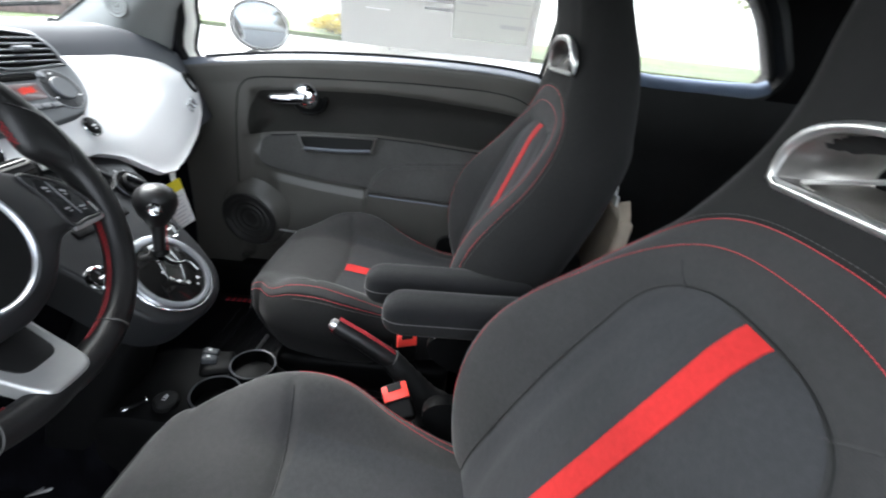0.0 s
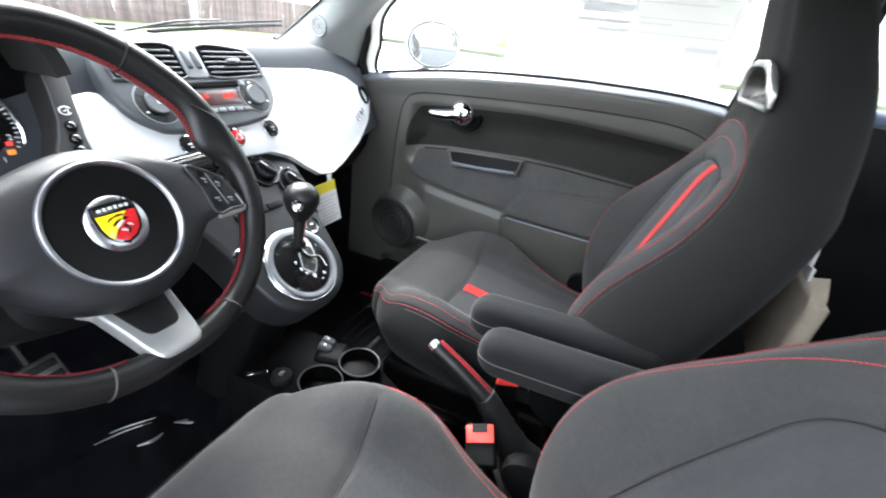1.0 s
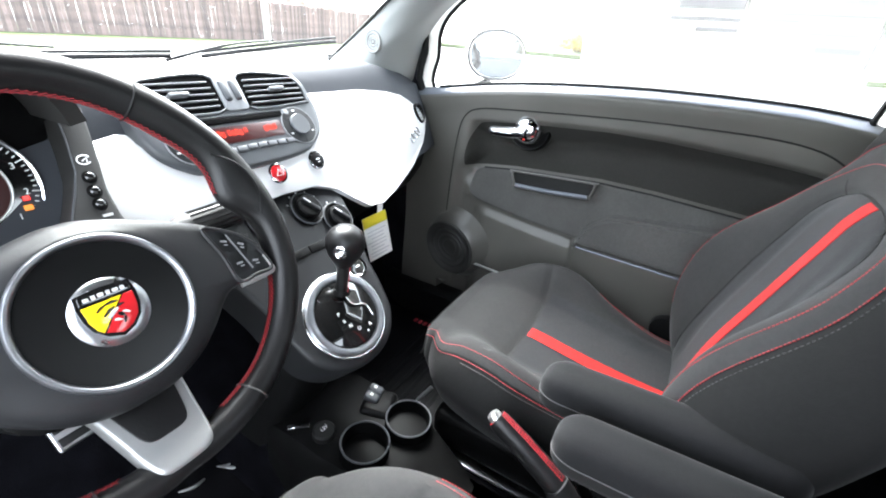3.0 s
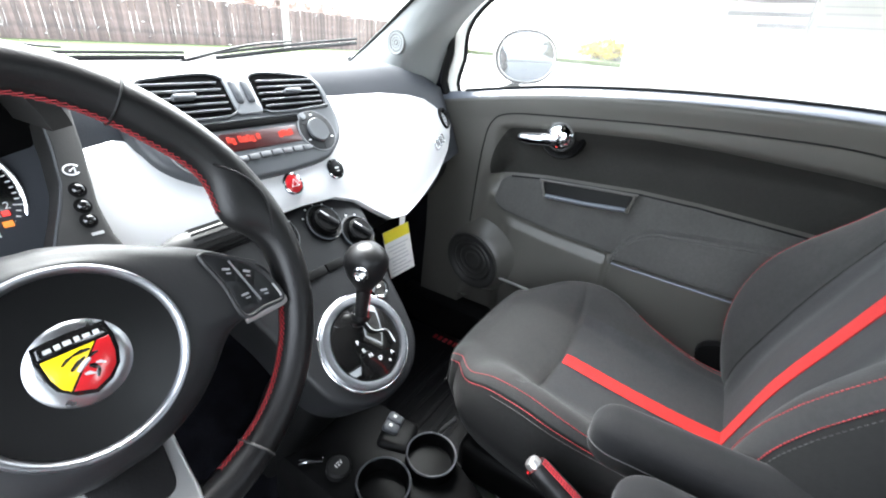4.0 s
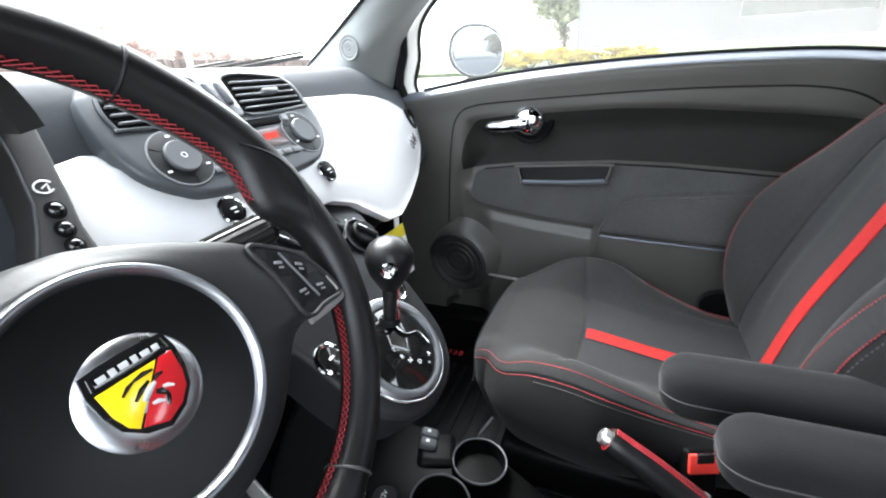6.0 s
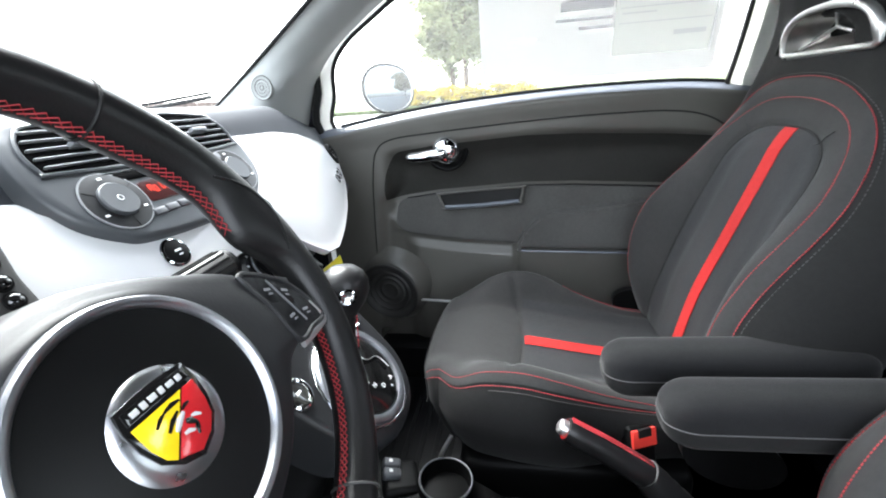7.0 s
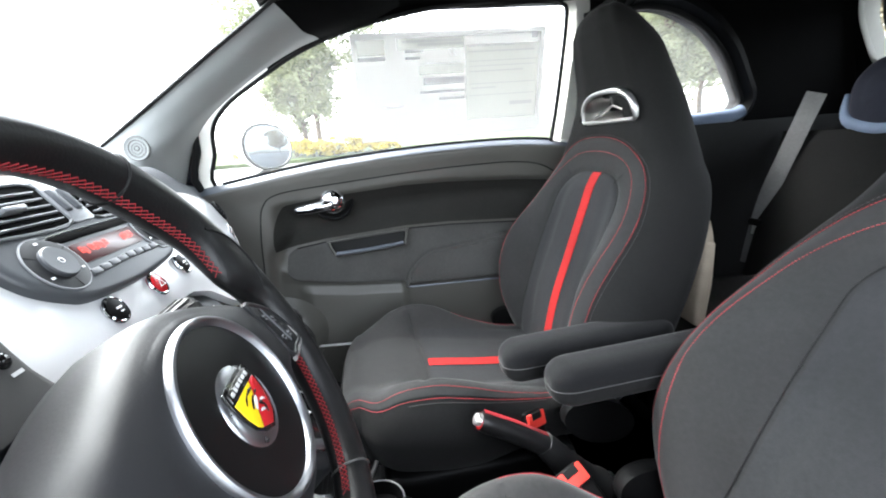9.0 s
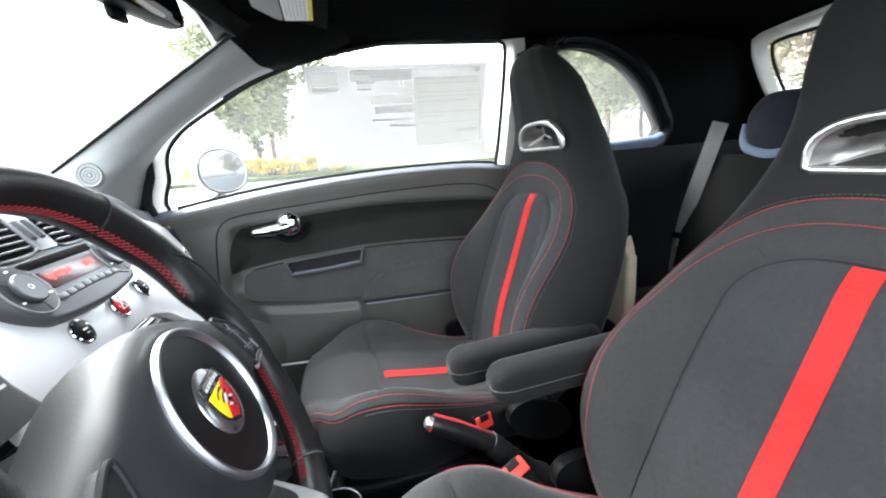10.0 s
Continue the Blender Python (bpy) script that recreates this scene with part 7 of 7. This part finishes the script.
for x, y, z in ((-0.038, 0.298, 0.168), (0.054, 0.268, 0.160)):
    mcp = T(x, y, z, 4, 0, 0)
    c = part("cup_holder", lathe([(0.0445, -0.072), (0.0445, -0.002), (0.0430, 0.001), (0.0405, 0.001), (0.0395, -0.004), (0.035, -0.066), (0.001, -0.067)], mcp, 44), M_LINER, console, "round black cup holder")
    part("cup_rim", torus(mcp @ T(0, 0, 0.0012), 0.0425, 0.0018, 44, 8), M_RADIO, c)
    part("cup_mat", lathe([(0.030, -0.066), (0.029, -0.0645), (0.001, -0.0645)], mcp, 30), M_LINER, c)
part("switch_plinth", rbox(T(0.062, 0.348, 0.130, 6, 0, 20), 0.070, 0.065, 0.05, 0.012, 3), M_SATIN, console)
for dx in (-0.010, 0.010):
    sw = part("window_switch", rbox(T(0.066 + dx, 0.362 + 0.3 * dx, 0.160, 18, 0, 15), 0.019, 0.030, 0.016, 0.005, 3), M_RADIO, console, "dark grey window switch")
    part("switch_mark", rbox(T(0.066 + dx, 0.362 + 0.3 * dx, 0.1685, 18, 0, 15), 0.006, 0.006, 0.0006, 0, 1), M_WHITEINK, sw, smooth=False)
sk = part("power_socket", lathe([(0.021, -0.02), (0.021, 0.004), (0.018, 0.007), (0.001, 0.008)], T(-0.053, 0.382, 0.153, 8, 0, 0), 30), M_RUBBER, console, "round black socket cover")
part("socket_mark", lettering("12V", T(-0.053, 0.382, 0.1617, 8, 0, 0), 0.010), M_WHITEINK, sk, smooth=False)
part("metal_tab", rbox(T(-0.075, 0.424, 0.160, 10, 0, -45), 0.040, 0.010, 0.006, 0.002, 2), M_CHROME, console, "small bright metal tab")
part("seat_rail_trim", tube(spline([(0.085, 0.20, 0.03), (0.090, 0.10, 0.03), (0.088, -0.02, 0.035), (0.085, -0.12, 0.05)], 16), 0.005, 8), M_CHROME, console, "bright rail beside the seat")

# ---- hand brake ----
hb = thing("hand_brake", (0.03, -0.08, 0.09), "leather hand brake lever with red stitching", "hand brake")
tip, mid_, base = V(0.020, 0.094, 0.309), V(0.018, 0.042, 0.280), V(0.016, -0.020, 0.240)
foot = V(0.012, -0.105, 0.130)
grip = [tip + (mid_ - tip) * 0.10, tip.lerp(mid_, 0.5), mid_, mid_.lerp(base, 0.5), base]
part("grip", tube(spline(grip, 18), [0.0150, 0.0165, 0.0172, 0.0175, 0.0175, 0.0175, 0.0175, 0.0178, 0.018, 0.018, 0.0182, 0.0185, 0.0185, 0.0188, 0.019, 0.019, 0.019, 0.0185], 18), M_LEATHER, hb, "smooth leather grip")
d = (tip - base).normalized()
hbm = frame_m(tip - d * 0.006, d.orthogonal(), d.cross(d.orthogonal()))
part("button", lathe([(0.0105, -0.004), (0.0108, 0.005), (0.0095, 0.009), (0.006, 0.011), (0.0005, 0.0115)], hbm, 24), M_SILVER, hb, "chrome release button")
part("grip_collar", torus(hbm @ T(0, 0, -0.001), 0.0132, 0.0014, 28, 8), M_EMBRED, hb, "red collar")
up = V(0, -0.5, 0.86)
for o in (-0.0035, 0.0, 0.0035):
    part("stitching", stitches([p + up * 0.0181 + V(o, 0, 0) for p in spline(grip, 40)], 0.0046, 0.0034, 0.0011), M_REDTHREAD, hb, "red thread along the top")
part("boot", tube(spline([base + d * 0.004, base.lerp(foot, 0.35), base.lerp(foot, 0.7), foot], 16), [0.0205, 0.021, 0.0225, 0.022, 0.024, 0.0235, 0.026, 0.0255, 0.028, 0.0275, 0.031, 0.0305, 0.034, 0.036, 0.040, 0.043], 20), M_RUBBER, hb, "soft black gaiter")
part("boot_seam", torus(frame_m(base, d.orthogonal(), d.cross(d.orthogonal())), 0.0192, 0.0012, 28, 6), M_GREYTHREAD, hb)

# ---- belt buckles ----
def buckle(at, across, up_, label):
    """A black buckle box whose face shows a red U round the dark slot."""
    b = thing("belt_buckle", at - V(0, 0, 0.10), label, "belt buckle", "belt buckles")
    m_ = frame_m(at, across, up_)
    part("housing", rbox(m_ @ T(0, -0.014, -0.016), 0.050, 0.068, 0.030, 0.007, 3), M_SATIN, b)
    key = part("press_key", rbox(m_ @ T(0, 0.002, 0.0005), 0.045, 0.028, 0.006, 0.002, 2), M_REDPLASTIC, b, "red release key")
    part("tongue_slot", rbox(m_ @ T(0, 0.010, 0.002), 0.026, 0.014, 0.005, 0.0015, 1), M_RUBBER, key, "dark belt slot")
    part("stalk", tube([m_ @ V(0, -0.03, -0.016), at + V(0.01, -0.05, -0.14)], 0.010, 10), M_SATIN, b)


buckle(V(0.105, -0.040, 0.219), (0.45, -0.89, -0.10), (0.30, 0.13, 0.95), "black belt buckle with a red key by the passenger seat")
buckle(V(-0.060, -0.036, 0.233), (0.31, -0.93, 0.22), (0.80, 0.29, 0.50), "black belt buckle with a red key by the driver seat")

# ---- mats, pedals ----
def floor_mat(cx, label, word_x):
    m_ = thing("floor_mat", (cx, 0.50, -0.05), label, "floor mat", "floor mats")
    out_ = rounded(0.46, 0.60, 0.06, 6)
    part("pad", plate(out_, T(cx + (0.02 if cx > 0 else 0), 0.42, -0.049), 0.012, 0.004, 2), M_MAT, m_)
    for i in range(9):
        part("rib", rbox(T(cx, 0.24 + 0.035 * i, -0.0365), 0.34, 0.012, 0.003, 0.001, 1), M_MAT, m_)
    if cx > 0:
        for i in range(6):
            part("word_bar", rbox(T(word_x, 0.486 + 0.018 * i, -0.0365), 0.020, 0.011, 0.002, 0.0006, 1), M_REDTHREAD, m_, "red woven letter bar")
    return m_


fm = floor_mat(-0.335, "black ribbed floor mat in the driver footwell", -0.335)
# bright curved strips laid over the mat
for pts, w_ in ((((-0.135, 0.623), (-0.112, 0.602), (-0.083, 0.596)), 0.0022), (((-0.083, 0.596), (-0.096, 0.589), (-0.108, 0.574)), 0.0042), (((-0.108, 0.574), (-0.118, 0.592), (-0.135, 0.623)), 0.0034), (((-0.211, 0.633), (-0.188, 0.619), (-0.165, 0.618)), 0.0038), (((-0.243, 0.719), (-0.195, 0.700), (-0.145, 0.668)), 0.0020), (((-0.250, 0.708), (-0.202, 0.690), (-0.158, 0.664)), 0.0016), (((-0.352, 0.778), (-0.338, 0.760), (-0.324, 0.723)), 0.0028)):
    n_ = 14
    part("mat_strip", tube(spline([V(x, y, -0.032) for x, y in pts], n_), [w_ * (0.35 + 0.65 * math.sin(math.pi * (k + 0.5) / n_)) for k in range(n_)], 8), M_SILVER, fm, "bright curved strip on the mat")
floor_mat(0.335, "black ribbed floor mat in the passenger footwell", 0.552)
p = thing("brake_pedal", (-0.290, 0.71, 0.0), "brushed metal brake pedal with black rubber strips", "pedal")
pmx = T(-0.290, 0.712, 0.184, 55, 0, 4)
part("plate", rbox(pmx, 0.080, 0.054, 0.008, 0.004, 3), M_STEEL, p)
for v in (-0.012, 0.012):
    part("grip_strip", rbox(pmx @ T(0, v, 0.005), 0.068, 0.014, 0.004, 0.0015, 2), M_RUBBER, p)
part("arm", tube(spline([pmx @ V(0, 0, -0.004), V(-0.290, 0.77, 0.26), V(-0.290, 0.80, 0.40)], 10), 0.008, 8), M_SATIN, p)

# ---- hanging tag on the dash ----
tag = thing("hang_tag", (0.24, 0.50, 0.40), "white paper tag with a yellow head, hung from the dash", "paper tag")
tgm = frame_m(V(0.224, 0.479, 0.421), (0.062, -0.016, 0.011), (0.10, 0.03, 1))
part("card", rbox(tgm, 0.062, 0.104, 0.0006, 0, 1), M_PAPER, tag, smooth=False)
sgn = 1 if (tgm.to_3x3() @ V(0, 0, 1)).y < 0 else -1
part("head", rbox(tgm @ T(0, 0.040, sgn * 0.0006), 0.061, 0.024, 0.0006, 0, 1), M_YELLOW, tag, "yellow printed head", smooth=False)
for i in range(8):
    part("print_bar", rbox(tgm @ T(-0.004 * (i % 2), 0.016 - 0.0085 * i, sgn * 0.0006), 0.050 - 0.008 * (i % 3), 0.0025, 0.0004, 0, 1), M_GREYINK, tag, smooth=False)
part("loop", ribbon(spline([(0.240, 0.500, 0.525), (0.241, 0.492, 0.505), (0.240, 0.486, 0.49), (0.237, 0.484, 0.468)], 10), (1, -0.2, 0), 0.014, 0.0006), M_PAPER, tag, "white paper loop")

# ---- price sheet on the passenger window ----
sheet = thing("window_sticker", (0.60, -0.03, 0.77), "printed paper price sheet stuck on the passenger window", "paper sheet")


def gx(y, z, off=0.006):
    return V(glass_x(y, z) + off, y, z)


def glass_patch(y0, y1, z0, z1, off, mat_, nm, parent, shear=0.0, lab_=""):
    vs = [gx(y0, z0 + shear * 0, off), gx(y1, z0, off), gx(y1, z1, off), gx(y0, z1, off)]
    bm_ = mesh(vs + [v + V(0.0003, 0, 0) for v in vs], [(0, 1, 2, 3), (4, 5, 6, 7), (0, 1, 5, 4), (1, 2, 6, 5), (2, 3, 7, 6), (3, 0, 4, 7)])
    return part(nm, bm_, mat_, parent, lab_, smooth=False)


M_SHEET = bpy.data.materials.new("thin_paper_against_light")
M_SHEET.use_nodes = True
nt_ = M_SHEET.node_tree
nt_.nodes.remove(nt_.nodes["Principled BSDF"])
df, tl, mxs = nt_.nodes.new("ShaderNodeBsdfDiffuse"), nt_.nodes.new("ShaderNodeBsdfTranslucent"), nt_.nodes.new("ShaderNodeMixShader")
df.inputs["Color"].default_value = (0.80, 0.80, 0.79, 1)
tl.inputs["Color"].default_value = (0.34, 0.34, 0.335, 1)
mxs.inputs["Fac"].default_value = 0.75
nt_.links.new(df.outputs["BSDF"], mxs.inputs[1])
nt_.links.new(tl.outputs["BSDF"], mxs.inputs[2])
nt_.links.new(mxs.outputs["Shader"], nt_.nodes["Material Output"].inputs["Surface"])
M_INKT = M_SHEET.copy()
M_INKT.name = "ink_on_thin_paper"
for nd in M_INKT.node_tree.nodes:
    if nd.type in ("BSDF_DIFFUSE", "BSDF_TRANSLUCENT"):
        nd.inputs["Color"].default_value = (0.86, 0.86, 0.875, 1)
    if nd.type == "MIX_SHADER":
        nd.inputs["Fac"].default_value = 0.88
M_TINT = M_INKT.copy()
M_TINT.name = "faint_print_field"
for nd in M_TINT.node_tree.nodes:
    if nd.type in ("BSDF_DIFFUSE", "BSDF_TRANSLUCENT"):
        nd.inputs["Color"].default_value = (0.98, 0.985, 0.97, 1)
glass_patch(0.228, -0.285, 0.765, 1.025, 0.007, M_SHEET, "paper", sheet)

PRINT = [(0.215, 0.145, 0.962, 0.972), (0.100, -0.055, 1.000, 1.006), (0.060, -0.060, 0.992, 0.998), (0.095, 0.045, 0.978, 0.984), (0.095, 0.055, 0.962, 0.968), (0.040, -0.055, 0.950, 0.953),
         (0.050, -0.060, 0.900, 0.918), (0.060, -0.060, 0.880, 0.886), (0.010, -0.060, 0.862, 0.869), (-0.070, -0.200, 0.985, 0.989), (-0.070, -0.255, 0.972, 0.975), (-0.075, -0.262, 0.950, 0.952),
         (-0.075, -0.262, 0.938, 0.940), (-0.075, -0.225, 0.925, 0.928), (-0.075, -0.262, 0.895, 0.897), (-0.080, -0.150, 0.884, 0.887), (-0.075, -0.262, 0.866, 0.868), (-0.190, -0.255, 0.838, 0.847), (0.16, 0.10, 0.85, 0.853), (-0.245, -0.262, 1.000, 1.014)]
for y0, y1, z0, z1 in ((-0.066, -0.266, 0.805, 0.990), (0.110, -0.060, 0.985, 1.010), (0.215, 0.145, 0.975, 1.010), (0.06, -0.06, 0.925, 0.948)):
    glass_patch(y0, y1, z0, z1, 0.0062, M_TINT, "print_field", sheet)
for y0, y1, z0, z1 in PRINT:
    glass_patch(y0, y1, z0, z1, 0.0055, M_INKT, "print_bar", sheet)
for a, b in (((0.115, 1.012), (-0.27, 1.012)), ((-0.27, 1.012), (-0.27, 0.80)), ((0.115, 1.012), (0.115, 0.985)), ((-0.062, 1.006), (-0.062, 0.86))):
    part("print_rule", tube([gx(*a, 0.0055), gx(*b, 0.0055)], 0.0009, 4), M_INKT, sheet)
tm_ = frame_m(gx(-0.030, 0.974, 0.0052), (0, 1, 0), (-0.25, 0, 1))
part("printed_number", lettering("27", tm_, 0.024), M_INKT, sheet, "large printed number seen from behind", smooth=False)

# ---- rear bench, belts and odds and ends ----
bench = thing("rear_bench", (0, -0.85, 0.07), "black cloth rear bench seat", "bench seat")
rows = [[V(x, y, 0.27 + 0.02 * math.sin((y + 1.05) * 6) - 0.10 * smooth01(y, -0.66, -0.58) - 0.025 * (abs(x) > 0.5)) for x in lin(-0.56, 0.56, 30)] for y in lin(-1.05, -0.58, 16)]
bm = loft(rows, close=False)
bmesh.ops.solidify(bm, geom=bm.faces[:], thickness=0.12)
part("cushion", bm, M_CLOTH_SIDE, bench)
for s in (-1, 1):
    rows = [[V(s * x, -0.93 - 0.22 * (z - 0.25) + 0.025 * (1 - ((x - 0.29) / 0.28) ** 2), z) for x in lin(0.01, 0.57, 20)] for z in lin(0.24, 0.70, 22)]
    bm = loft(rows, close=False)
    bmesh.ops.solidify(bm, geom=bm.faces[:], thickness=0.10 * s)
    part("backrest", bm, M_CLOTH_SIDE, bench)
    part("stripe", loft([[V(s * (0.29 + w), -0.93 - 0.22 * (z - 0.25) + 0.029, z) for w in (-0.016, 0.016)] for z in lin(0.28, 0.47, 12)], close=False), M_RED, bench, "bright red stripe")
    hr = [(p.x, p.y) for p in ring_spline([(0.105, 0.0, 0), (0.10, 0.06, 0), (0.06, 0.105, 0), (0, 0.115, 0), (-0.06, 0.105, 0), (-0.10, 0.06, 0), (-0.105, 0.0, 0), (-0.085, -0.05, 0), (0, -0.075, 0), (0.085, -0.05, 0)], 48)]
    hmx = frame_m(V(s * 0.30, -1.035, 0.765), (-1, 0, 0), (0, -0.15, 1))
    h = thing("rear_headrest", (s * 0.30, -1.05, 0.69), "round navy cloth headrest with a blue-grey rim", "headrest", "rear headrests")
    part("pad", plate([(x * 0.93, y * 0.93) for x, y in hr], hmx @ T(0, 0, -0.06), 0.085, 0.03, 4, dome=0.012), M_NAVY, h)
    rim_ = [hmx @ V(x * 0.95, y * 0.95, 0.008) for x, y in hr if y < 0.035]
    rim_ = sorted(rim_, key=lambda p: math.atan2(p.x - s * 0.30, -(p.z - 0.80)))
    part("rim", tube(rim_, [0.006 + 0.012 * math.sin(math.pi * i / (len(rim_) - 1)) for i in range(len(rim_))], 10), M_BLUE, h, "pale blue-grey crescent rim")
    for q in (-1, 1):
        part("post", tube([(s * 0.30 + q * 0.05, -1.06, 0.71), (s * 0.30 + q * 0.05, -1.055, 0.60)], 0.006, 8), M_STEEL, h)
# belt hanging beside the bench
belt = thing("rear_seat_belt", (0.55, -0.95, 0.3), "grey rear seat belt hanging by the side panel", "seat belt")
bp_ = spline([(0.458, -1.0, 0.80), (0.50, -0.985, 0.66), (0.545, -0.975, 0.52), (0.575, -0.975, 0.40), (0.60, -0.98, 0.28)], 24)
part("webbing", ribbon(bp_, (0.85, 0.45, 0.2), 0.046, 0.0015), M_BELT, belt)
tg = frame_m(V(0.566, -0.965, 0.425), (0.9, 0.4, 0.15), (-0.2, 0.1, 1))
part("tongue", rbox(tg, 0.05, 0.022, 0.010, 0.003, 2), M_SATIN, belt, "black plastic tongue")
part("tongue_blade", rbox(tg @ T(0, -0.024, 0), 0.022, 0.034, 0.003, 0.001, 1), M_STEEL, belt, "steel tongue blade")
# tan pouch with papers hanging on the back of the passenger seat
bag = thing("seat_back_pouch", (0.28, -0.45, 0.32), "tan cloth pouch with papers hung behind the passenger seat", "pouch")
bgm = T(0.285, -0.462, 0.415, 4, 0, -7)
part("body", rbox(bgm, 0.225, 0.026, 0.19, 0.010, 3), M_TAN, bag)
part("pocket", rbox(bgm @ T(0.02, -0.015, -0.045), 0.14, 0.014, 0.085, 0.006, 2), M_RUBBER, bag, "black outer pocket")
part("binding", tube([bgm @ V(x, -0.014, z) for x, z in ((-0.10, -0.085), (-0.106, 0.0), (-0.10, 0.085), (0.10, 0.088))], 0.003, 6), M_TAN, bag)
part("strap", ribbon(spline([bgm @ V(-0.105, 0.0, 0.06), bgm @ V(-0.108, 0.006, 0.10), bgm @ V(-0.112, 0.02, 0.135)], 8), (0.2, 1, 0), 0.020, 0.0016), M_TAN, bag)
part("papers", loft([[bgm @ V(0.02, y, 0.085), bgm @ V(0.075, y, 0.085), bgm @ V(0.052, y, 0.150)] for y in (-0.006, -0.002)]), M_PAPER, bag, "white paper corner", smooth=False)
part("papers", rbox(bgm @ T(0.03, 0.003, 0.075, 0, 8, 0), 0.10, 0.004, 0.07, 0.001, 1), M_PAPER, bag, "white papers")
